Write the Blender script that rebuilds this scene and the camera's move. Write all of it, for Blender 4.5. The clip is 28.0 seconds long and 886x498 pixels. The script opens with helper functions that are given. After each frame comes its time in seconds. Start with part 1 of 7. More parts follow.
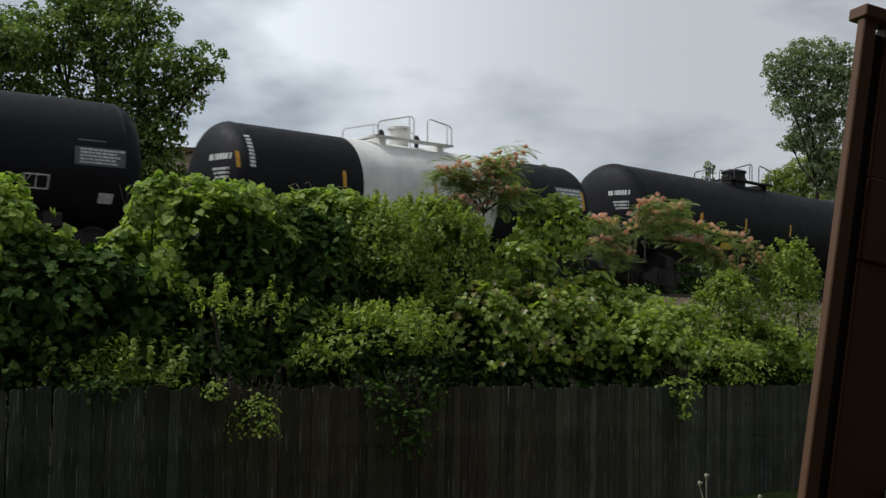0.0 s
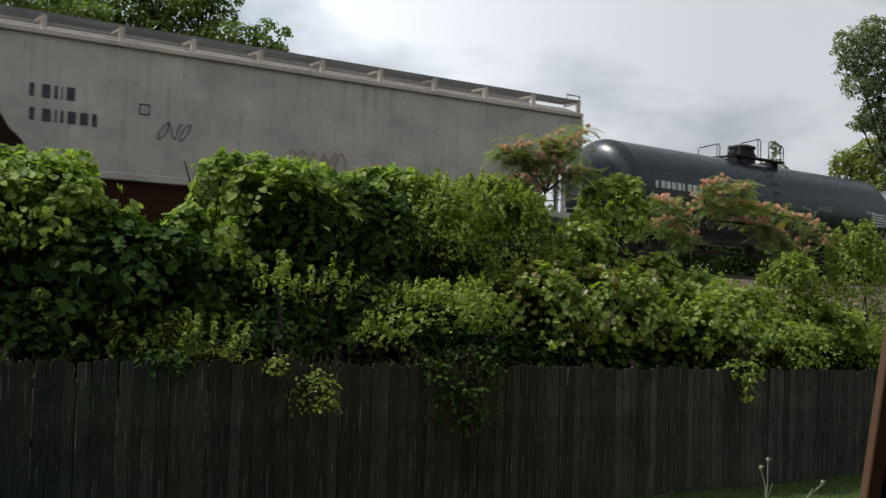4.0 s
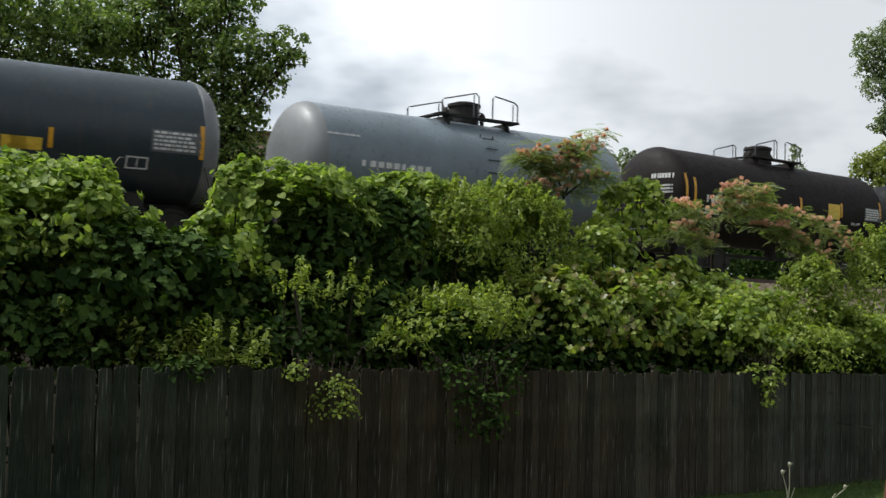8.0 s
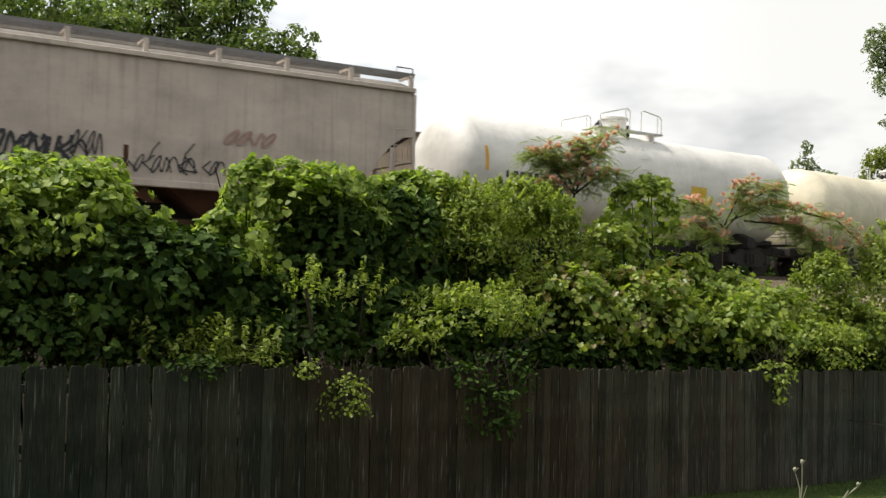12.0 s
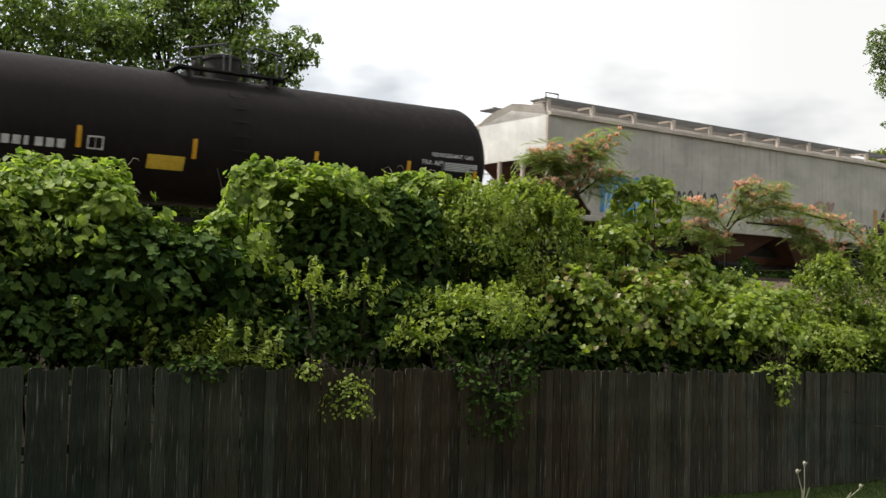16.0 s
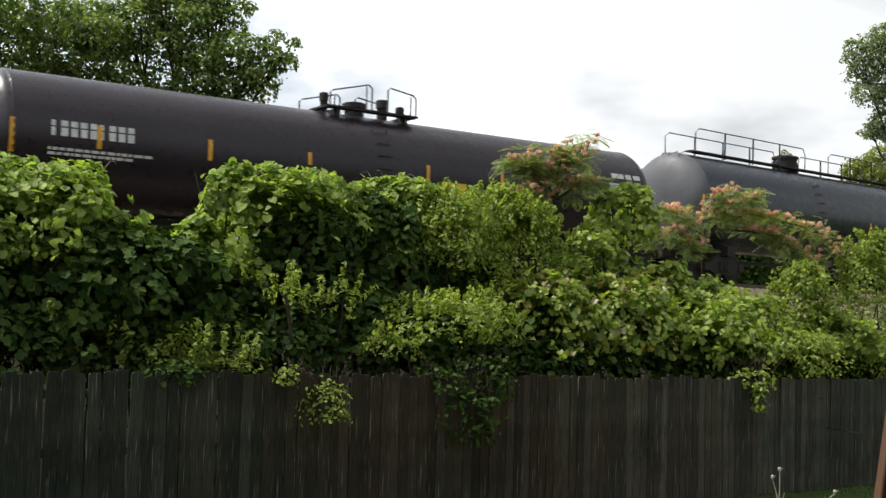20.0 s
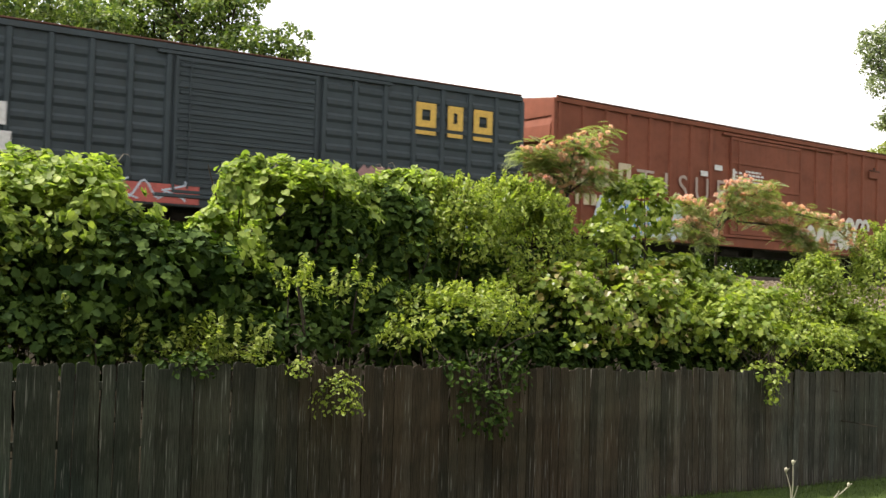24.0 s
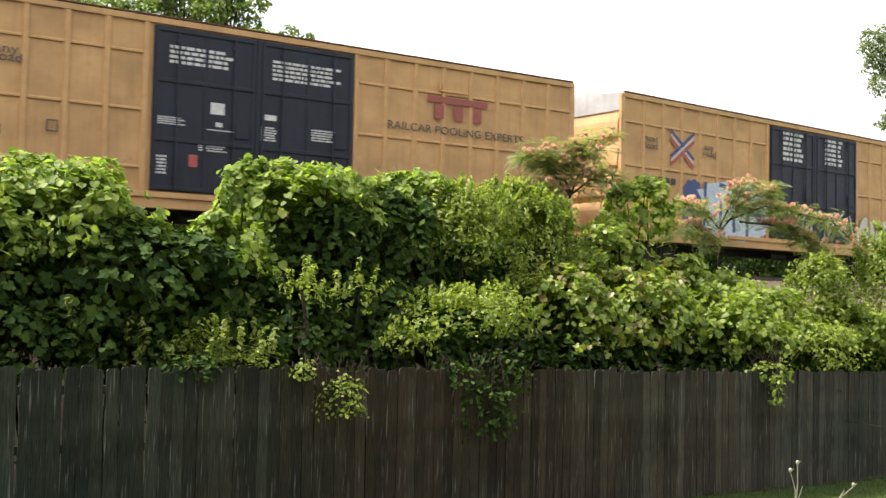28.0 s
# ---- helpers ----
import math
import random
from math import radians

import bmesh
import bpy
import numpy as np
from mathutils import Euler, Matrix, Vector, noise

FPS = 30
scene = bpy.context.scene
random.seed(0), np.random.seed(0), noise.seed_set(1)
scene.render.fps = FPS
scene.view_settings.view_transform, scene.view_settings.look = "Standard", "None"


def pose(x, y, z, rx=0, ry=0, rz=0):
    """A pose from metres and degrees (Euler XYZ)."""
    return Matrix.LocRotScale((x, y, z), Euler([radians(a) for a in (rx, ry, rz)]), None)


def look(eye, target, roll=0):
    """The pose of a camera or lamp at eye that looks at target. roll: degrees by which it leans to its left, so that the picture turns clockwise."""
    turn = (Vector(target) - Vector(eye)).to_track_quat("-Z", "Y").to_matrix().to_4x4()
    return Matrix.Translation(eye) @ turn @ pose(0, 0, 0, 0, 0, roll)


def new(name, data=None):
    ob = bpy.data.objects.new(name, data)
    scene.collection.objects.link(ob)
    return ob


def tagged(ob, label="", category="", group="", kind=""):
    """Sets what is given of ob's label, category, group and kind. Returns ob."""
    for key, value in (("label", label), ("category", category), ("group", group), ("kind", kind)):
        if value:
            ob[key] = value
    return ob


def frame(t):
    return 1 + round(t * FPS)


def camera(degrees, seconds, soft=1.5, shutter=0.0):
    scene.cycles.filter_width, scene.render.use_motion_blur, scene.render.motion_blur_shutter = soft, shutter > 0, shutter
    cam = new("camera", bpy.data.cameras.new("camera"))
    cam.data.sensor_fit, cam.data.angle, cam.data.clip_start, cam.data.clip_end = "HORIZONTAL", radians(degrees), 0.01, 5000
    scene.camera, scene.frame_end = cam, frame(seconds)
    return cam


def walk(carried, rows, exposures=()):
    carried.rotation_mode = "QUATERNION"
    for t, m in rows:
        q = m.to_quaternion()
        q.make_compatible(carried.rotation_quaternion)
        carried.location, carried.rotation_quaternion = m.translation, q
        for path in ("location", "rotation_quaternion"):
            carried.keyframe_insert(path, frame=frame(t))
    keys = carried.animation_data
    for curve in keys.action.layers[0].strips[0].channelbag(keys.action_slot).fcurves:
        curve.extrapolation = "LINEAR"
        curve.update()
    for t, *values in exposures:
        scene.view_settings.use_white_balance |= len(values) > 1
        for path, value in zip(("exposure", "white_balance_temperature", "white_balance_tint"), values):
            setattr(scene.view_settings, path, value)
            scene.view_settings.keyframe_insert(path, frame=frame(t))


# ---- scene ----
# ------------------------------------------------------------ camera
EYE = (0.0, 0.0, 2.8)
cam = camera(43.94, 28.0, soft=1.45, shutter=0.12)
PATH = [
    (0.0, pose(*EYE, 93.68, -1.01, -4.46)),
    (0.5, pose(*EYE, 93.03, -1.39, -3.55)),
    (1.0, pose(*EYE, 93.28, -1.34, -3.58)),
    (1.5, pose(*EYE, 92.75, -1.32, -3.98)),
    (2.0, pose(*EYE, 92.81, -1.12, -3.62)),
    (2.5, pose(*EYE, 93.62, -1.44, -3.60)),
    (3.0, pose(*EYE, 94.49, -1.99, -2.96)),
    (3.2, pose(*EYE, 93.77, -1.79, -2.82)),
    (3.3, pose(*EYE, 91.32, -1.61, -1.75)),
    (3.5, pose(*EYE, 92.26, -1.83, -1.42)),
    (5.5, pose(*EYE, 92.81, -1.19, -1.03)),
    (6.0, pose(*EYE, 93.29, -1.63, -2.29)),
    (6.5, pose(*EYE, 92.98, -1.47, -1.87)),
    (7.0, pose(*EYE, 92.94, -1.11, -1.22)),
    (7.5, pose(*EYE, 93.17, -1.28, -0.54)),
    (8.0, pose(*EYE, 92.73, -1.49, -0.35)),
    (8.5, pose(*EYE, 92.59, -0.95, 0.33)),
    (9.0, pose(*EYE, 92.65, -0.98, 0.37)),
    (9.5, pose(*EYE, 92.33, -1.31, 0.76)),
    (10.0, pose(*EYE, 91.94, -1.06, 0.36)),
    (10.5, pose(*EYE, 92.39, -0.95, 0.25)),
    (11.0, pose(*EYE, 92.50, -1.63, 0.36)),
    (11.5, pose(*EYE, 92.59, -1.38, 0.42)),
    (12.0, pose(*EYE, 92.62, -1.31, 0.22)),
    (12.5, pose(*EYE, 92.65, -1.36, 0.23)),
    (14.5, pose(*EYE, 92.61, -0.86, 0.31)),
    (15.0, pose(*EYE, 92.80, -1.10, 0.34)),
    (15.5, pose(*EYE, 92.69, -1.46, 0.19)),
    (16.0, pose(*EYE, 92.70, -1.32, 0.33)),
    (16.5, pose(*EYE, 92.56, -1.34, 0.43)),
    (17.0, pose(*EYE, 92.59, -0.97, -0.59)),
    (17.5, pose(*EYE, 92.27, -1.30, -0.97)),
    (18.0, pose(*EYE, 93.01, -1.51, -0.75)),
    (18.5, pose(*EYE, 92.30, -1.30, -0.77)),
    (19.0, pose(*EYE, 92.63, -1.48, -0.97)),
    (19.5, pose(*EYE, 92.81, -1.58, -0.86)),
    (20.0, pose(*EYE, 92.99, -1.58, -0.82)),
    (20.5, pose(*EYE, 93.33, -1.40, -0.70)),
    (21.0, pose(*EYE, 93.45, -1.70, -0.62)),
    (21.5, pose(*EYE, 92.60, -1.88, -0.07)),
    (22.0, pose(*EYE, 92.01, -1.49, 0.22)),
    (22.5, pose(*EYE, 92.18, -1.46, -0.20)),
    (24.5, pose(*EYE, 92.60, -1.63, -0.18)),
    (25.0, pose(*EYE, 92.58, -1.70, -0.30)),
    (25.5, pose(*EYE, 92.88, -1.22, -0.38)),
    (26.0, pose(*EYE, 93.69, -1.12, 0.01)),
    (26.5, pose(*EYE, 93.60, -1.26, -0.43)),
    (27.0, pose(*EYE, 93.42, -1.25, -0.48)),
    (27.5, pose(*EYE, 92.55, -1.35, -0.15)),
    (28.0, pose(*EYE, 92.68, -1.28, 0.00)),
]
EXPOSURES = [(0.0, -0.90, 6100, 8), (1.0, -0.40, 6300, 8), (2.0, 0.00, 6600, 9), (2.5, -0.40, 6350, 8), (3.0, -0.75, 6150, 8), (6.0, -0.30, 6300, 8), (8.0, -0.40, 6250, 8), (9.0, -0.52, 6200, 8), (10.0, -0.08, 6600, 9), (11.0, 0.00, 6850, 9), (12.0, -0.05, 6800, 9), (15.0, 0.00, 6700, 9), (16.0, -0.05, 6700, 9), (17.0, 0.20, 6750, 9), (18.0, -0.28, 6450, 8), (19.0, 0.00, 6600, 9), (20.0, 0.00, 6500, 9), (21.0, 0.05, 6550, 9), (22.0, 0.30, 6750, 9), (25.0, 0.83, 6980, 16), (28.0, 0.80, 6700, 13)]
walk(cam, PATH, EXPOSURES)

# ------------------------------------------------------------ sky and sun
SUN_EL, SUN_AZ = radians(56), radians(-84)  # through thin cloud, from the side where the train is heading
world = bpy.data.worlds.new("overcast_sky")
world.use_nodes = True
scene.world = world
wn, wl = world.node_tree.nodes, world.node_tree.links
wn.clear()
w_out = wn.new("ShaderNodeOutputWorld")
w_mix = wn.new("ShaderNodeMixShader")
w_sky = wn.new("ShaderNodeTexSky")
w_sky.sky_type, w_sky.sun_disc, w_sky.sun_elevation, w_sky.sun_rotation = "NISHITA", False, SUN_EL, SUN_AZ
w_bg1 = wn.new("ShaderNodeBackground")
w_bg1.inputs["Strength"].default_value = 0.1
w_bg2 = wn.new("ShaderNodeBackground")
w_tc = wn.new("ShaderNodeTexCoord")
w_map = wn.new("ShaderNodeMapping")
w_map.inputs["Scale"].default_value = (1.0, 1.0, 2.3)
w_map.inputs["Location"].default_value = (0.35, 0.1, 0.62)
w_noise = wn.new("ShaderNodeTexNoise")
w_noise.inputs["Scale"].default_value = 2.4
w_noise.inputs["Detail"].default_value = 5.0
w_noise.inputs["Roughness"].default_value = 0.52
w_ramp = wn.new("ShaderNodeValToRGB")
w_ramp.color_ramp.elements[0].position, w_ramp.color_ramp.elements[0].color = 0.43, (0.42, 0.45, 0.49, 1)
w_ramp.color_ramp.elements[1].position, w_ramp.color_ramp.elements[1].color = 0.57, (0.98, 0.99, 1.0, 1)
wl.new(w_tc.outputs["Generated"], w_map.inputs["Vector"])
wl.new(w_map.outputs["Vector"], w_noise.inputs["Vector"])
wl.new(w_noise.outputs["Fac"], w_ramp.inputs["Fac"])
wl.new(w_ramp.outputs["Color"], w_bg2.inputs["Color"])
wl.new(w_sky.outputs["Color"], w_bg1.inputs["Color"])
w_xyz = wn.new("ShaderNodeSeparateXYZ")  # the cloud is thinner towards the sun
w_thin = wn.new("ShaderNodeMapRange")
w_thin.interpolation_type = "SMOOTHSTEP"
for key, value in (("From Min", -0.35), ("From Max", 0.32), ("To Min", 2.15), ("To Max", 1.06)):
    w_thin.inputs[key].default_value = value
wl.new(w_tc.outputs["Generated"], w_xyz.inputs[0])
wl.new(w_xyz.outputs["X"], w_thin.inputs["Value"])
wl.new(w_thin.outputs[0], w_bg2.inputs["Strength"])
w_mix.inputs["Fac"].default_value = 0.93
wl.new(w_bg1.outputs[0], w_mix.inputs[1])
wl.new(w_bg2.outputs[0], w_mix.inputs[2])
wl.new(w_mix.outputs[0], w_out.inputs["Surface"])
sun = new("sun", bpy.data.lights.new("sun", "SUN"))
sun.data.energy, sun.data.angle, sun.data.color = 5.0, radians(4), (1.0, 0.96, 0.9)
sun.matrix_world = look((math.sin(SUN_AZ) * 40, math.cos(SUN_AZ) * 40, 40 * math.tan(SUN_EL)), (0, 0, 0))


# ------------------------------------------------------------ materials
def nodes_of(name):
    m = bpy.data.materials.new(name)
    m.use_nodes = True
    nt = m.node_tree
    nt.nodes.clear()
    out = nt.nodes.new("ShaderNodeOutputMaterial")
    bs = nt.nodes.new("ShaderNodeBsdfPrincipled")
    nt.links.new(bs.outputs[0], out.inputs["Surface"])
    return m, nt, bs, out


def mapped(nt, scale, coord="Object"):
    tc = nt.nodes.new("ShaderNodeTexCoord")
    mp = nt.nodes.new("ShaderNodeMapping")
    mp.inputs["Scale"].default_value = scale
    nt.links.new(tc.outputs[coord], mp.inputs["Vector"])
    return mp.outputs["Vector"]


def noise_of(nt, vec, scale, detail=5.0, rough=0.6):
    n = nt.nodes.new("ShaderNodeTexNoise")
    n.inputs["Scale"].default_value, n.inputs["Detail"].default_value, n.inputs["Roughness"].default_value = scale, detail, rough
    nt.links.new(vec, n.inputs["Vector"])
    return n.outputs["Fac"]


def ramp_of(nt, fac, p0, c0, p1, c1):
    r = nt.nodes.new("ShaderNodeValToRGB")
    e = r.color_ramp.elements
    e[0].position, e[0].color, e[1].position, e[1].color = p0, (*c0, 1), p1, (*c1, 1)
    nt.links.new(fac, r.inputs["Fac"])
    return r.outputs["Color"]


def mixed(nt, fac, a, b, mode="MIX"):
    m = nt.nodes.new("ShaderNodeMix")
    m.data_type, m.blend_type = "RGBA", mode
    for sock, val in ((m.inputs["Factor"], fac), (m.inputs[6], a), (m.inputs[7], b)):
        if isinstance(val, (int, float)):
            sock.default_value = val
        elif isinstance(val, tuple):
            sock.default_value = (*val, 1)
        else:
            nt.links.new(val, sock)
    return m.outputs[2]


def bump_of(nt, bs, height, strength, dist):
    b = nt.nodes.new("ShaderNodeBump")
    b.inputs["Strength"].default_value, b.inputs["Distance"].default_value = strength, dist
    nt.links.new(height, b.inputs["Height"])
    nt.links.new(b.outputs[0], bs.inputs["Normal"])


def scaled(c, k):
    return tuple(min(1.0, v * k) for v in c)


def paint(name, rgb, dirt=(0.10, 0.075, 0.055), dirty=0.35, rust=0.15, rough=0.5, streak=0.35, spec=0.35):
    """Weathered paint on steel: patchy fading, vertical streaks, specks of rust."""
    m, nt, bs, _ = nodes_of(name)
    big = noise_of(nt, mapped(nt, (0.6, 0.6, 0.9)), 1.3, 6)
    col = ramp_of(nt, big, 0.3, scaled(rgb, 0.75), 0.75, scaled(rgb, 1.17))
    st = noise_of(nt, mapped(nt, (3.2, 3.2, 0.16)), 2.0, 6, 0.65)
    stf = ramp_of(nt, st, 0.52, (0, 0, 0), 0.80, (streak, streak, streak))
    col = mixed(nt, stf, col, dirt)
    d2 = noise_of(nt, mapped(nt, (1, 1, 1)), 5.5, 8, 0.7)
    d2f = ramp_of(nt, d2, 0.55, (0, 0, 0), 0.85, (dirty, dirty, dirty))
    col = mixed(nt, d2f, col, dirt)
    rs = noise_of(nt, mapped(nt, (1, 1, 1)), 11, 9, 0.75)
    rsf = ramp_of(nt, rs, 0.66, (0, 0, 0), 0.74, (rust, rust, rust))
    col = mixed(nt, rsf, col, (0.16, 0.06, 0.025))
    bs.inputs["Specular IOR Level"].default_value = spec
    nt.links.new(col, bs.inputs["Base Color"])
    rr = ramp_of(nt, d2, 0.3, (rough - 0.1,) * 3, 0.8, (rough + 0.2,) * 3)
    nt.links.new(rr, bs.inputs["Roughness"])
    fine = noise_of(nt, mapped(nt, (1, 1, 1)), 2.3, 6)
    bump_of(nt, bs, fine, 0.12, 0.02)
    return m


def flat_paint(name, rgb, rough=0.6):
    m, nt, bs, _ = nodes_of(name)
    n = noise_of(nt, mapped(nt, (1, 1, 1)), 9, 7, 0.7)
    nt.links.new(ramp_of(nt, n, 0.35, scaled(rgb, 0.72), 0.7, scaled(rgb, 1.08)), bs.inputs["Base Color"])
    bs.inputs["Roughness"].default_value = rough
    return m


def leaf_mat(name, dark, light, trans=0.35, rough=0.42, spec=0.36):
    m, nt, bs, out = nodes_of(name)
    geo = nt.nodes.new("ShaderNodeNewGeometry")
    ramp = nt.nodes.new("ShaderNodeValToRGB")
    e = ramp.color_ramp.elements
    e[0].position, e[0].color, e[1].position, e[1].color = 0.0, (*dark, 1), 1.0, (*light, 1)
    nt.links.new(geo.outputs["Random Per Island"], ramp.inputs["Fac"])
    n = noise_of(nt, mapped(nt, (1, 1, 1)), 14, 4)
    col = mixed(nt, 0.5, ramp.outputs["Color"], ramp_of(nt, n, 0.3, (0.55, 0.55, 0.5), 0.75, (1.25, 1.25, 1.1)), "MULTIPLY")
    nt.links.new(col, bs.inputs["Base Color"])
    bs.inputs["Roughness"].default_value = rough
    bs.inputs["Specular IOR Level"].default_value = spec
    tr = nt.nodes.new("ShaderNodeBsdfTranslucent")
    nt.links.new(mixed(nt, 1.0, col, (1.2, 1.3, 0.6), "MULTIPLY"), tr.inputs["Color"])
    mx = nt.nodes.new("ShaderNodeMixShader")
    mx.inputs["Fac"].default_value = trans
    nt.links.new(bs.outputs[0], mx.inputs[1])
    nt.links.new(tr.outputs[0], mx.inputs[2])
    nt.links.new(mx.outputs[0], out.inputs["Surface"])
    return m


def bark_mat(name, rgb):
    m, nt, bs, _ = nodes_of(name)
    n = noise_of(nt, mapped(nt, (6, 6, 1.2)), 4, 8, 0.7)
    nt.links.new(ramp_of(nt, n, 0.3, scaled(rgb, 0.5), 0.7, scaled(rgb, 1.3)), bs.inputs["Base Color"])
    bs.inputs["Roughness"].default_value = 0.9
    bs.inputs["Specular IOR Level"].default_value = 0.1
    bump_of(nt, bs, n, 0.6, 0.02)
    return m


def board_mat(name, rgb):
    """Weathered fence timber; every board its own tone, with fine grain, green algae and a few pale scuffs."""
    m, nt, bs, _ = nodes_of(name)
    oi = nt.nodes.new("ShaderNodeObjectInfo")
    tone = nt.nodes.new("ShaderNodeValToRGB")
    e = tone.color_ramp.elements
    e[0].color, e[1].color = (*scaled(rgb, 0.68), 1), (*scaled(rgb, 1.35), 1)
    mid = tone.color_ramp.elements.new(0.5)
    mid.color = (rgb[0] * 1.06, rgb[1] * 0.95, rgb[2] * 0.86, 1)
    nt.links.new(oi.outputs["Random"], tone.inputs["Fac"])
    g = noise_of(nt, mapped(nt, (60, 60, 1.3)), 2.0, 9, 0.75)
    col = mixed(nt, 0.85, tone.outputs["Color"], ramp_of(nt, g, 0.38, (0.34, 0.33, 0.32), 0.64, (1.65, 1.65, 1.6)), "MULTIPLY")
    where = nt.nodes.new("ShaderNodeNewGeometry").outputs["Position"]
    s = noise_of(nt, where, 0.55, 6)
    xyz = nt.nodes.new("ShaderNodeSeparateXYZ")
    nt.links.new(where, xyz.inputs[0])
    run = nt.nodes.new("ShaderNodeMapRange")
    run.inputs["From Min"].default_value, run.inputs["From Max"].default_value = -5.0, 7.0
    nt.links.new(xyz.outputs["X"], run.inputs["Value"])
    tint = nt.nodes.new("ShaderNodeValToRGB")  # algae at one end, bare brown timber in the middle, silvered boards at the other
    for at, c in ((0.0, (1.02, 1.4, 1.36)), (0.3, (1.08, 1.0, 0.86)), (0.52, (1.15, 0.93, 0.76)), (0.66, (1.5, 1.34, 1.16)), (0.9, (1.3, 1.34, 1.3))):
        el_ = tint.color_ramp.elements.new(at) if 0 < at else tint.color_ramp.elements[0]
        el_.color = (*[v / 1.6 for v in c], 1)
    tint.color_ramp.elements[-1].color = (0.78, 0.81, 0.79, 1)
    nt.links.new(run.outputs[0], tint.inputs["Fac"])
    col = mixed(nt, 1.0, mixed(nt, 1.0, col, tint.outputs["Color"], "MULTIPLY"), (1.6, 1.6, 1.6), "MULTIPLY")
    col = mixed(nt, ramp_of(nt, s, 0.45, (0, 0, 0), 0.62, (0.8, 0.8, 0.8)), col, mixed(nt, 1.0, col, (0.78, 0.95, 0.98), "MULTIPLY"))
    s2 = noise_of(nt, where, 1.7, 7)
    col = mixed(nt, ramp_of(nt, s2, 0.5, (0, 0, 0), 0.72, (0.6, 0.6, 0.6)), col, (0.015, 0.017, 0.013))
    shift = nt.nodes.new("ShaderNodeVectorMath")
    shift.operation = "MULTIPLY_ADD"
    nt.links.new(oi.outputs["Random"], shift.inputs[0])
    shift.inputs[1].default_value = (37.0, 11.0, 23.0)
    nt.links.new(mapped(nt, (30, 30, 1.2)), shift.inputs[2])
    pn = noise_of(nt, shift.outputs[0], 1.6, 6, 0.55)
    pl = ramp_of(nt, pn, 0.60, (0, 0, 0), 0.72, (0.9, 0.9, 0.9))
    col = mixed(nt, pl, col, (0.21, 0.21, 0.19))
    nt.links.new(col, bs.inputs["Base Color"])
    bs.inputs["Roughness"].default_value = 0.9
    bs.inputs["Specular IOR Level"].default_value = 0.08
    bump_of(nt, bs, g, 0.5, 0.005)
    return m


def ground_mat(name, a, b, scale, rough=0.95, bump=0.05):
    m, nt, bs, _ = nodes_of(name)
    n1 = noise_of(nt, mapped(nt, (1, 1, 1)), scale, 8, 0.7)
    n2 = noise_of(nt, mapped(nt, (1, 1, 1)), scale * 0.11, 4)
    col = mixed(nt, 0.6, ramp_of(nt, n1, 0.3, a, 0.7, b), ramp_of(nt, n2, 0.3, (0.6, 0.6, 0.6), 0.7, (1.2, 1.2, 1.2)), "MULTIPLY")
    nt.links.new(col, bs.inputs["Base Color"])
    bs.inputs["Roughness"].default_value = rough
    bs.inputs["Specular IOR Level"].default_value = 0.1
    bump_of(nt, bs, n1, 0.7, bump)
    return m


MAT = {}
MAT["black"] = paint("black_tank_paint", (0.012, 0.012, 0.014), dirt=(0.032, 0.03, 0.027), dirty=0.25, rust=0.05, rough=0.6, streak=0.2, spec=0.14)
MAT["brownblack"] = paint("faded_brown_black_paint", (0.013, 0.0095, 0.009), dirt=(0.045, 0.035, 0.03), dirty=0.3, rust=0.12, rough=0.6, streak=0.2, spec=0.15)
MAT["bluegrey"] = paint("dusty_blue_grey_paint", (0.015, 0.020, 0.027), dirt=(0.05, 0.045, 0.04), dirty=0.3, rust=0.12, rough=0.3, streak=0.3, spec=0.42)
MAT["silver"] = paint("dull_silver_paint", (0.16, 0.195, 0.22), dirt=(0.08, 0.08, 0.08), dirty=0.3, rust=0.08, rough=0.3, spec=0.5)
MAT["white"] = paint("dirty_white_paint", (0.72, 0.70, 0.66), dirt=(0.26, 0.22, 0.18), dirty=0.3, rust=0.12, rough=0.5, streak=0.28)
MAT["cream"] = paint("cream_tank_paint", (0.68, 0.62, 0.47), dirt=(0.3, 0.25, 0.18), dirty=0.2, rust=0.05, rough=0.45)
MAT["rustbrown"] = paint("rust_brown_tank_paint", (0.043, 0.027, 0.021), dirt=(0.13, 0.085, 0.055), dirty=0.5, rust=0.3, rough=0.6, streak=0.5)
MAT["plum"] = paint("plum_grey_tank_paint", (0.023, 0.017, 0.022), dirt=(0.045, 0.04, 0.042), dirty=0.25, rust=0.05, rough=0.3, streak=0.15, spec=0.38)
MAT["hopper"] = paint("grey_hopper_paint", (0.50, 0.465, 0.415), dirt=(0.20, 0.155, 0.115), dirty=0.35, rust=0.3, rough=0.6, streak=0.6)
MAT["hopperwarm"] = paint("buff_grey_hopper_paint", (0.55, 0.47, 0.405), dirt=(0.22, 0.155, 0.11), dirty=0.35, rust=0.3, rough=0.6, streak=0.6)
MAT["rustdark"] = paint("rusted_steel", (0.085, 0.035, 0.022), dirt=(0.03, 0.02, 0.015), dirty=0.6, rust=0.5, rough=0.85)
MAT["grime"] = paint("grimy_black_steel", (0.018, 0.016, 0.014), dirt=(0.05, 0.04, 0.03), dirty=0.5, rust=0.3, rough=0.75)
MAT["kcsred"] = paint("faded_oxide_red_paint", (0.20, 0.068, 0.040), dirt=(0.09, 0.038, 0.022), dirty=0.45, rust=0.3, rough=0.65, streak=0.45, spec=0.15)
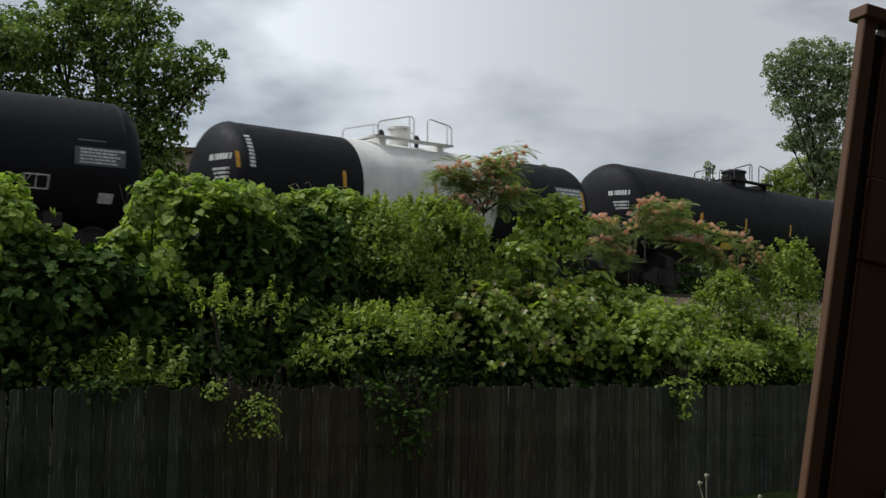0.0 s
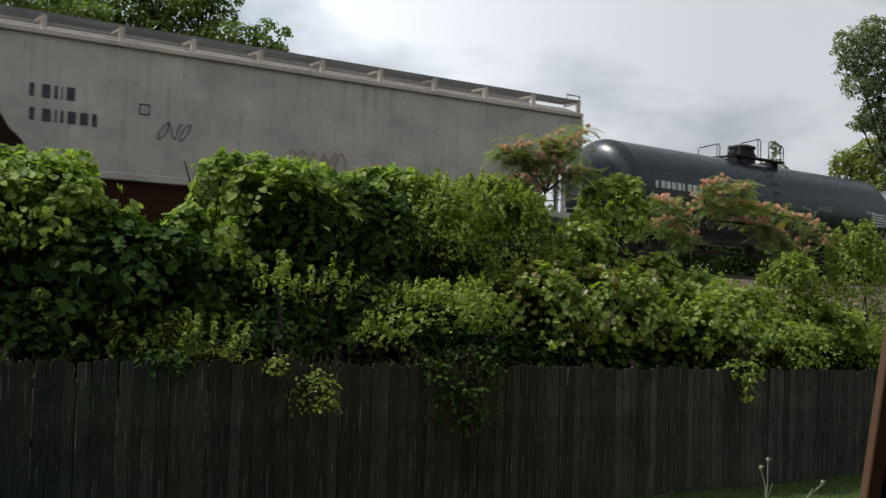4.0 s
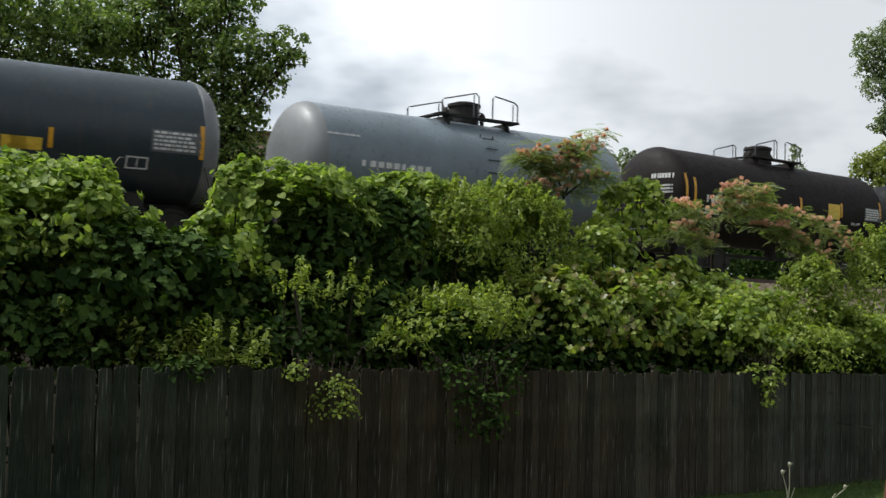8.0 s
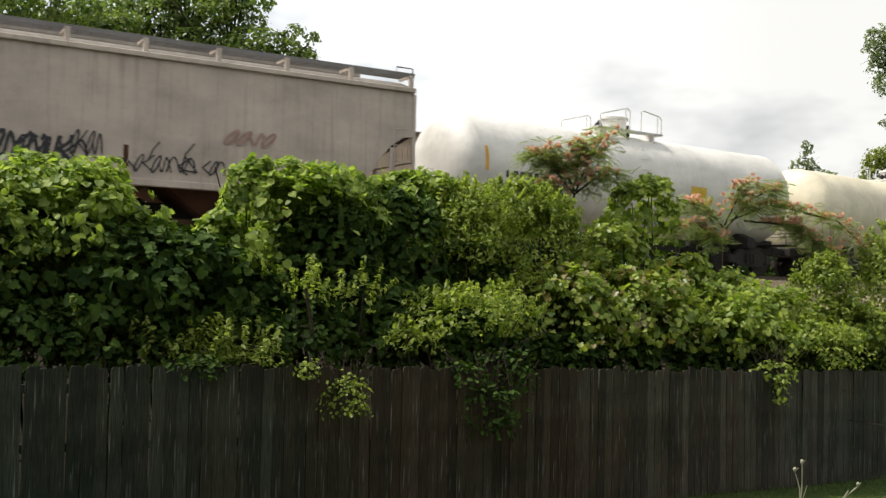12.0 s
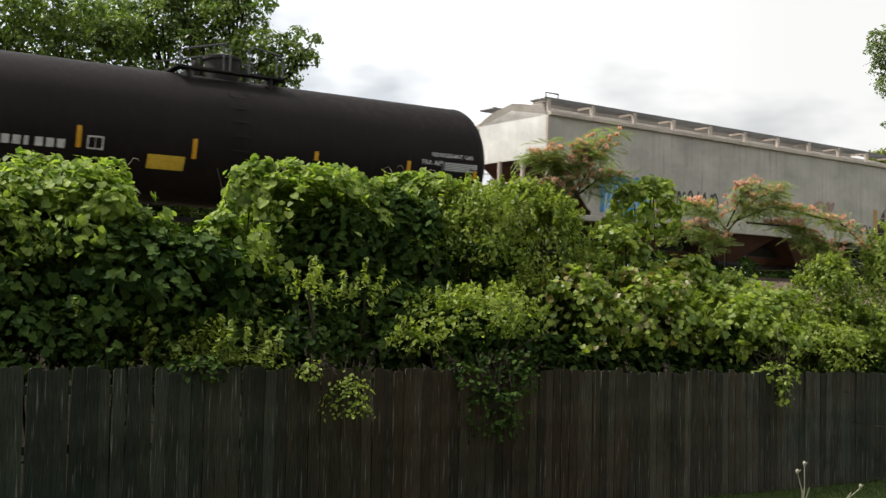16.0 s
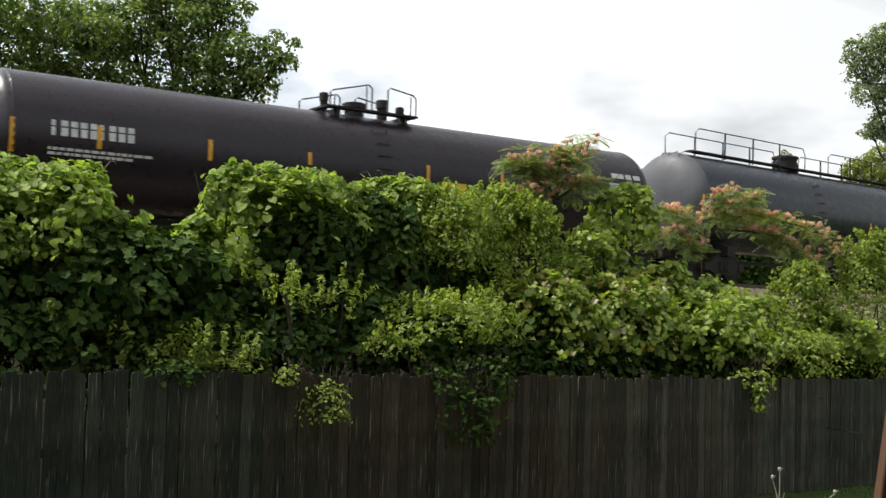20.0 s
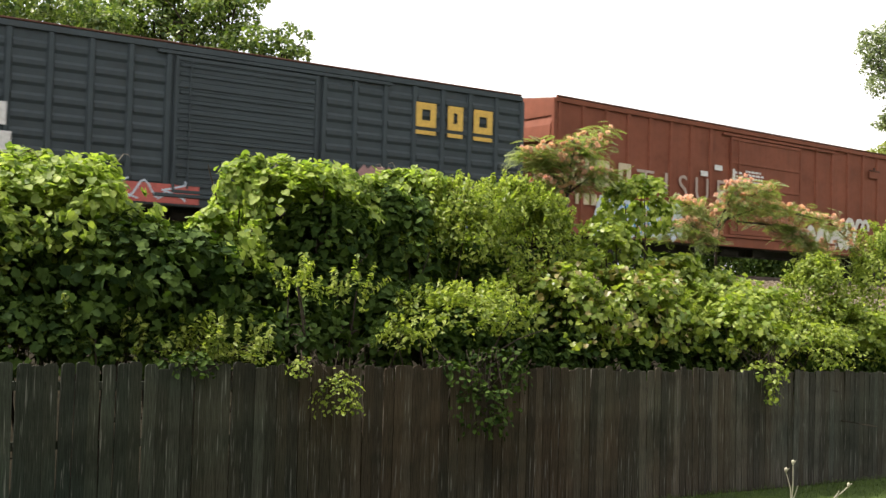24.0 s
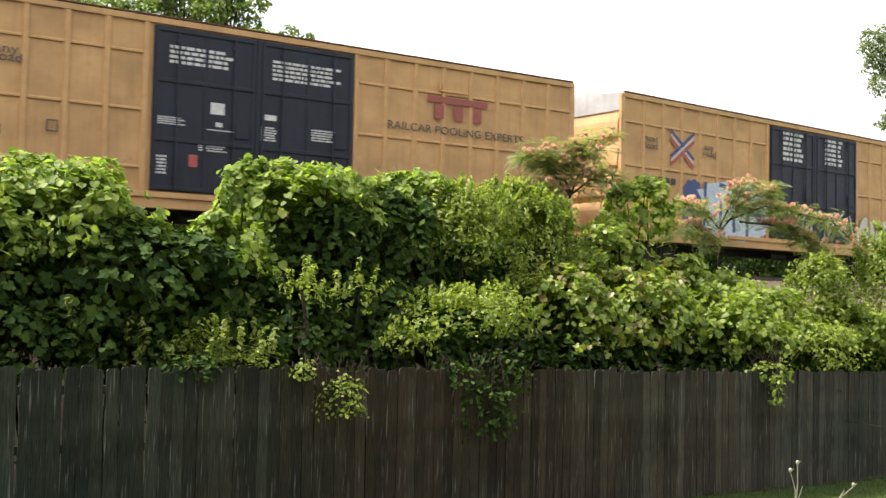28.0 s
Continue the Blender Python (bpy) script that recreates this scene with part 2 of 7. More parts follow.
MAT["aokred"] = paint("dark_red_boxcar_paint", (0.185, 0.038, 0.037), dirt=(0.08, 0.03, 0.025), dirty=0.3, rust=0.15, rough=0.65, streak=0.35, spec=0.15)
MAT["csxblue"] = paint("faded_slate_blue_paint", (0.034, 0.049, 0.055), dirt=(0.05, 0.05, 0.045), dirty=0.4, rust=0.15, rough=0.6, streak=0.4)
MAT["yellow"] = paint("railcar_yellow_paint", (0.55, 0.335, 0.155), dirt=(0.24, 0.13, 0.055), dirty=0.35, rust=0.2, rough=0.6, streak=0.4, spec=0.2)
MAT["navy"] = paint("navy_black_door_paint", (0.015, 0.019, 0.031), dirt=(0.05, 0.05, 0.055), dirty=0.3, rust=0.03, rough=0.5, streak=0.2)
MAT["roof"] = paint("galvanised_roof_steel", (0.42, 0.41, 0.39), dirt=(0.18, 0.12, 0.08), dirty=0.4, rust=0.3, rough=0.55)
MAT["grate"] = paint("galvanised_grating", (0.10, 0.10, 0.105), dirt=(0.1, 0.08, 0.07), dirty=0.3, rust=0.2, rough=0.6)
MAT["boardgrate"] = paint("weathered_walkway_grating", (0.21, 0.20, 0.195), dirt=(0.1, 0.08, 0.07), dirty=0.4, rust=0.3, rough=0.6)
MAT["hopperroof"] = paint("stained_hopper_roof", (0.30, 0.27, 0.235), dirt=(0.09, 0.065, 0.05), dirty=0.7, rust=0.5, rough=0.7, streak=0.5)
MAT["dustplum"] = paint("dusty_rust_stained_paint", (0.042, 0.037, 0.038), dirt=(0.14, 0.105, 0.085), dirty=0.5, rust=0.4, rough=0.42, streak=0.6, spec=0.3)
MAT["tealgrey"] = paint("dusty_teal_grey_paint", (0.030, 0.043, 0.052), dirt=(0.12, 0.08, 0.05), dirty=0.45, rust=0.3, rough=0.36, streak=0.35, spec=0.38)
MAT["dustgreypale"] = paint("pale_spill_stain", (0.11, 0.095, 0.085), dirt=(0.04, 0.03, 0.025), dirty=0.6, rust=0.3, rough=0.6, streak=0.7)
MAT["headgrey"] = paint("chalky_grey_head_paint", (0.10, 0.102, 0.11), dirt=(0.05, 0.045, 0.04), dirty=0.35, rust=0.15, rough=0.5, spec=0.3)
MAT["palehead"] = paint("pale_grey_head_paint", (0.18, 0.187, 0.192), dirt=(0.12, 0.11, 0.1), dirty=0.3, rust=0.08, rough=0.45, spec=0.4)
MAT["reflector"] = flat_paint("amber_reflective_tape", (0.72, 0.36, 0.02), 0.4)
MAT["placard"] = flat_paint("yellow_placard", (0.75, 0.50, 0.05), 0.5)
MAT["stencil"] = flat_paint("white_stencil_paint", (0.66, 0.66, 0.64))
MAT["faintstencil"] = flat_paint("greyed_white_stencil", (0.22, 0.22, 0.22))
MAT["blackstencil"] = flat_paint("black_stencil_paint", (0.05, 0.05, 0.055))
MAT["panel"] = flat_paint("grey_consolidated_stencil_panel", (0.11, 0.115, 0.12))
MAT["orangestencil"] = flat_paint("ochre_stencil_paint", (0.52, 0.30, 0.09))
MAT["bone"] = flat_paint("faded_bone_lettering", (0.52, 0.44, 0.30))
MAT["goldletter"] = flat_paint("gold_lettering", (0.66, 0.42, 0.08))
MAT["mutedred"] = flat_paint("muted_red_marking", (0.33, 0.09, 0.07))
MAT["brightred"] = flat_paint("red_marking", (0.45, 0.10, 0.08))
MAT["markblue"] = flat_paint("blue_marking", (0.06, 0.08, 0.22))
MAT["sprayblue"] = flat_paint("blue_spray_paint", (0.05, 0.26, 0.50))
MAT["spraypale"] = flat_paint("pale_spray_paint", (0.50, 0.58, 0.66))
MAT["spraywhite"] = flat_paint("white_spray_paint", (0.58, 0.56, 0.52))
MAT["spraysmear"] = flat_paint("thin_white_spray_paint", (0.40, 0.31, 0.26))
MAT["sprayteal"] = flat_paint("teal_spray_paint", (0.16, 0.48, 0.48))
MAT["sprayblack"] = flat_paint("black_spray_paint", (0.03, 0.03, 0.035))
MAT["spraypink"] = flat_paint("pink_spray_paint", (0.36, 0.20, 0.19))
MAT["sprayred"] = flat_paint("faded_red_spray_paint", (0.42, 0.27, 0.23))
MAT["spraysand"] = flat_paint("sandy_spray_paint", (0.40, 0.27, 0.15))
MAT["board"] = board_mat("weathered_fence_timber", (0.048, 0.0455, 0.040))
MAT["rail_steel"] = paint("worn_rail_steel", (0.10, 0.065, 0.05), dirty=0.4, rust=0.4, rough=0.5)
MAT["sleeper"] = bark_mat("creosoted_timber", (0.06, 0.045, 0.035))
MAT["ballast"] = ground_mat("grey_crushed_stone", (0.38, 0.295, 0.20), (0.60, 0.495, 0.36), 9, bump=0.06)
# near-black base colour carries the shadow under the hedge
MAT["soil"] = ground_mat("shade_darkened_soil", (0.008, 0.007, 0.004), (0.03, 0.026, 0.015), 6)
MAT["lawn"] = ground_mat("mown_lawn", (0.03, 0.052, 0.012), (0.07, 0.105, 0.026), 5)
MAT["kudzu"] = leaf_mat("kudzu_leaf", (0.11, 0.185, 0.036), (0.41, 0.50, 0.125), 0.48, 0.55, 0.3)
MAT["privet"] = leaf_mat("privet_leaf", (0.125, 0.195, 0.03), (0.42, 0.485, 0.115), 0.5)
MAT["grape"] = leaf_mat("grapevine_leaf", (0.115, 0.19, 0.03), (0.39, 0.46, 0.10), 0.42)
# leaf colour darkened to stand for the shade under and behind the mounds
MAT["shadedleaf"] = leaf_mat("shade_darkened_leaf", (0.015, 0.038, 0.009), (0.075, 0.125, 0.026), 0.25, 0.75, 0.1)
MAT["dryleaf"] = leaf_mat("drying_vine_leaf", (0.12, 0.13, 0.03), (0.26, 0.21, 0.08), 0.3)
MAT["mimosa"] = leaf_mat("mimosa_frond", (0.15, 0.205, 0.075), (0.35, 0.40, 0.165), 0.45)
MAT["mimflower"] = leaf_mat("mimosa_flower", (0.80, 0.40, 0.40), (0.93, 0.70, 0.66), 0.3, 0.8)
MAT["treeleaf"] = leaf_mat("tree_leaf", (0.045, 0.095, 0.024), (0.24, 0.31, 0.085), 0.45)
# greyed and paled: haze put into the leaf colour of distant trees
MAT["fartree"] = leaf_mat("hazed_far_leaf", (0.11, 0.155, 0.085), (0.29, 0.34, 0.19), 0.4)
MAT["willow"] = leaf_mat("yellow_green_tree_leaf", (0.16, 0.20, 0.04), (0.32, 0.36, 0.09), 0.38)
MAT["grass"] = leaf_mat("grass_blade", (0.035, 0.07, 0.014), (0.11, 0.16, 0.045), 0.3)
MAT["bark"] = bark_mat("grey_brown_bark", (0.055, 0.044, 0.034))
MAT["twig"] = bark_mat("bare_pale_twig", (0.30, 0.26, 0.21))
MAT["weed"] = flat_paint("dry_weed_stalk", (0.42, 0.40, 0.30))
MAT["building"] = paint("tan_metal_siding", (0.44, 0.335, 0.245), dirt=(0.2, 0.15, 0.1), dirty=0.2, rust=0.02, rough=0.6, streak=0.2)
MAT["doorwood"] = paint("brown_stained_door_wood", (0.085, 0.038, 0.016), dirt=(0.05, 0.022, 0.01), dirty=0.35, rust=0.0, rough=0.55, streak=0.45)
MAT["doortrim"] = paint("brown_painted_trim", (0.105, 0.052, 0.025), dirt=(0.06, 0.03, 0.015), dirty=0.3, rust=0.0, rough=0.6, streak=0.2)
# black that paints the shadow in the door's recess
MAT["revealdark"] = flat_paint("reveal_shadow_black", (0.012, 0.01, 0.009), 0.8)
MAT["chrome"] = flat_paint("bright_latch_metal", (0.6, 0.6, 0.6), 0.25)
# for the unseen wall added behind the viewer
MAT["plainwall"] = paint("added_wall_brown", (0.15, 0.10, 0.07), rust=0.0)


# ------------------------------------------------------------ geometry helpers
class Geo:
    """Collects boxes, bars, tubes and plates into one mesh."""

    def __init__(self):
        self.v, self.f, self.bars = [], [], False

    def add(self, verts, faces):
        n = len(self.v)
        self.v.extend(tuple(p) for p in verts)
        self.f.extend(tuple(i + n for i in q) for q in faces)
        return self

    def box(self, x0, x1, y0, y1, z0, z1, c=0.0):
        if c <= 0:
            vs = [(x, y, z) for z in (z0, z1) for y in (y0, y1) for x in (x0, x1)]
            return self.add(vs, [(0, 2, 3, 1), (4, 5, 7, 6), (0, 1, 5, 4), (2, 6, 7, 3), (0, 4, 6, 2), (1, 3, 7, 5)])
        vs, idx = [], {}
        for i, (xx, sx) in enumerate(((x0, 1), (x1, -1))):
            for j, (yy, sy) in enumerate(((y0, 1), (y1, -1))):
                for k, (zz, sz) in enumerate(((z0, 1), (z1, -1))):
                    for a in range(3):
                        idx[i, j, k, a] = len(vs)
                        vs.append((xx + (sx * c if a != 0 else 0), yy + (sy * c if a != 1 else 0), zz + (sz * c if a != 2 else 0)))
        fs = []
        for i in (0, 1):
            fs.append([idx[i, 0, 0, 0], idx[i, 1, 0, 0], idx[i, 1, 1, 0], idx[i, 0, 1, 0]])
            fs.append([idx[0, i, 0, 1], idx[1, i, 0, 1], idx[1, i, 1, 1], idx[0, i, 1, 1]])
            fs.append([idx[0, 0, i, 2], idx[1, 0, i, 2], idx[1, 1, i, 2], idx[0, 1, i, 2]])
        for i in (0, 1):
            for j in (0, 1):
                fs.append([idx[i, j, 0, 0], idx[i, j, 0, 1], idx[i, j, 1, 1], idx[i, j, 1, 0]])
                fs.append([idx[i, 0, j, 0], idx[i, 0, j, 2], idx[i, 1, j, 2], idx[i, 1, j, 0]])
                fs.append([idx[0, i, j, 1], idx[0, i, j, 2], idx[1, i, j, 2], idx[1, i, j, 1]])
                for k in (0, 1):
                    fs.append([idx[i, j, k, 0], idx[i, j, k, 1], idx[i, j, k, 2]])
        return self.add(vs, fs)

    def tube(self, pts, r, n=8, r1=None, cap=True):
        pts = [Vector(p) for p in pts]
        rings = []
        for i, p in enumerate(pts):
            d = (pts[min(i + 1, len(pts) - 1)] - pts[max(i - 1, 0)]).normalized()
            ref = Vector((0, 0, 1)) if abs(d.z) < 0.9 else Vector((1, 0, 0))
            a = d.cross(ref).normalized()
            b = d.cross(a)
            rr = r if r1 is None else r + (r1 - r) * i / (len(pts) - 1)
            rings.append([p + (a * math.cos(2 * math.pi * k / n) + b * math.sin(2 * math.pi * k / n)) * rr for k in range(n)])
        vs = [q for ring in rings for q in ring]
        fs = [(i * n + k, i * n + (k + 1) % n, (i + 1) * n + (k + 1) % n, (i + 1) * n + k) for i in range(len(pts) - 1) for k in range(n)]
        if cap:
            fs += [tuple(range(n))[::-1], tuple((len(pts) - 1) * n + k for k in range(n))]
        return self.add(vs, fs)

    def lathe_x(self, prof, z, n=40, y=0.0, a0=0.0, a1=360.0):
        """prof: rows of (x, r), turned about the line y, z along x."""
        full = a1 - a0 >= 360
        m = n if full else n + 1
        vs, fs = [], []
        for x, r in prof:
            for k in range(m):
                a = radians(a0 + (a1 - a0) * k / n)
                vs.append((x, y + r * math.cos(a), z + r * math.sin(a)))
        for i in range(len(prof) - 1):
            for k in range(n if full else m - 1):
                k2 = (k + 1) % m
                fs.append((i * m + k, i * m + k2, (i + 1) * m + k2, (i + 1) * m + k))
        return self.add(vs, fs)

    def lathe_z(self, prof, x, y, n=20):
        vs = [(x + r * math.cos(2 * math.pi * k / n), y + r * math.sin(2 * math.pi * k / n), z) for z, r in prof for k in range(n)]
        fs = [(i * n + k, i * n + (k + 1) % n, (i + 1) * n + (k + 1) % n, (i + 1) * n + k) for i in range(len(prof) - 1) for k in range(n)]
        fs += [tuple(range(n))[::-1], tuple((len(prof) - 1) * n + k for k in range(n))]
        return self.add(vs, fs)

    def plate(self, outline, y0, y1):
        """An x-z outline given depth from y0 to y1."""
        n = len(outline)
        vs = [(x, y, z) for y in (y0, y1) for x, z in outline]
        fs = [tuple(range(n)), tuple(range(n, 2 * n))[::-1]] + [(i, i + n, (i + 1) % n + n, (i + 1) % n) for i in range(n)]
        return self.add(vs, fs)

    def prism(self, section, x0, x1):
        """A y-z outline drawn out along x."""
        n = len(section)
        vs = [(x, y, z) for x in (x0, x1) for y, z in section]
        fs = [tuple(range(n)), tuple(range(n, 2 * n))[::-1]] + [(i, i + n, (i + 1) % n + n, (i + 1) % n) for i in range(n)]
        return self.add(vs, fs)

    def mesh(self, name, smooth=0.0):
        me = bpy.data.meshes.new(name)
        me.from_pydata(self.v, [], self.f)
        bm = bmesh.new()
        bm.from_mesh(me)
        bmesh.ops.recalc_face_normals(bm, faces=bm.faces)
        bm.to_mesh(me)
        bm.free()
        if smooth:
            me.shade_smooth()
            me.set_sharp_from_angle(angle=radians(smooth))
        return me


def part(name, geo, material, parent, label="", smooth=0.0, kind=""):
    me = geo.mesh(name, smooth) if isinstance(geo, Geo) else geo
    if not me.materials:
        me.materials.append(MAT[material])
    ob = new(name, me)
    ob.parent = parent
    return tagged(ob, label, kind="stuff" if name in ("graffiti", "small_print", "head_stencil") else kind)


def thing(name, label, category, group="", kind="", at=None):
    ob = new(name)
    ob.empty_display_size = 0.2
    if at is not None:
        ob.matrix_basis = at
    return tagged(ob, label, category, group, kind)


def raw_mesh(name, verts, loops, sizes, material):
    """A large mesh straight from arrays: verts (n, 3), corner indices, face sizes."""
    me = bpy.data.meshes.new(name)
    me.vertices.add(len(verts))
    me.vertices.foreach_set("co", np.asarray(verts, dtype=np.float32).ravel())
    me.loops.add(len(loops))
    me.loops.foreach_set("vertex_index", np.asarray(loops, dtype=np.int32))
    sizes = np.asarray(sizes, dtype=np.int32)
    me.polygons.add(len(sizes))
    me.polygons.foreach_set("loop_start", np.concatenate(([0], np.cumsum(sizes)[:-1])).astype(np.int32))
    me.update(calc_edges=True)
    me.validate()
    me.materials.append(MAT[material])
    return me


# ------------------------------------------------------------ the lie of the land
TH, KAP, TX, TY, RAIL = 0.9633, -0.0045, 3.3621, 30.3268, 3.816
S_LO, S_HI = -20.0, 28.0  # the track bends gently between these and runs straight beyond


def track(s, off):
    """Plan position and heading at s metres along the line, off metres beyond the near side of the cars."""
    c = min(max(s, S_LO), S_HI)
    a = TH + KAP * c
    x = TX + (math.cos(TH) - math.cos(a)) / KAP + math.sin(a) * (s - c)
    y = TY + (math.sin(a) - math.sin(TH)) / KAP + math.cos(a) * (s - c)
    return x - math.cos(a) * off, y + math.sin(a) * off, a


FP, FD, FN = Vector((3.48, 16.6)), Vector((0.806, 0.592)), Vector((-0.592, 0.806))  # fence line: a point, its run, the side of the track


def fence_z(v):
    return -0.022 * max(-14.0, min(18.0, v))


def ease(a, b, x):
    t = max(0.0, min(1.0, (x - a) / (b - a)))
    return t * t * (3 - 2 * t)


def land_z(x, y):
    p = Vector((x, y)) - FP
    u, v = p.dot(FN), p.dot(FD)
    lumps = 0.12 * noise.noise((x * 0.4, y * 0.4, 0.0)) * ease(0.8, 2.0, u)
    return (fence_z(v) - 0.1) * (1 - ease(2, 9, u)) + 2.75 * ease(1.2, 9.3, u) + lumps


def ground_sheet():
    def axis(lo, hi, step, far):
        fine = list(np.arange(lo, hi + step / 2, step))
        out, d, a, b = [], step * 2, lo, hi
        left, right = [], []
        while abs(a) < far:
            a -= d
            b += d
            left.append(a)
            right.append(b)
            d *= 1.6
        return left[::-1] + fine + right

    us, vs = axis(-3.0, 18.0, 0.5, 3000.0), axis(-24.0, 40.0, 1.0, 3000.0)
    verts = []
    for u in us:
        for v in vs:
            p = FP + FN * u + FD * v
            verts.append((p.x, p.y, land_z(p.x, p.y)))
    n = len(vs)
    loops, count, lawn = [], 0, []
    for i in range(len(us) - 1):
        for j in range(n - 1):
            loops += [i * n + j, i * n + j + 1, (i + 1) * n + j + 1, (i + 1) * n + j]
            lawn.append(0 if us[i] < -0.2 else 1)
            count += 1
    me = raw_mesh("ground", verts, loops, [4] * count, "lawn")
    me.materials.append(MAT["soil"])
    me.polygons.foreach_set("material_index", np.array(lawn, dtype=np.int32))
    me.shade_smooth()
    tagged(new("ground", me), "mown lawn rising into a bare bank coloured dark for shade", "ground", kind="structure")


ground_sheet()


def railway():
    steps = np.arange(-60.0, 90.1, 2.0)
    sec = [(-3.6, 2.5), (-2.9, 3.05), (-1.75, 3.60), (1.75, 3.60), (2.9, 3.05), (3.6, 2.5)]
    verts, loops = [], []
    for s in steps:
        for o, z in sec:
            x, y, _ = track(s, 1.55 + o)
            verts.append((x, y, z + 0.05 * noise.noise((s * 0.9, o, 1))))
    k = len(sec)
    for i in range(len(steps) - 1):
        for j in range(k - 1):
            loops += [i * k + j, i * k + j + 1, (i + 1) * k + j + 1, (i + 1) * k + j]
    bed = new("ballast_bed", raw_mesh("ballast_bed", verts, loops, [4] * (len(loops) // 4), "ballast"))
    tagged(bed, "grey crushed stone ballast bed of a railway", "ballast", kind="structure")
    # loose stones on the near shoulder
    rng = np.random.default_rng(3)
    sv, sl = [], []
    cube = np.array([(-1, -1, -1), (1, -1, -1), (1, 1, -1), (-1, 1, -1), (-.6, -.5, 1), (.7, -.6, .8), (.5, .7, 1), (-.7, .6, .7)])
    quads = [(3, 2, 1, 0), (4, 5, 6, 7), (0, 1, 5, 4), (1, 2, 6, 5), (2, 3, 7, 6), (3, 0, 4, 7)]
    for _ in range(9000):
        s, o = rng.uniform(-22, 34), rng.uniform(-3.3, -0.9)
        z = np.interp(o, [-3.6, -2.9, -1.75, 1.75], [2.5, 3.05, 3.6, 3.6])
        x, y, _ = track(s, 1.55 + o)
        b = cube * rng.uniform(0.02, 0.05, 3) @ np.linalg.qr(rng.normal(size=(3, 3)))[0]
        n0 = len(sv)
        sv.extend((b + (x, y, z + 0.02)).tolist())
        for q in quads:
            sl += [n0 + i for i in q]
    st = new("ballast_stone", raw_mesh("ballast_stone", sv, sl, [4] * (len(sl) // 4), "ballast"))
    tagged(st, "loose grey ballast stones beside the track", "gravel", kind="stuff")
    for o in (1.55 - 0.7175, 1.55 + 0.7175):
        g = Geo()
        prof = [(-0.07, -0.17), (0.07, -0.17), (0.07, -0.155), (0.012, -0.14), (0.012, -0.045), (0.036, -0.035), (0.036, 0), (-0.036, 0), (-0.036, -0.035), (-0.012, -0.045), (-0.012, -0.14), (-0.07, -0.155)]
        n = len(prof)
        ring = []
        for s in steps:
            x, y, a = track(s, o)
            ring += [(x - math.cos(a) * p, y + math.sin(a) * p, RAIL + z) for p, z in prof]
        g.add(ring, [(i * n + j, i * n + (j + 1) % n, (i + 1) * n + (j + 1) % n, (i + 1) * n + j) for i in range(len(steps) - 1) for j in range(n)])
        me = g.mesh("rail")
        me.materials.append(MAT["rail_steel"])
        tagged(new("rail", me), "worn steel railway rail on timber sleepers", "rail", kind="structure")
    ties = tagged(new("sleepers"), "row of dark creosoted timber railway sleepers", "sleepers", kind="structure")
    g = Geo().box(-0.115, 0.115, -1.3, 1.3, -0.17, 0.0, 0.012)
    me = g.mesh("sleeper")
    me.materials.append(MAT["sleeper"])
    for i in range(100):
        s = -24 + i * 0.6
        x, y, a = track(s, 1.55)
        t = new("sleeper", me)
        t.parent = ties
        t.matrix_basis = pose(x, y, RAIL - 0.175, 0, 0, 90 - math.degrees(a))


railway()


# ------------------------------------------------------------ plants
LEAF_SHAPES = {
    # outline halves: along the midrib, out from it
    "heart": [(0.0, 0.05), (-0.1, 0.3), (0.08, 0.5), (0.42, 0.52), (0.74, 0.34), (0.93, 0.12), (1.0, 0.0)],
    "lance": [(0.0, 0.0), (0.35, 0.24), (0.7, 0.17), (1.0, 0.0)],
    "lobed": [(0.0, 0.05), (-0.1, 0.35), (0.25, 0.55), (0.35, 0.33), (0.65, 0.45), (1.0, 0.0)],
    "oval": [(0.0, 0.0), (0.25, 0.32), (0.65, 0.3), (1.0, 0.0)],
}


def leaf_cloud(name, points, normals, sizes, shape, material, rng, droop=0.9, fold=0.25, parent=None, label="", kind=""):
    half = np.array(LEAF_SHAPES[shape])
    k = len(half)
    n = len(points)
    nr = normals / np.linalg.norm(normals, axis=1, keepdims=True)
    tip = rng.normal(size=(n, 3)) * 0.7 + np.array((0, 0, -droop))
    tip -= nr * np.sum(tip * nr, axis=1, keepdims=True)
    tip /= np.linalg.norm(tip, axis=1, keepdims=True) + 1e-9
    side = np.cross(nr, tip)
    sz = sizes[:, None, None]
    a, b = half[:, 0][None, :, None], half[:, 1][None, :, None]
    mid = points[:, None, :]
    bend = -nr[:, None, :] * (a - 0.2) ** 2 * 0.22
    left = mid + (tip[:, None, :] * (a - 0.35) + side[:, None, :] * b + nr[:, None, :] * b * fold + bend) * sz
    right = mid + (tip[:, None, :] * (a - 0.35) - side[:, None, :] * b + nr[:, None, :] * b * fold + bend) * sz
    base = mid + tip[:, None, :] * (half[0, 0] - 0.35) * sz
    end = mid + (tip[:, None, :] * (half[-1, 0] - 0.35) + bend[:, -1:, :]) * sz
    inner_l, inner_r = left[:, :-1], right[:, :-1]
    verts = np.concatenate((base, end, inner_l, inner_r), axis=1)  # 2 + 2 (k - 1)
    w = verts.shape[1]
    lf = [0] + [2 + i for i in range(k - 1)] + [1]
    rf = [0, 1] + [2 + (k - 1) + i for i in range(k - 1)][::-1]
    pat = np.array(lf + rf)
    loops = (pat[None, :] + (np.arange(n) * w)[:, None]).ravel()
    me = raw_mesh(name, verts.reshape(-1, 3), loops, np.full(2 * n, k + 1), material)
    ob = new(name, me)
    ob.parent = parent
    return tagged(ob, label, kind=kind)


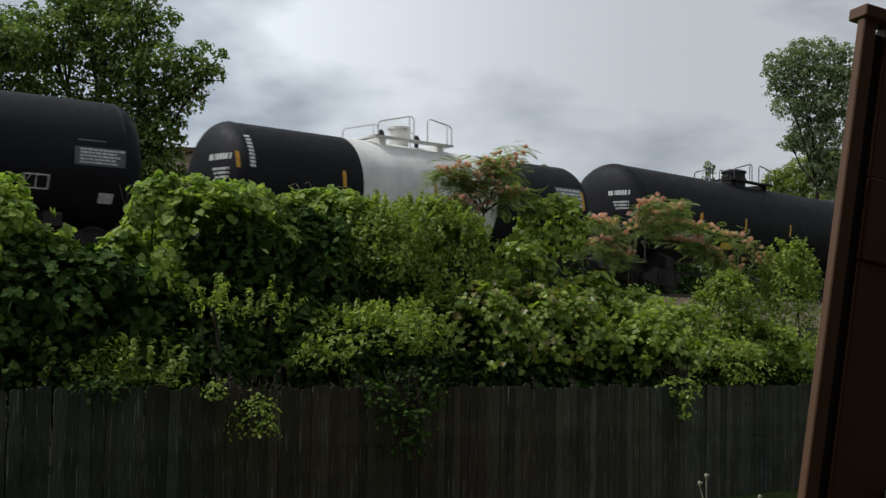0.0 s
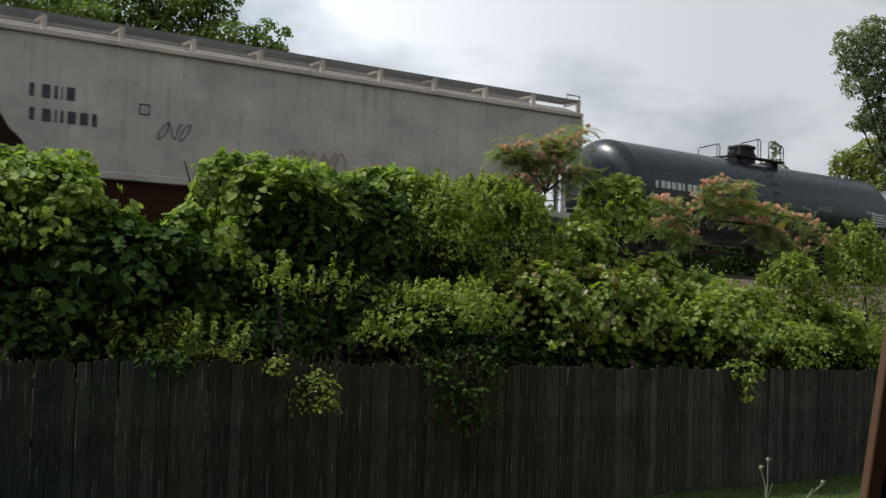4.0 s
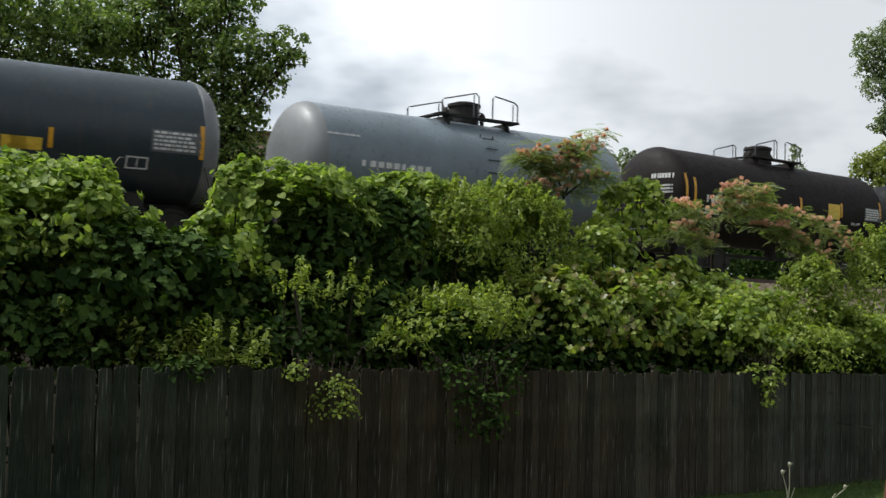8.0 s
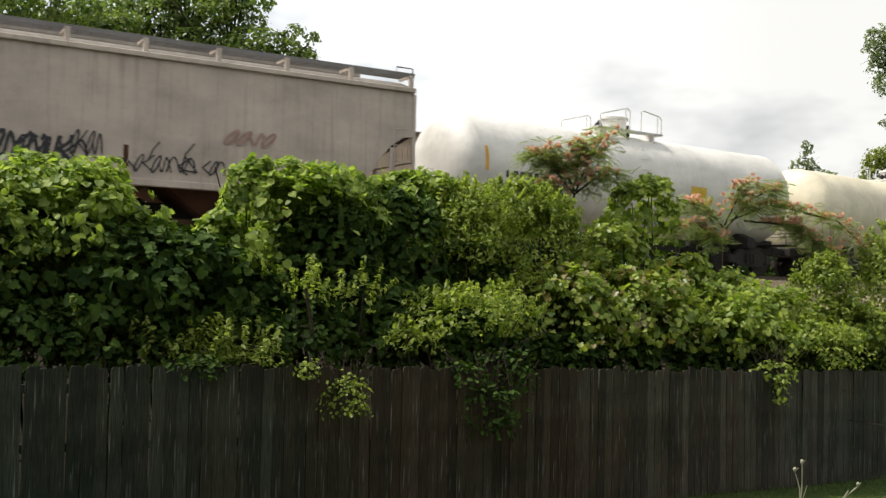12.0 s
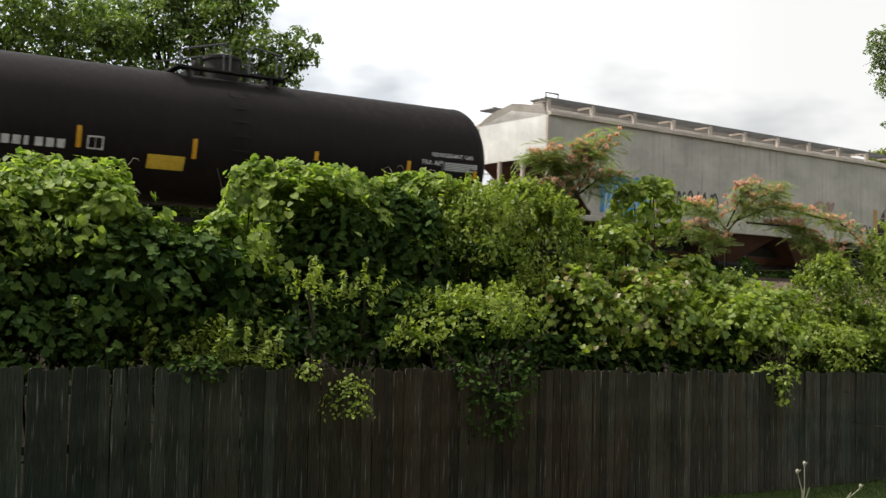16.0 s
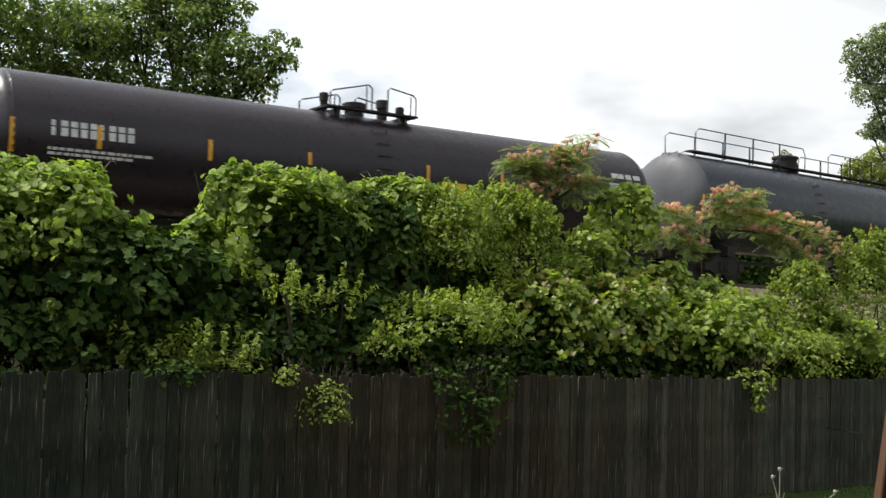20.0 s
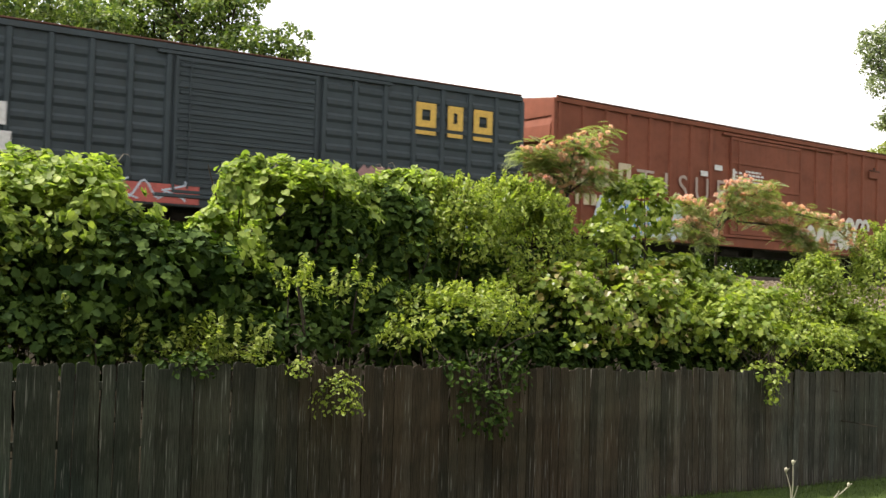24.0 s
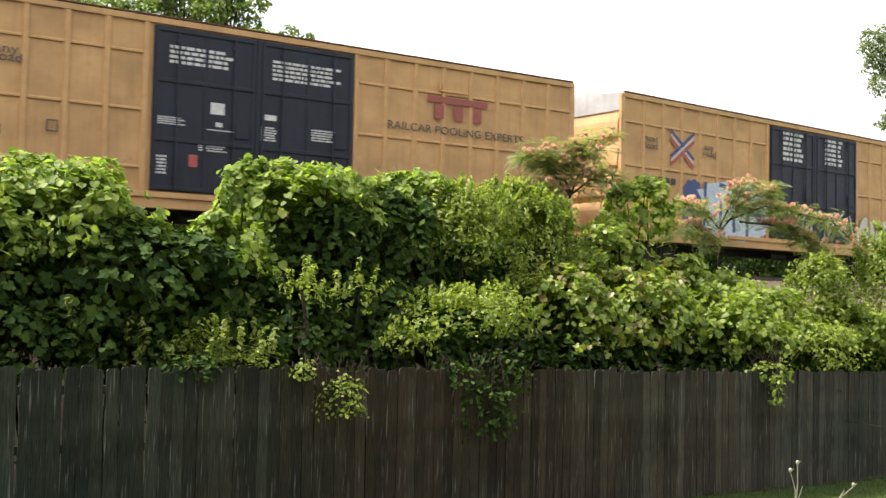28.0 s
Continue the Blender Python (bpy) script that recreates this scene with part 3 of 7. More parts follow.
def shell_points(mounds, density, rng, lump=0.3, inner=0.28, spread=0.16, gap=None):
    """Points over and a little inside the skins of overlapping ellipsoids, with the way that each faces."""
    pts, nrm = [], []
    for i, (x, y, z, rx, ry, rz) in enumerate(mounds):
        n = int(density * (rx * ry + rx * rz + ry * rz) * 4.2)
        d = rng.normal(size=(n, 3))
        d /= np.linalg.norm(d, axis=1, keepdims=True)
        d[:, 2] = np.where(d[:, 2] < -0.55, -d[:, 2], d[:, 2])
        f = 1.2 / max(0.35, min(rx, rz))
        bulge = np.array([noise.noise((q[0] * 1.9 + i * 7.1, q[1] * 1.9, q[2] * 1.9)) + 0.5 * noise.noise((q[0] * 4.5, q[1] * 4.5 + i, q[2] * 4.5)) for q in d])
        r = 1.0 + lump * bulge - np.abs(rng.normal(size=n)) * spread - (rng.random(n) < inner) * rng.uniform(0.05, 0.4, n)
        p = d * r[:, None] * np.array((rx, ry, rz)) + np.array((x, y, z))
        g = d / np.array((rx, ry, rz))
        g /= np.linalg.norm(g, axis=1, keepdims=True)
        pts.append(p)
        nrm.append(g + np.array((0, 0, 0.6)) + rng.normal(size=(n, 3)) * 0.55)
    p, q = np.concatenate(pts), np.concatenate(nrm)
    keep = np.ones(len(p), bool)
    for x, y, z, rx, ry, rz in mounds:  # nothing deep inside a neighbour
        e = ((p - (x, y, z)) / (rx, ry, rz)) ** 2
        keep &= e.sum(axis=1) > 0.30
    if gap is not None:  # hollows between the leafy sprays, more of them low down
        low, high = p[:, 2].min(), p[:, 2].max()
        for i in np.nonzero(keep)[0]:
            x, y, z = p[i]
            keep[i] = noise.noise((x * 2.4, y * 2.4, z * 2.9)) + 0.5 * noise.noise((x * 6.0, y * 6.0, z * 6.0)) > gap - 0.25 * (z - low) / (high - low)
    return p[keep], q[keep]


def stems(mounds, rng, thick=0.03, per=3, root=None):
    out = []
    for x, y, z, rx, ry, rz in mounds:
        for _ in range(per):
            g = Geo()
            out.append(g)
            bx, by = (root or (x, y))
            bx, by = bx + rng.normal() * 0.25 * rx, by + rng.normal() * 0.2 * ry
            bz = land_z(bx, by) - 0.05
            tx, ty, tz = x + rng.normal() * rx * 0.45, y + rng.normal() * ry * 0.4, z + rng.uniform(0.1, 0.7) * rz
            pts = []
            for i in range(6):
                t = i / 5
                pts.append((bx + (tx - bx) * t ** 1.4 + rng.normal() * 0.05, by + (ty - by) * t ** 1.4 + rng.normal() * 0.05, bz + (tz - bz) * t))
            g.tube(pts, thick, 6, thick * 0.3)
            for _ in range(3):
                i = int(rng.integers(2, 5))
                p = Vector(pts[i])
                e = p + Vector((rng.normal() * rx * 0.5, rng.normal() * ry * 0.5, abs(rng.normal()) * rz * 0.5))
                g.tube([p, p.lerp(e, 0.5) + Vector((0, 0, 0.05)), e], thick * 0.5, 5, thick * 0.15)
    return out


def bush(name, label, category, mounds, shape, material, size, density, seed, group="", droop=0.9, per=3, lump=0.25, extra=(), gap=0.03):
    rng = np.random.default_rng(seed)
    gap = -0.35 if name == "thicket" else gap
    top = thing(name, label, category, group)
    for g in stems(mounds, rng, per=per):
        part("stem", g, "bark", top, smooth=60)
    if name == "kudzu_mound":
        mounds = [(x, y, z, rx - 0.13, ry - 0.1, rz - 0.14) for x, y, z, rx, ry, rz in mounds]
    budded = knobby(mounds, rng)
    p, n = shell_points(budded, density, rng, lump, gap=gap)
    if name == "kudzu_mound":  # thins out down the flanks
        k = 0.3 if seed == 12 else 0.95
        low = min(m[2] - k * m[5] for m in mounds)
        mid = max(m[2] + (0.25 if seed == 12 else -0.35) * m[5] for m in mounds)
        keep = rng.random(len(p)) < 0.12 + 0.88 * np.clip((p[:, 2] - low) / (mid - low), 0, 1)
        if seed == 12:  # a shaded hollow in its flank
            deep = (((p - (-1.62, 14.75, 3.66)) / (0.78, 1.35, 0.66)) ** 2).sum(axis=1)
            keep &= (deep > 1) | (rng.random(len(p)) < 0.25 * deep ** 2)
        p, n = p[keep], n[keep]
    leaf_cloud("crown", p, n, rng.uniform(size * 0.6, size * 1.25, len(p)), shape, material, rng, droop, 0.12, parent=top)
    if name == "kudzu_mound":  # bare runner tips feeling upwards
        high = p[p[:, 2] > np.quantile(p[:, 2], 0.86)]
        for q in high[rng.integers(0, len(high), 5)]:
            a, ln = rng.uniform(0, 2 * math.pi), rng.uniform(0.1, 0.22)
            c = Vector(q)
            out = Vector((math.cos(a), math.sin(a) * 0.6, 0)) * ln
            part("tendril", Geo().tube([c - out * 0.3, c + Vector((0, 0, ln * 0.5)) + out * 0.1, c + Vector((0, 0, ln * 0.9)) + out * 0.45, c + Vector((0, 0, ln * 0.8)) + out * 0.9, c + Vector((0, 0, ln * 0.6)) + out], 0.0055, 5, 0.003), "twig", top)
    for nm, sh, mt, sz, dens, dr in extra:
        p, n = shell_points(mounds, dens, rng, lump + 0.1, 0.1, 0.08)
        leaf_cloud(nm, p, n, rng.uniform(sz * 0.6, sz * 1.3, len(p)), sh, mt, rng, dr, parent=top, kind="stuff")
    return top


def knobby(mounds, rng, n=6, share=0.36):
    """The same mounds with smaller ones budding from their upper skins, for an uneven outline."""
    out = list(mounds)
    for x, y, z, rx, ry, rz in mounds:
        for _ in range(n):
            a, e = rng.uniform(0, 2 * math.pi), rng.uniform(-0.25, 1.5)
            k = share * rng.uniform(0.6, 1.2)
            d = (math.cos(a) * math.cos(e), math.sin(a) * math.cos(e), math.sin(e))
            out.append((x + d[0] * rx * 0.74, y + d[1] * ry * 0.74, z + d[2] * rz * 0.72, rx * k, ry * k, rz * k))
    return out


def el(x, y, z, rx, rz, deep=0.8):
    return (x, y, z, rx, max(0.25, rx * deep), rz)


def shoots(mounds, count, rng, length, size):
    """Upright leafy sprigs that break a shrub's outline: points and facings for their leaves, and their twigs."""
    g, pts, nrm = Geo(), [], []
    for x, y, z, rx, ry, rz in mounds:
        for _ in range(int(count * rx * rz) + 3):
            a, e = rng.uniform(0, 2 * math.pi), rng.uniform(0.15, 1.45)
            d = np.array((math.cos(a) * math.cos(e), math.sin(a) * math.cos(e), math.sin(e)))
            b = np.array((x, y, z)) + d * (rx, ry, rz) * 0.9
            up = np.array((d[0] * 0.5, d[1] * 0.5, 1.0)) + rng.normal(size=3) * 0.25
            up /= np.linalg.norm(up)
            ln = length * rng.uniform(0.5, 1.2)
            g.tube([b, b + up * ln], 0.004, 3, 0.002, cap=False)
            for t in np.arange(0.1, 1.02, size * 0.42 / ln):
                for sgn in (-1, 1):
                    sd = np.cross(up, rng.normal(size=3))
                    sd /= np.linalg.norm(sd)
                    pts.append(b + up * ln * t + sd * size * 0.35)
                    nrm.append(sd * 0.6 + up * 0.8 + rng.normal(size=3) * 0.3)
    return g, np.array(pts), np.array(nrm)


def privet(name, label, mounds, seed, size=0.078, density=190, sprigs=150, length=0.4, material="privet", group="privet shrubs along the fence", gap=0.03):
    mounds = [(x, y, z - 0.11, rx, ry, rz * 0.92) for x, y, z, rx, ry, rz in mounds]
    top = bush(name, label, "shrub", mounds, "lance", material, size, density, seed, group, droop=-0.5, lump=0.35, gap=gap)
    rng = np.random.default_rng(seed + 50)
    g, p, n = shoots(mounds, sprigs, rng, length, size)
    part("twig", g, "bark", top, kind="stuff")
    leaf_cloud("shoot", p, n, rng.uniform(size * 0.7, size * 1.3, len(p)), "lance", material, rng, -1.0, parent=top, kind="stuff")
    return top


KUDZU = "kudzu-smothered mounds beyond the fence"
bush("kudzu_mound", "spreading mound of broad-leaved green kudzu vine behind the fence", "vine",
     [el(-5.01, 13.39, 3.39, 1.69, 1.21), el(-6.20, 12.58, 3.32, 1.59, 1.26), el(-4.18, 13.94, 3.47, 0.82, 0.79), el(-3.85, 13.6, 2.95, 0.75, 0.55), el(-3.3, 14.2, 3.05, 0.5, 0.5)],
     "heart", "kudzu", 0.10, 340, 11, KUDZU)
bush("kudzu_mound", "tall dense kudzu mound climbing over a shrub", "vine",
     [el(-2.16, 15.47, 3.60, 1.41, 1.25), el(-2.68, 14.90, 4.14, 0.58, 0.66), el(-1.40, 16.19, 4.12, 0.75, 0.79), el(-2.94, 14.48, 3.12, 0.84, 0.84)],
     "heart", "kudzu", 0.10, 340, 12, KUDZU)
bush("kudzu_mound", "low bright kudzu mound between shrubs", "vine", [el(-0.42, 17.25, 4.05, 0.9, 0.92), el(-0.95, 16.6, 3.75, 0.8, 0.85), el(-0.6, 16.3, 3.2, 0.7, 0.7)], "heart", "kudzu", 0.10, 340, 13, KUDZU)
privet("privet_shrub", "yellow-green privet with many upright shoots", [el(0.12, 17.11, 3.79, 0.97, 0.88), el(1.10, 17.92, 3.81, 1.02, 1.00), el(1.66, 18.05, 3.69, 0.65, 0.79)], 21, 0.086, 300, 170, 0.36, gap=-0.15)
privet("privet_shrub", "low spreading privet leaning over the fence top", [el(0.17, 15.20, 2.58, 0.90, 0.46), el(-0.49, 14.5, 2.3, 0.40, 0.22), el(0.80, 15.96, 2.58, 0.62, 0.5)], 22, 0.086, 250, 170, 0.24)
privet("privet_shrub", "small privet sprays in front of a kudzu mound", [el(-1.76, 14.00, 2.85, 0.36, 0.33), el(-1.19, 14.51, 2.83, 0.34, 0.34)], 23, 0.082, 90, 80, 0.3)
privet("privet_shrub", "low privet sprays resting on the fence", [el(-2.37, 13.08, 2.08, 0.58, 0.28), el(-2.89, 12.71, 2.06, 0.40, 0.25)], 24, 0.082, 150, 110)
privet("privet_shrub", "shaded privet under the kudzu beside the fence", [el(-3.55, 12.6, 2.08, 0.5, 0.28, 0.45), el(-4.75, 12.0, 2.1, 0.5, 0.25, 0.45), el(-5.55, 11.9, 2.62, 0.32, 0.42), el(-4.07, 12.28, 2.25, 0.25, 0.28), el(-6.9, 11.0, 2.3, 0.6, 0.4, 0.5)], 25, 0.082, 130, 100)
privet("privet_shrub", "leafy privet sprays in a shaded hollow", [el(1.15, 16.9, 3.05, 0.5, 0.34)], 30, 0.082, 150, 110, 0.26)
GRAPE = "grapevine tangles beyond the fence"
DRY = (("dry_leaf", "lobed", "dryleaf", 0.10, 26, 0.8),)
bush("grapevine_tangle", "tangle of lobed grapevine leaves over a shrub", "vine", [el(3.49, 19.77, 4.40, 0.74, 0.70), el(2.84, 18.77, 3.61, 0.63, 0.63), el(2.45, 18.2, 3.2, 0.5, 0.55), el(4.07, 19.52, 3.05, 0.7, 0.66)], "lobed", "grape", 0.11, 190, 31, GRAPE, lump=0.4)
bush("grapevine_tangle", "grapevine with yellowing and dried leaves behind the fence", "vine", [el(3.05, 17.88, 2.52, 1.07, 0.82), el(1.88, 16.90, 2.51, 0.74, 0.79), el(2.0, 17.5, 3.0, 0.55, 0.45)], "lobed", "grape", 0.10, 200, 32, GRAPE, lump=0.55, extra=DRY)
bush("grapevine_tangle", "low leafy vine spilling onto the fence", "vine", [el(4.52, 18.85, 2.34, 1.15, 0.75), el(5.37, 18.79, 2.12, 0.80, 0.50)], "lobed", "grape", 0.095, 200, 33, GRAPE, lump=0.55)
privet("privet_shrub", "rounded bright privet bush beside the railway bank", [el(7.17, 20.95, 3.0, 0.66, 0.9), el(7.5, 20.8, 2.5, 0.6, 0.6)], 26, 0.09, 520, 110, 0.26, gap=-0.45)
privet("privet_shrub", "low dark privet growth along the fence", [el(6.29, 19.85, 2.10, 1.39, 0.59), el(8.99, 21.69, 1.97, 1.21, 0.66)], 27, 0.09, 300, 50, 0.28)
privet("privet_shrub", "tall narrow privet at the end of the fence", [el(9.19, 22.75, 3.38, 0.63, 1.33), el(10.9, 23.6, 2.6, 0.7, 0.8)], 28, 0.085, 480, 80, 0.34, gap=-0.3)


privet("privet_shrub", "yellow-green privet sprigs growing up through a vine", [el(4.1, 18.3, 2.55, 0.5, 0.4), el(5.7, 19.2, 2.35, 0.55, 0.4), el(2.5, 17.6, 2.75, 0.4, 0.35)], 29, 0.08, 150, 120, 0.34)
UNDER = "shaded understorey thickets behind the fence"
# the first two thickets have shade put into their leaf colour
bush("thicket", "leafy thicket below the kudzu, leaves coloured dark for shade", "undergrowth", [el(-3.46, 14.14, 2.9, 0.71, 0.7), el(-4.41, 13.52, 2.92, 1.83, 0.88), el(-2.05, 15.4, 2.7, 1.3, 0.7), el(-1.65, 15.55, 3.55, 0.8, 0.6), el(-5.84, 12.56, 2.75, 1.43, 0.93)], "lobed", "shadedleaf", 0.115, 150, 61, UNDER)
bush("thicket", "dense growth behind the fence, leaves coloured dark for shade", "undergrowth", [el(-0.72, 16.37, 3.31, 0.76, 1.10), el(0.66, 17.8, 2.65, 1.6, 0.6), el(0.25, 18.2, 3.15, 1.2, 0.6), el(1.3, 18.5, 3.15, 0.8, 0.55), el(2.12, 19.0, 2.95, 0.7, 0.7), el(-1.06, 15.44, 2.48, 0.96, 0.64)], "lobed", "shadedleaf", 0.115, 150, 62, UNDER)
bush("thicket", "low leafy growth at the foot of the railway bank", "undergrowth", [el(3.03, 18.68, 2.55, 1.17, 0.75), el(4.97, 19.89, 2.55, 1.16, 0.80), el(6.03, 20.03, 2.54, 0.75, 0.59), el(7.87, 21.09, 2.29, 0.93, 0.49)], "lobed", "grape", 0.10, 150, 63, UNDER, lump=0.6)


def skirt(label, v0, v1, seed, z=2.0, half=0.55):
    """Growth close behind the fence, under the mounds, its leaf colour darkened for shade."""
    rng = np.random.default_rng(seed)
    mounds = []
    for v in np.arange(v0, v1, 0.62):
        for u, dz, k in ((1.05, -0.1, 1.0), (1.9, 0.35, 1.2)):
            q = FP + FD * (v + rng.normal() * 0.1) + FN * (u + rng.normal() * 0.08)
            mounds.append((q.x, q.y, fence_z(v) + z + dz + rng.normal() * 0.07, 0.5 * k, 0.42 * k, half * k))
    bush("thicket", label, "undergrowth", mounds, "lobed", "shadedleaf", 0.105, 130, seed, UNDER, per=1)


skirt("creeper tangle coloured dark for shade behind the fence boards", -15.0, -8.4, 64)
skirt("dense creeper against the fence, leaves coloured dark for shade", -8.4, -2.6, 65)
skirt("leafy creeper below the grapevines, coloured dark for shade", -2.6, 3.0, 66, 1.9, 0.5)
skirt("low creeper behind the fence top, coloured dark for shade", 3.0, 12.0, 67, 1.72, 0.45)


def far_scrub():
    """Low scrub that closes the view beneath the cars, its leaves coloured dark for shade."""
    rng = np.random.default_rng(68)
    mounds = []
    for s in np.arange(-40.0, 75.0, 1.5):
        x, y, _ = track(s, 12.0 + rng.normal() * 0.8)
        mounds.append((x, y, 3.7 + rng.normal() * 0.15, 1.5, 1.2, 3.0 + rng.random() * 0.4))
    p, n = shell_points(mounds, 60, rng, 0.3, 0.3, 0.15)
    ob = leaf_cloud("scrub", p, n, rng.uniform(0.12, 0.26, len(p)), "oval", "shadedleaf", rng, 0.5, label="low scrub beyond the railway, leaves coloured dark for shade", kind="stuff")
    tagged(ob, category="scrub")


far_scrub()


def fallen_sprays():
    """Leafy sprays that hang over the fence top down its near face; two are coloured dark for shade."""
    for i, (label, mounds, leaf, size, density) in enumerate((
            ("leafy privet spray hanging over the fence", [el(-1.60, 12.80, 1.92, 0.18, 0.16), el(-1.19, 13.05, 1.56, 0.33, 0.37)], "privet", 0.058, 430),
            ("privet spray drooping over the fence, coloured dark for shade", [el(0.51, 14.30, 1.37, 0.62, 0.40, 0.3), el(0.89, 14.60, 1.72, 0.30, 0.26), el(0.2, 14.2, 1.75, 0.45, 0.3, 0.4), el(0.75, 14.55, 1.95, 0.5, 0.25, 0.4), el(0.6, 14.35, 1.15, 0.45, 0.32, 0.3)], "shadedleaf", 0.085, 210),
            ("low leaves spilling over the fence top, coloured dark for shade", [el(-2.75, 12.15, 1.95, 0.42, 0.22, 0.5)], "shadedleaf", 0.09, 200),
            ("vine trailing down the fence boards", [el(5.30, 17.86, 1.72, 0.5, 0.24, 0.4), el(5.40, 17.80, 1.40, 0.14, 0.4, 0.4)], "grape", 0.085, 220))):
        rng = np.random.default_rng(70 + i)
        top = thing("hanging_spray", label, "branch", "sprays over the fence")
        g = Geo()
        for x, y, z, rx, ry, rz in mounds:
            for _ in range(7):
                s = Vector((x + rng.normal() * rx * 0.6, y + 0.12, 2.0 + rng.random() * 0.2))
                e = Vector((x + rng.normal() * rx * 0.6, y - 0.02, z - rng.random() * rz))
                g.tube([s + Vector((0, 0.35, -0.2)), s, s.lerp(e, 0.4) + Vector((0, -0.1, 0)), e], 0.007, 5, 0.003)
        part("twig", g, "bark", top, kind="stuff")
        p, n = shell_points(mounds, density, rng, 0.3, 0.6, 0.3)
        leaf_cloud("crown", p, n, rng.uniform(size * 0.6, size * 1.1, len(p)), "oval", leaf, rng, 0.2, parent=top)


fallen_sprays()


def frond_cloud(name, points, ways, length, material, rng, parent):
    """Feathery twice-divided fronds: a rib with pairs of narrow leaflets."""
    verts, loops, sizes = [], [], []
    for p, w in zip(points, ways):
        ln = length * rng.uniform(0.7, 1.25)
        w = Vector(w).normalized()
        side = w.cross(Vector((0, 0, 1)) + Vector(rng.normal(size=3) * 0.3)).normalized()
        nor = side.cross(w)
        p = Vector(p)
        for i in range(13):
            t = (i + 0.5) / 13
            c = p + w * ln * t - nor * ln * 0.25 * t * t
            for sg in (-1, 1):
                l2 = ln * 0.36 * math.sin(0.5 + 2.4 * t)
                tip = c + side * sg * l2 + w * l2 * 0.45 - nor * l2 * 0.2
                wd = w * ln * 0.026
                m = c.lerp(tip, 0.55)
                n0 = len(verts)
                verts += [c, m - wd, tip, m + wd]
                loops += [n0, n0 + 1, n0 + 2, n0 + 3]
                sizes.append(4)
    ob = new(name, raw_mesh(name, verts, loops, sizes, material))
    ob.parent = parent
    return ob


def mimosa(label, root, limbs, seed, blooms):
    """A silk tree: slender limbs, flat sprays of feathery fronds, pink tufts above them."""
    rng = np.random.default_rng(seed)
    top = thing("mimosa_tree", label, "tree", "mimosa trees in bloom")
    g = Geo()
    g.tube([(root[0], root[1], land_z(*root) - 0.1), (root[0] + 0.05, root[1], 3.0), (limbs[0][0][0], limbs[0][0][1], limbs[0][0][2])], 0.06, 8, 0.03)
    pts, ways, fl, fn = [], [], [], []
    for start, end, n in limbs:
        a, b = Vector(start), Vector(end)
        mid = a.lerp(b, 0.5) + Vector((0, 0, 0.12 * (b - a).length))
        g.tube([a, a.lerp(mid, 0.6), mid, mid.lerp(b, 0.6), b], 0.022, 6, 0.006)
        for _ in range(int(n * 2.7)):
            t = rng.uniform(0.25, 1.08)
            c = (a.lerp(mid, t * 2) if t < 0.5 else mid.lerp(b, t * 2 - 1)) + Vector(rng.normal(size=3) * (0.13, 0.15, 0.08))
            d = (b - a).normalized()
            pts.append(c)
            ways.append((d.x * 0.5 + rng.normal() * 0.9, d.y * 0.5 + rng.normal() * 0.9, -0.1 + rng.normal() * 0.25))
        for _ in range(int(n * blooms * 4.0)):
            t = rng.uniform(0.2, 1.0)
            c = (a.lerp(mid, t * 2) if t < 0.5 else mid.lerp(b, t * 2 - 1)) + Vector((rng.normal() * 0.14, rng.normal() * 0.14 - 0.05, 0.03 + abs(rng.normal()) * 0.05))
            for _ in range(26):
                dd = rng.normal(size=3)
                dd[2] = abs(dd[2])
                dd /= np.linalg.norm(dd)
                fl.append(np.array(c) + dd * 0.018)
                fn.append(np.cross(dd, rng.normal(size=3)))
    part("trunk", g, "bark", top, smooth=60)
    frond_cloud("crown", pts, ways, 0.28, "mimosa", rng, top)
    leaf_cloud("blossom", np.array(fl), np.array(fn), np.full(len(fl), 0.08), "lance", "mimflower", rng, -0.6, parent=top, label="pink silky blossom tufts")
    return top


mimosa("slender mimosa with feathery fronds and pink blossom", (2.3, 19.6), [
    ((2.15, 19.3, 4.55), (2.78, 19.5, 5.85), 46), ((2.2, 19.3, 4.7), (1.35, 19.0, 5.38), 52), ((2.2, 19.3, 4.75), (1.75, 19.0, 5.45), 46),
    ((2.2, 19.3, 4.7), (2.85, 19.2, 5.05), 44), ((2.1, 19.3, 4.5), (1.5, 18.9, 4.85), 40), ((2.2, 19.3, 5.0), (2.35, 19.1, 5.6), 40)], 41, 0.17)
mimosa("arching mimosa boughs with fading orange-pink blossom", (5.6, 22.6), [
    ((5.5, 21.9, 4.3), (6.5, 21.9, 5.2), 48), ((5.5, 21.9, 4.4), (5.9, 21.5, 5.2), 44), ((5.6, 21.9, 4.5), (7.4, 22.6, 4.75), 60), ((5.9, 21.9, 4.5), (8.35, 23.2, 3.75), 70),
    ((5.5, 21.8, 4.3), (4.55, 20.9, 4.75), 50), ((5.4, 21.8, 4.1), (4.1, 20.3, 4.15), 50), ((5.4, 21.8, 4.0), (4.9, 20.9, 4.05), 40), ((6.4, 22.2, 4.5), (7.6, 22.7, 4.1), 50), ((7.3, 22.6, 4.75), (9.0, 23.4, 4.0), 50)], 42, 0.19)


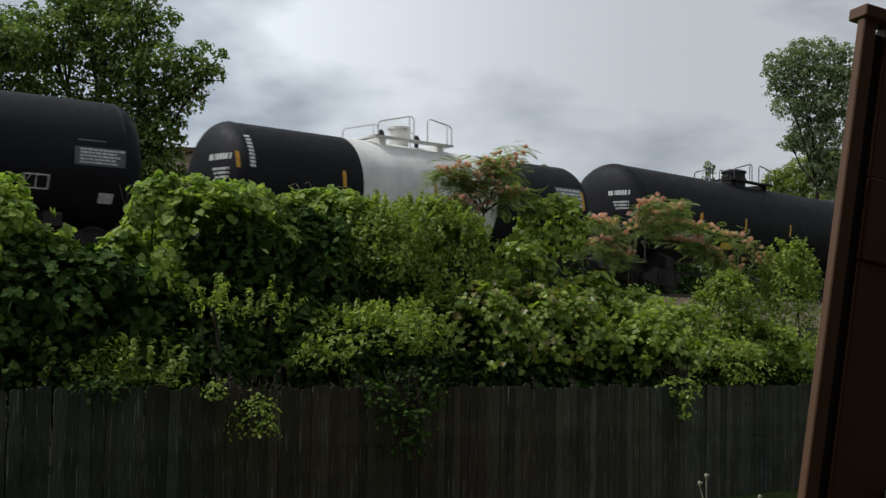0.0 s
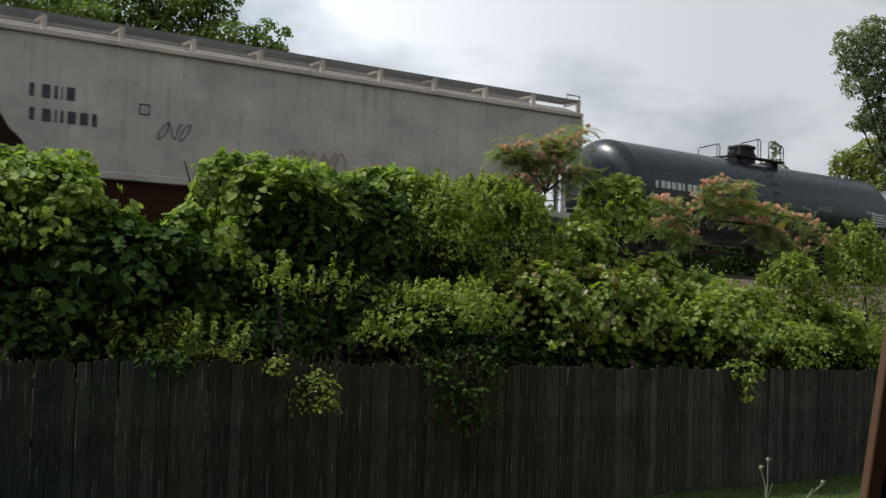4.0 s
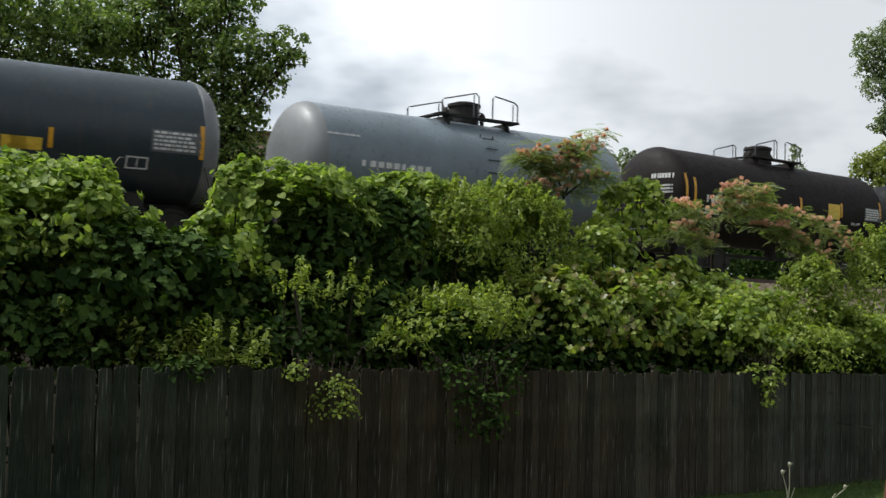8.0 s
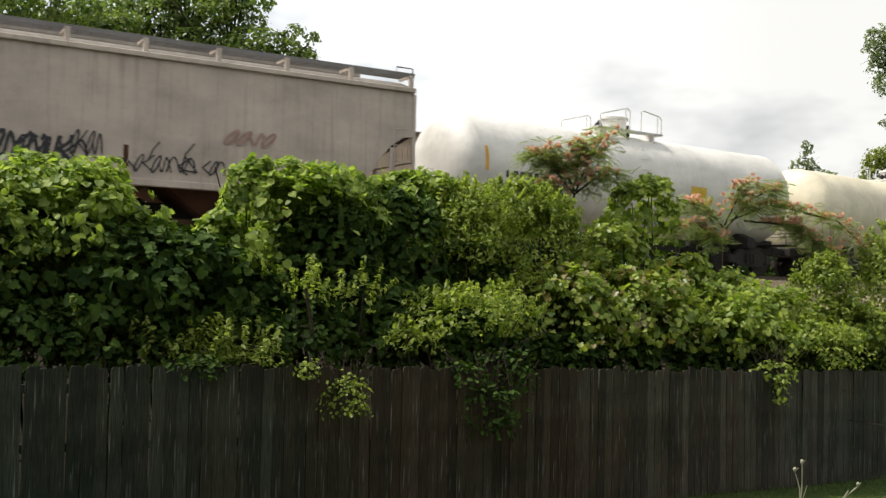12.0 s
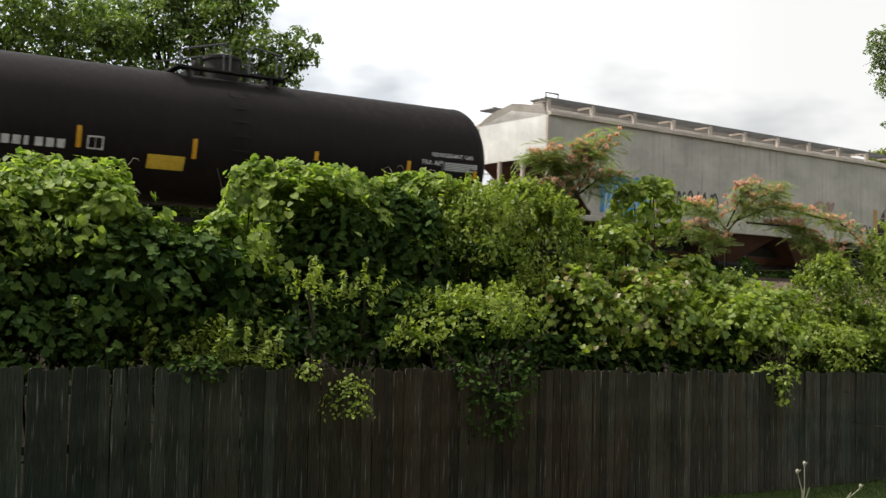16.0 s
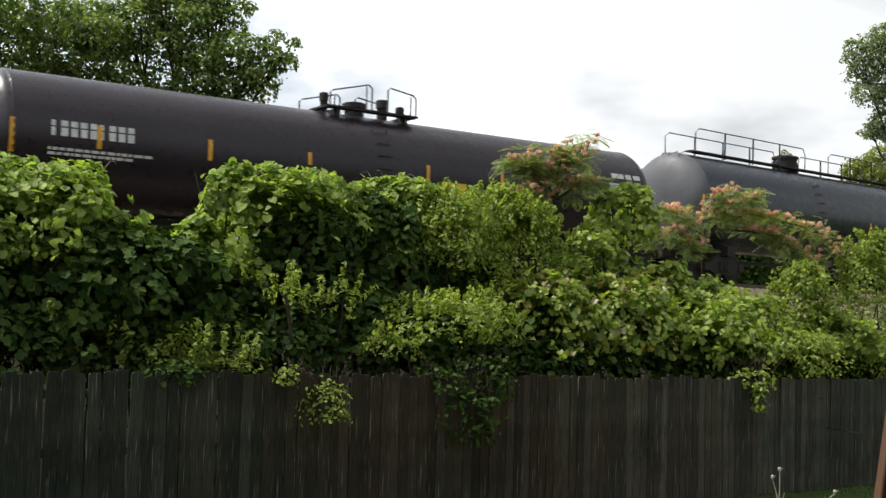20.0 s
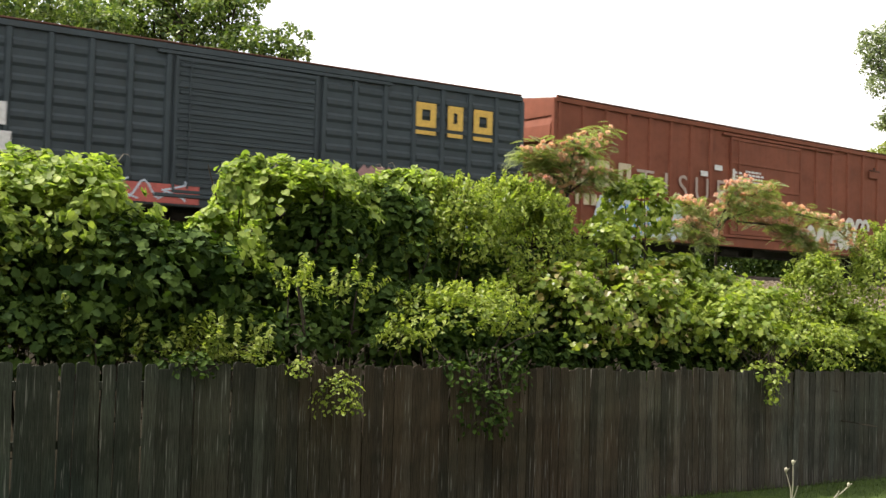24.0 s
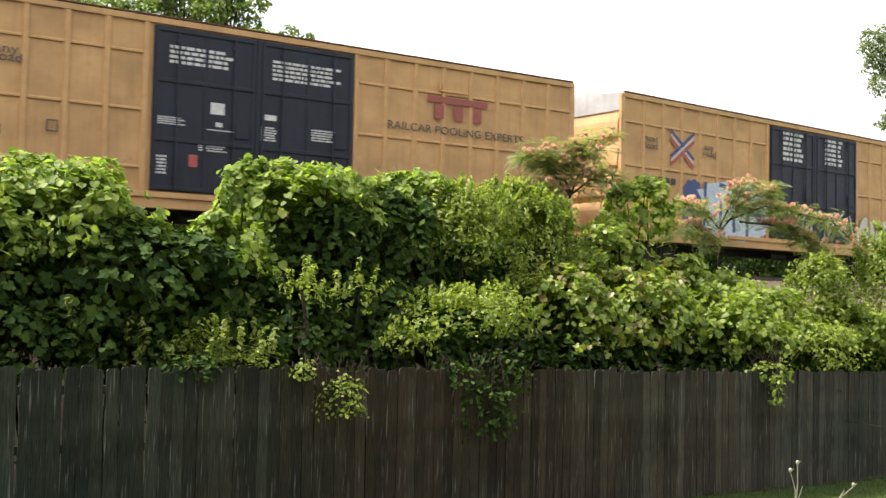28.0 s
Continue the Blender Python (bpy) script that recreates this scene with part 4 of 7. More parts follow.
def tree(name, label, root, lobes, material, size, density, seed, girth=0.3, group="", shape="oval"):
    rng = np.random.default_rng(seed)
    top = thing(name, label, "tree", group)
    g = Geo()
    bz = land_z(*root) - 0.3
    hub = Vector((sum(l[0] for l in lobes) / len(lobes), sum(l[1] for l in lobes) / len(lobes), min(l[2] for l in lobes)))
    g.tube([(root[0], root[1], bz), (root[0] * 0.7 + hub.x * 0.3, root[1] * 0.7 + hub.y * 0.3, bz + (hub.z - bz) * 0.5), hub], girth, 10, girth * 0.55)
    for x, y, z, rx, ry, rz in lobes:
        e = Vector((x, y, z))
        m = hub.lerp(e, 0.5) + Vector(rng.normal(size=3) * 0.2)
        g.tube([hub, m, e], girth * 0.4, 7, girth * 0.12)
        for _ in range(5):
            q = e + Vector(rng.normal(size=3) * (rx * 0.5, ry * 0.5, rz * 0.5))
            g.tube([m.lerp(e, 0.5), e.lerp(q, 0.6), q], girth * 0.14, 5, girth * 0.04)
    part("trunk", g, "bark", top, smooth=60)
    small = []
    for x, y, z, rx, ry, rz in lobes:  # clumps over each lobe
        k = int(16 + 14 * rx)
        for _ in range(k):
            d = rng.normal(size=3)
            d /= np.linalg.norm(d)
            r = rng.uniform(0.3, 0.95)
            s = rng.uniform(0.22, 0.42) * min(rx, rz)
            small.append((x + d[0] * rx * r, y + d[1] * ry * r, z + d[2] * rz * r, s * 1.3, s * 1.3, s))
    p, n = shell_points(small, density, rng, 0.4, 0.7, 0.35)
    leaf_cloud("crown", p, n, rng.uniform(size * 0.6, size * 1.3, len(p)), shape, material, rng, 0.5, parent=top)
    return top


BEYOND = "broadleaf trees beyond the railway"
tree("broadleaf_tree", "large dark green hackberry beyond the railway", (-13.5, 35.5),
     [el(-12.24, 33.86, 10.37, 2.78, 2.04), el(-10.60, 34.40, 9.11, 2.04, 1.11), el(-12.64, 34.77, 8.21, 2.28, 1.52), el(-15.84, 33.44, 9.63, 3.05, 3.24), el(-12.0, 35.0, 6.0, 2.2, 1.5)], "treeleaf", 0.14, 85, 51, 0.35, BEYOND)
tree("broadleaf_tree", "bright-tipped broadleaf tree beyond the railway", (-8.0, 36.0),
     [el(-9.96, 35.63, 11.23, 2.09, 1.71), el(-8.01, 35.10, 11.34, 1.85, 1.48), el(-6.04, 34.47, 10.16, 1.35, 1.08), el(-5.00, 34.64, 10.50, 0.81, 0.72), el(-7.76, 35.15, 9.34, 1.67, 1.30),
      el(-6.81, 34.33, 7.78, 1.08, 1.08), el(-8.8, 35.2, 7.4, 1.6, 1.3), el(-8.0, 35.4, 5.6, 1.6, 1.2), el(-6.5, 35.0, 9.3, 1.1, 1.0), el(-6.5, 35.0, 8.2, 1.15, 1.0), el(-6.3, 35.0, 7.0, 1.15, 1.0), el(-6.9, 35.1, 5.7, 1.3, 1.0), el(-7.2, 35.0, 12.2, 1.3, 0.9), el(-9.0, 35.3, 12.6, 1.7, 1.0)], "treeleaf", 0.14, 80, 52, 0.3, BEYOND)
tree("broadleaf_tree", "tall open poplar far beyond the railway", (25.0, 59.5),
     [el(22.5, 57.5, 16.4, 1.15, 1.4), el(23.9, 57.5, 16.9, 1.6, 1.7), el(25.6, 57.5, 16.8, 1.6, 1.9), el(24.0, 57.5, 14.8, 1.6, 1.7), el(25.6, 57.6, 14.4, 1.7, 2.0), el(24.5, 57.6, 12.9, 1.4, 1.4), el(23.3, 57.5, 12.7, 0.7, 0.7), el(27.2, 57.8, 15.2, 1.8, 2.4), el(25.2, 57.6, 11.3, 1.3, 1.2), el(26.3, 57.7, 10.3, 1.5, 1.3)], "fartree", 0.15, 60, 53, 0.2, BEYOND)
tree("broadleaf_tree", "yellow-green willow far beyond the railway", (29.0, 68.0), [el(27.3, 67.0, 12.0, 1.8, 1.3), el(29.5, 67.0, 12.6, 2.0, 1.6), el(26.0, 67.0, 11.5, 1.1, 0.9), el(28.5, 66.8, 9.8, 2.8, 2.0), el(31.5, 67.5, 11.6, 2.0, 2.0)], "willow", 0.16, 60, 54, 0.2, BEYOND)
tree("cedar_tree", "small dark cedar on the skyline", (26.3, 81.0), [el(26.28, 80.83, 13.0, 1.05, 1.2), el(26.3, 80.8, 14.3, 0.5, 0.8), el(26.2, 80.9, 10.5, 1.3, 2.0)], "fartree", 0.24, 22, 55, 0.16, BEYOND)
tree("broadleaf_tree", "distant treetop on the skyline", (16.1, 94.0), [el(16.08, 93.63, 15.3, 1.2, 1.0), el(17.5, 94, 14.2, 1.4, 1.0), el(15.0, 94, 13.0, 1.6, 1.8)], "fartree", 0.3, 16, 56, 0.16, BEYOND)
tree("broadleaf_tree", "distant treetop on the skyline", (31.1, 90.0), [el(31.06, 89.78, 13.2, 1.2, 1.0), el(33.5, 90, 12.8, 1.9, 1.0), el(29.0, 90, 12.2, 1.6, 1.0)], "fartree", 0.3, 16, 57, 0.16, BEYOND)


# ------------------------------------------------------------ fence, lawn edge, building, door
def fence():
    top = tagged(new("fence"), "weathered grey timber privacy fence with dog-eared boards", "fence", kind="structure")
    rng = np.random.default_rng(5)
    metas = []
    for k in range(6):
        h = 1.80 + 0.012 * k
        g = Geo()
        w, c = 0.0692, 0.022 + 0.002 * k
        g.plate([(-w, -0.13), (w, -0.13), (w, h - c), (w - 0.012, h - c * 0.35), (w - c, h), (-w + c, h), (-w + 0.012, h - c * 0.35), (-w, h - c)], -0.009, 0.009)
        me = g.mesh("board")
        me.materials.append(MAT["board"])
        metas.append(me)
    yaw = math.degrees(math.atan2(FD.y, FD.x))
    v, i = -14.0, 0
    while v < 17.6:
        p = FP + FD * v
        b = new("board", metas[int(rng.integers(0, 6))])
        b.parent = top
        b.matrix_basis = pose(p.x, p.y, fence_z(v) + rng.normal() * 0.008, rng.normal() * 0.3, rng.normal() * 0.35, yaw + rng.normal() * 0.5)
        v += 0.1445 + rng.random() * 0.004
        i += 1
    for h in (0.35, 1.0, 1.6):
        g = Geo()
        for j in range(13):
            v0 = -14 + j * 2.44
            a, b = FP + FD * v0 + FN * 0.03, FP + FD * min(v0 + 2.43, 17.6) + FN * 0.03
            za, zb = fence_z(v0) + h, fence_z(v0 + 2.43) + h
            q = [(a.x, a.y, za), (b.x, b.y, zb)]
            vs = [(x + FN.x * d, y + FN.y * d, z + e) for x, y, z in q for d, e in ((0, -.045), (.04, -.045), (.04, .045), (0, .045))]
            g.add(vs, [(0, 1, 2, 3), (7, 6, 5, 4), (0, 4, 5, 1), (1, 5, 6, 2), (2, 6, 7, 3), (3, 7, 4, 0)])
        part("rail", g, "board", top)
    for j in range(14):
        v0 = -14 + j * 2.43
        p = FP + FD * v0 + FN * 0.12
        o = part("post", Geo().box(-0.045, 0.045, -0.045, 0.045, -0.3, 1.75, 0.006), "board", top)
        o.matrix_basis = pose(p.x, p.y, fence_z(v0), 0, 0, yaw)


fence()


def lawn_edge():
    rng = np.random.default_rng(8)
    verts, loops, sizes = [], [], []
    for _ in range(15000):
        v, u = rng.uniform(-6, 17), -rng.random() ** 1.5 * 5 - 0.01
        p = FP + FD * v + FN * u
        z = land_z(p.x, p.y)
        h, a = rng.uniform(0.03, 0.09) * (1.3 if u > -0.25 else 1), rng.uniform(0, 6.28)
        dx, dy = math.cos(a) * 0.006, math.sin(a) * 0.006
        lx, ly = rng.normal() * 0.03, rng.normal() * 0.03
        n0 = len(verts)
        verts += [(p.x - dx, p.y - dy, z), (p.x + dx, p.y + dy, z), (p.x + lx, p.y + ly, z + h)]
        loops += [n0, n0 + 1, n0 + 2]
        sizes.append(3)
    tagged(new("lawn_grass", raw_mesh("lawn_grass", verts, loops, sizes, "grass")), "short uneven green lawn grass along the fence", "grass", kind="stuff")


lawn_edge()


def weeds():
    for x, y, tips, label in ((5.35, 16.6, [((0.02, 0, 0.62), 1), ((-0.08, 0.02, 0.5), 1), ((0.1, 0, 0.3), 0)], "tall dry weed stalk with a pale seed head"),
                              (6.05, 16.9, [((0.3, 0.08, 0.26), 1), ((0.14, 0.03, 0.2), 0)], "bent pale weed stem in the lawn")):
        z = land_z(x, y) - 0.02
        top = thing("weed_stalk", label, "weed", "dry weeds by the fence", at=pose(x, y, z))
        g = Geo()
        for (a, b, c), _ in tips:
            g.tube([(0, 0, 0), (a * 0.35 + 0.015, b * 0.3, c * 0.5), (a, b, c)], 0.011, 6, 0.006)
        part("stem", g, "weed", top)
        for (a, b, c), head in tips:
            if head:
                part("seed_head", Geo().lathe_z([(c - 0.02, 0.008), (c + 0.01, 0.024), (c + 0.04, 0.026), (c + 0.06, 0.01)], a, b, 8).tube([(a, b, c), (a + 0.05, b, c + 0.05)], 0.012, 5, 0.004), "weed", top)


weeds()


def shed():
    """A long tan metal-clad building beyond the railway; only its upper wall and roof edge clear the cars."""
    top = thing("metal_building", "long tan corrugated-metal building beyond the railway", "building", at=pose(-16.4, 61.2, 2.7, 0, 0, -4))
    h, ln, dp = 9.3, 16.0, 14.0
    g = Geo()
    sheet = Geo().box(0, 0.26, -0.03, 0.03, 0, h - 0.12).mesh("siding_panel")
    for i in range(int(ln / 0.3)):
        part("siding_panel", sheet, "building", top).matrix_basis = pose(i * 0.3, 0, 0)
    g.box(0, ln, 0.03, 0.25, 0, h - 0.12).box(0, 0.2, 0.03, dp, 0, h - 0.12).box(ln - 0.2, ln, 0.03, dp, 0, h - 0.12).box(0, ln, dp - 0.2, dp, 0, h - 0.12)
    w = part("wall", g, "building", top)
    part("roof", Geo().prism([(-0.3, h - 0.1), (dp / 2, h + 0.35), (dp + 0.3, h - 0.1), (dp + 0.3, h - 0.2), (-0.3, h - 0.2)], -0.2, ln + 0.2), "roof", top)
    part("eave_trim", Geo().box(-0.25, ln + 0.25, -0.38, -0.3, h - 0.32, h - 0.06), "doortrim", top)
    return w


shed()


def open_door():
    """A brown boarded door that leans open beside the viewer: stile, reveal coloured black for shadow, plank panel,
    latch.
    """
    top = thing("wooden_door", "brown stained plank door leaning open on the deck", "door")
    lean = 8.9
    top.matrix_basis = pose(0.662, 1.6, 2.545, 0, lean, 14)
    part("stile", Geo().box(0, 0.025, -0.006, 0.012, -1.33, 0.745, 0.002), "doortrim", top)
    # recess strip, its shadow painted in black
    part("reveal", Geo().box(0.025, 0.050, 0.012, 0.03, -1.33, 0.73), "revealdark", top, "recess strip coloured black for its shadow")
    for i in range(6):
        part("plank", Geo().box(0.050 + i * 0.12, 0.168 + i * 0.12, 0.000, 0.03, -1.33, 0.37, 0.003), "doorwood", top)
    part("cross_rail", Geo().box(0.050, 0.77, -0.006, 0.03, 0.37, 0.50, 0.003), "doorwood", top)
    part("upper_panel", Geo().box(0.050, 0.77, 0.0, 0.03, 0.50, 0.745, 0.003), "doorwood", top)
    part("top_rail", Geo().box(-0.004, 0.78, -0.012, 0.03, 0.745, 0.765, 0.002), "doortrim", top)
    part("latch", Geo().box(0.125, 0.19, -0.022, 0.004, 0.005, 0.016, 0.002).lathe_z([(0.016, 0.012), (0.03, 0.014), (0.04, 0.008)], 0.155, -0.012, 10).box(0.135, 0.175, -0.016, 0.004, -0.05, 0.006, 0.002), "chrome", top)
    deck = tagged(new("deck"), "plain timber deck beside the house", "deck", kind="structure")
    for i in range(16):
        o = part("plank", Geo().box(-3, 3, 0, 0.14, -0.03, 0, 0.004), "board", deck)
        o.matrix_basis = pose(0, -0.35 + i * 0.145, 1.19)
    part("fascia", Geo().box(-3, 3, 1.97, 2.0, -0.05, 1.15), "board", deck)
    # unseen wall, sized to cut sky light on the fence and cars
    wall = tagged(new("wall_south", Geo().box(-30, 30, -0.6, -0.4, -0.3, 8.5).mesh("wall_south")), "plain unseen wall added behind the deck to cut sky light", "wall", kind="structure")
    wall.data.materials.append(MAT["plainwall"])


open_door()


# ------------------------------------------------------------ the train
# A car's own axes: x along the train towards its tail, y away from the viewer, z up from the rails; its near side is at y = -1.55.
CARS = []
TANKS = {}
HEADS = {}
ENDS = {}


def shared(cache, key, make):
    if key not in cache:
        cache[key] = make()
    return cache[key]


PIECES = {}


def piece(name, key, make, material, parent, at, label="", smooth=0.0):
    """A part that many cars have alike: one mesh, many objects."""
    def build():
        me = make().mesh(name, smooth)
        me.materials.append(MAT[material])
        return me
    ob = new(name, shared(PIECES, key, build))
    ob.parent = parent
    ob.matrix_basis = at
    return tagged(ob, label)


def side_frame():
    g = Geo()
    g.plate([(-1.05, 0.40), (-0.75, 0.40), (-0.45, 0.26), (0.45, 0.26), (0.75, 0.40), (1.05, 0.40), (1.05, 0.58), (0.7, 0.62), (0.45, 0.82), (-0.45, 0.82), (-0.7, 0.62), (-1.05, 0.58)], -1.12, -0.98)
    for x in (-0.89, 0.89):
        g.box(x - 0.13, x + 0.13, -1.16, -0.96, 0.36, 0.62, 0.02)
    for x in (-0.17, 0.0, 0.17):
        g.tube([(x, -1.13, 0.36), (x, -1.13, 0.66)], 0.07, 8)
    return g


def wheel():
    prof = [(-0.07, 0.46), (-0.04, 0.455), (0.0, 0.48), (0.03, 0.48), (0.03, 0.40), (0.0, 0.38), (0.0, 0.14), (0.05, 0.12), (0.05, 0.0)]
    g = Geo()
    n = 28
    vs = [(r * math.cos(2 * math.pi * k / n), y, r * math.sin(2 * math.pi * k / n)) for y, r in [(-0.09, 0.0), (-0.09, 0.12), (-0.05, 0.14), (-0.05, 0.38), (-0.07, 0.40)] + prof for k in range(n)]
    m = len(prof) + 5
    return g.add(vs, [(i * n + k, i * n + (k + 1) % n, (i + 1) * n + (k + 1) % n, (i + 1) * n + k) for i in range(m - 1) for k in range(n)])


def trucks(car, xs):
    for x in xs:
        t = new("truck")
        t.parent = car
        t.matrix_basis = pose(x, 0, 0)
        for flip in (0, 180):
            piece("side_frame", "side_frame", side_frame, "grime", t, pose(0, 0, 0, 0, 0, flip))
        for wx in (-0.89, 0.89):
            piece("axle", "axle", lambda: Geo().tube([(0, -0.75, 0), (0, 0.75, 0)], 0.08, 10), "grime", t, pose(wx, 0, 0.46))
            for sy, rz in ((-0.7175, 0), (0.7175, 180)):
                piece("wheel", "wheel", wheel, "grime", t, pose(wx, sy, 0.46, 0, 0, rz), smooth=40)
        piece("bolster", "bolster", lambda: Geo().box(-0.2, 0.2, -1.0, 1.0, 0.55, 0.9, 0.03), "grime", t, pose(0, 0, 0))


def couplers(car, half, reach, rear=None):
    for sg, e in ((-1, half), (1, rear or half)):
        piece("coupler", ("coupler", round(reach, 2)), lambda: Geo().box(-0.3, reach, -0.09, 0.09, 0.76, 0.98, 0.02).box(reach - 0.16, reach + 0.12, -0.16, 0.10, 0.72, 1.02, 0.04), "grime", car, pose(sg * e, 0, 0, 0, 0, 0 if sg > 0 else 180))
        piece("air_hose", "air_hose", lambda: Geo().tube([(0.1, -0.35, 0.85), (0.3, -0.36, 0.6), (0.55, -0.33, 0.42), (0.8, -0.25, 0.5)], 0.025, 6), "grime", car, pose(sg * e, 0, 0, 0, 0, 0 if sg > 0 else 180))


def ladder(height, width, rungs, r=0.016):
    g = Geo()
    for x in (0, width):
        g.tube([(x, 0, 0), (x, 0, height)], r, 6)
    for i in range(rungs):
        z = height * (i + 0.5) / rungs
        g.tube([(0, 0, z), (width, 0, z)], r * 0.8, 6)
    return g


def glyphs(count, width, height):
    """A row of plain bars that stands for characters which are not spelt out."""
    g = Geo()
    step = width / count
    for i in range(count):
        w = step * (0.40 if (i * 7) % 5 == 0 else 0.70)
        g.box(i * step, i * step + w, -0.004, 0.004, 0, height)
    g.bars = True
    return g


def frame_bars(w, h, t=0.03):
    return Geo().box(0, w, -0.004, 0.003, 0, t).box(0, w, -0.004, 0.003, h - t, h).box(0, t, -0.0035, 0.0025, t, h - t).box(w - t, w, -0.0035, 0.0025, t, h - t).box(w * 0.48, w * 0.52, -0.0035, 0.0025, t, h - t)


def scrawl(width, height, count, brush):
    """Loose spray-painted strokes side by side: bent hooks, loops and bars, none of them a letter."""
    rng = random.Random(int(width * 1000) + int(height * 77) + count)
    lines = []
    cell = width / count
    for i in range(count):
        x0 = cell * i
        kind = rng.randrange(4)
        tilt = rng.uniform(-0.5, 0.5)
        pts = []
        for k in range(11):
            t = k / 10
            if kind == 0:  # a broad arch over its neighbours
                u, v = -0.3 + 1.6 * t, 0.15 + 0.8 * math.sin(math.pi * t)
            elif kind == 1:  # a wave
                u, v = -0.2 + 1.4 * t, 0.5 + 0.4 * math.sin(t * 7.5 + i)
            elif kind == 2:  # a leaning leaf shape
                a = 2 * math.pi * t
                u, v = 0.5 + 0.3 * math.cos(a) + 0.45 * math.sin(a), 0.5 + 0.46 * math.sin(a)
            else:  # a slanted spike
                u, v = -0.1 + 1.2 * abs(2 * t - 1) ** 0.8 + tilt * t, 0.05 + 0.9 * t
            pts.append((min(max(x0 + cell * u, 0), width), height * min(max(v, 0.02), 0.98)))
        lines.append(pts)
    return strokes(lines, brush)


def small_print(rows, width, size):
    """Lines of stencilling too small to read."""
    g = Geo()
    rng = random.Random(rows * 100 + int(width * 50))
    for j in range(rows):
        x = 0.0
        stop = width * rng.uniform(0.75, 1.0)
        while x < stop:
            w = size * rng.uniform(0.8, 3.5)
            g.box(x, min(x + w, width), -0.004, 0.004, -j * size * 1.7, -j * size * 1.7 + size)
            x += w + size * 0.6
    return g


def words(text, size, material, parent, at, label="", spacing=1.0, name="lettering"):
    cu = bpy.data.curves.new("lettering", "FONT")
    cu.body, cu.size, cu.extrude, cu.space_character, cu.resolution_u = text, size, 0.003, spacing, 3
    tmp = bpy.data.objects.new("lettering", cu)
    me = bpy.data.meshes.new_from_object(tmp)
    bpy.data.objects.remove(tmp)
    me.materials.clear()
    me.materials.append(MAT[material])
    ob = new(name, me)
    ob.parent = parent
    ob.matrix_basis = at @ pose(0, 0, 0, 90)
    return tagged(ob, label)


def strokes(lines, width, y_front=-0.003, depth=0.006):
    """Brush or spray strokes on an upright side: each line a run of x, z points."""
    g = Geo()
    for k, line in enumerate(lines):
        for m, ((x0, z0), (x1, z1)) in enumerate(zip(line, line[1:])):
            y = y_front - 0.0012 * (m % 3) - 0.0004 * (k % 3)
            dx, dz = x1 - x0, z1 - z0
            ln = math.hypot(dx, dz) or 1
            nx, nz = -dz / ln * width / 2, dx / ln * width / 2
            ex, ez = dx / ln * width * 0.3, dz / ln * width * 0.3
            g.plate([(x0 + nx - ex, z0 + nz - ez), (x1 + nx + ex, z1 + nz + ez), (x1 - nx + ex, z1 - nz + ez), (x0 - nx - ex, z0 - nz - ez)], y - depth, y)
    return g


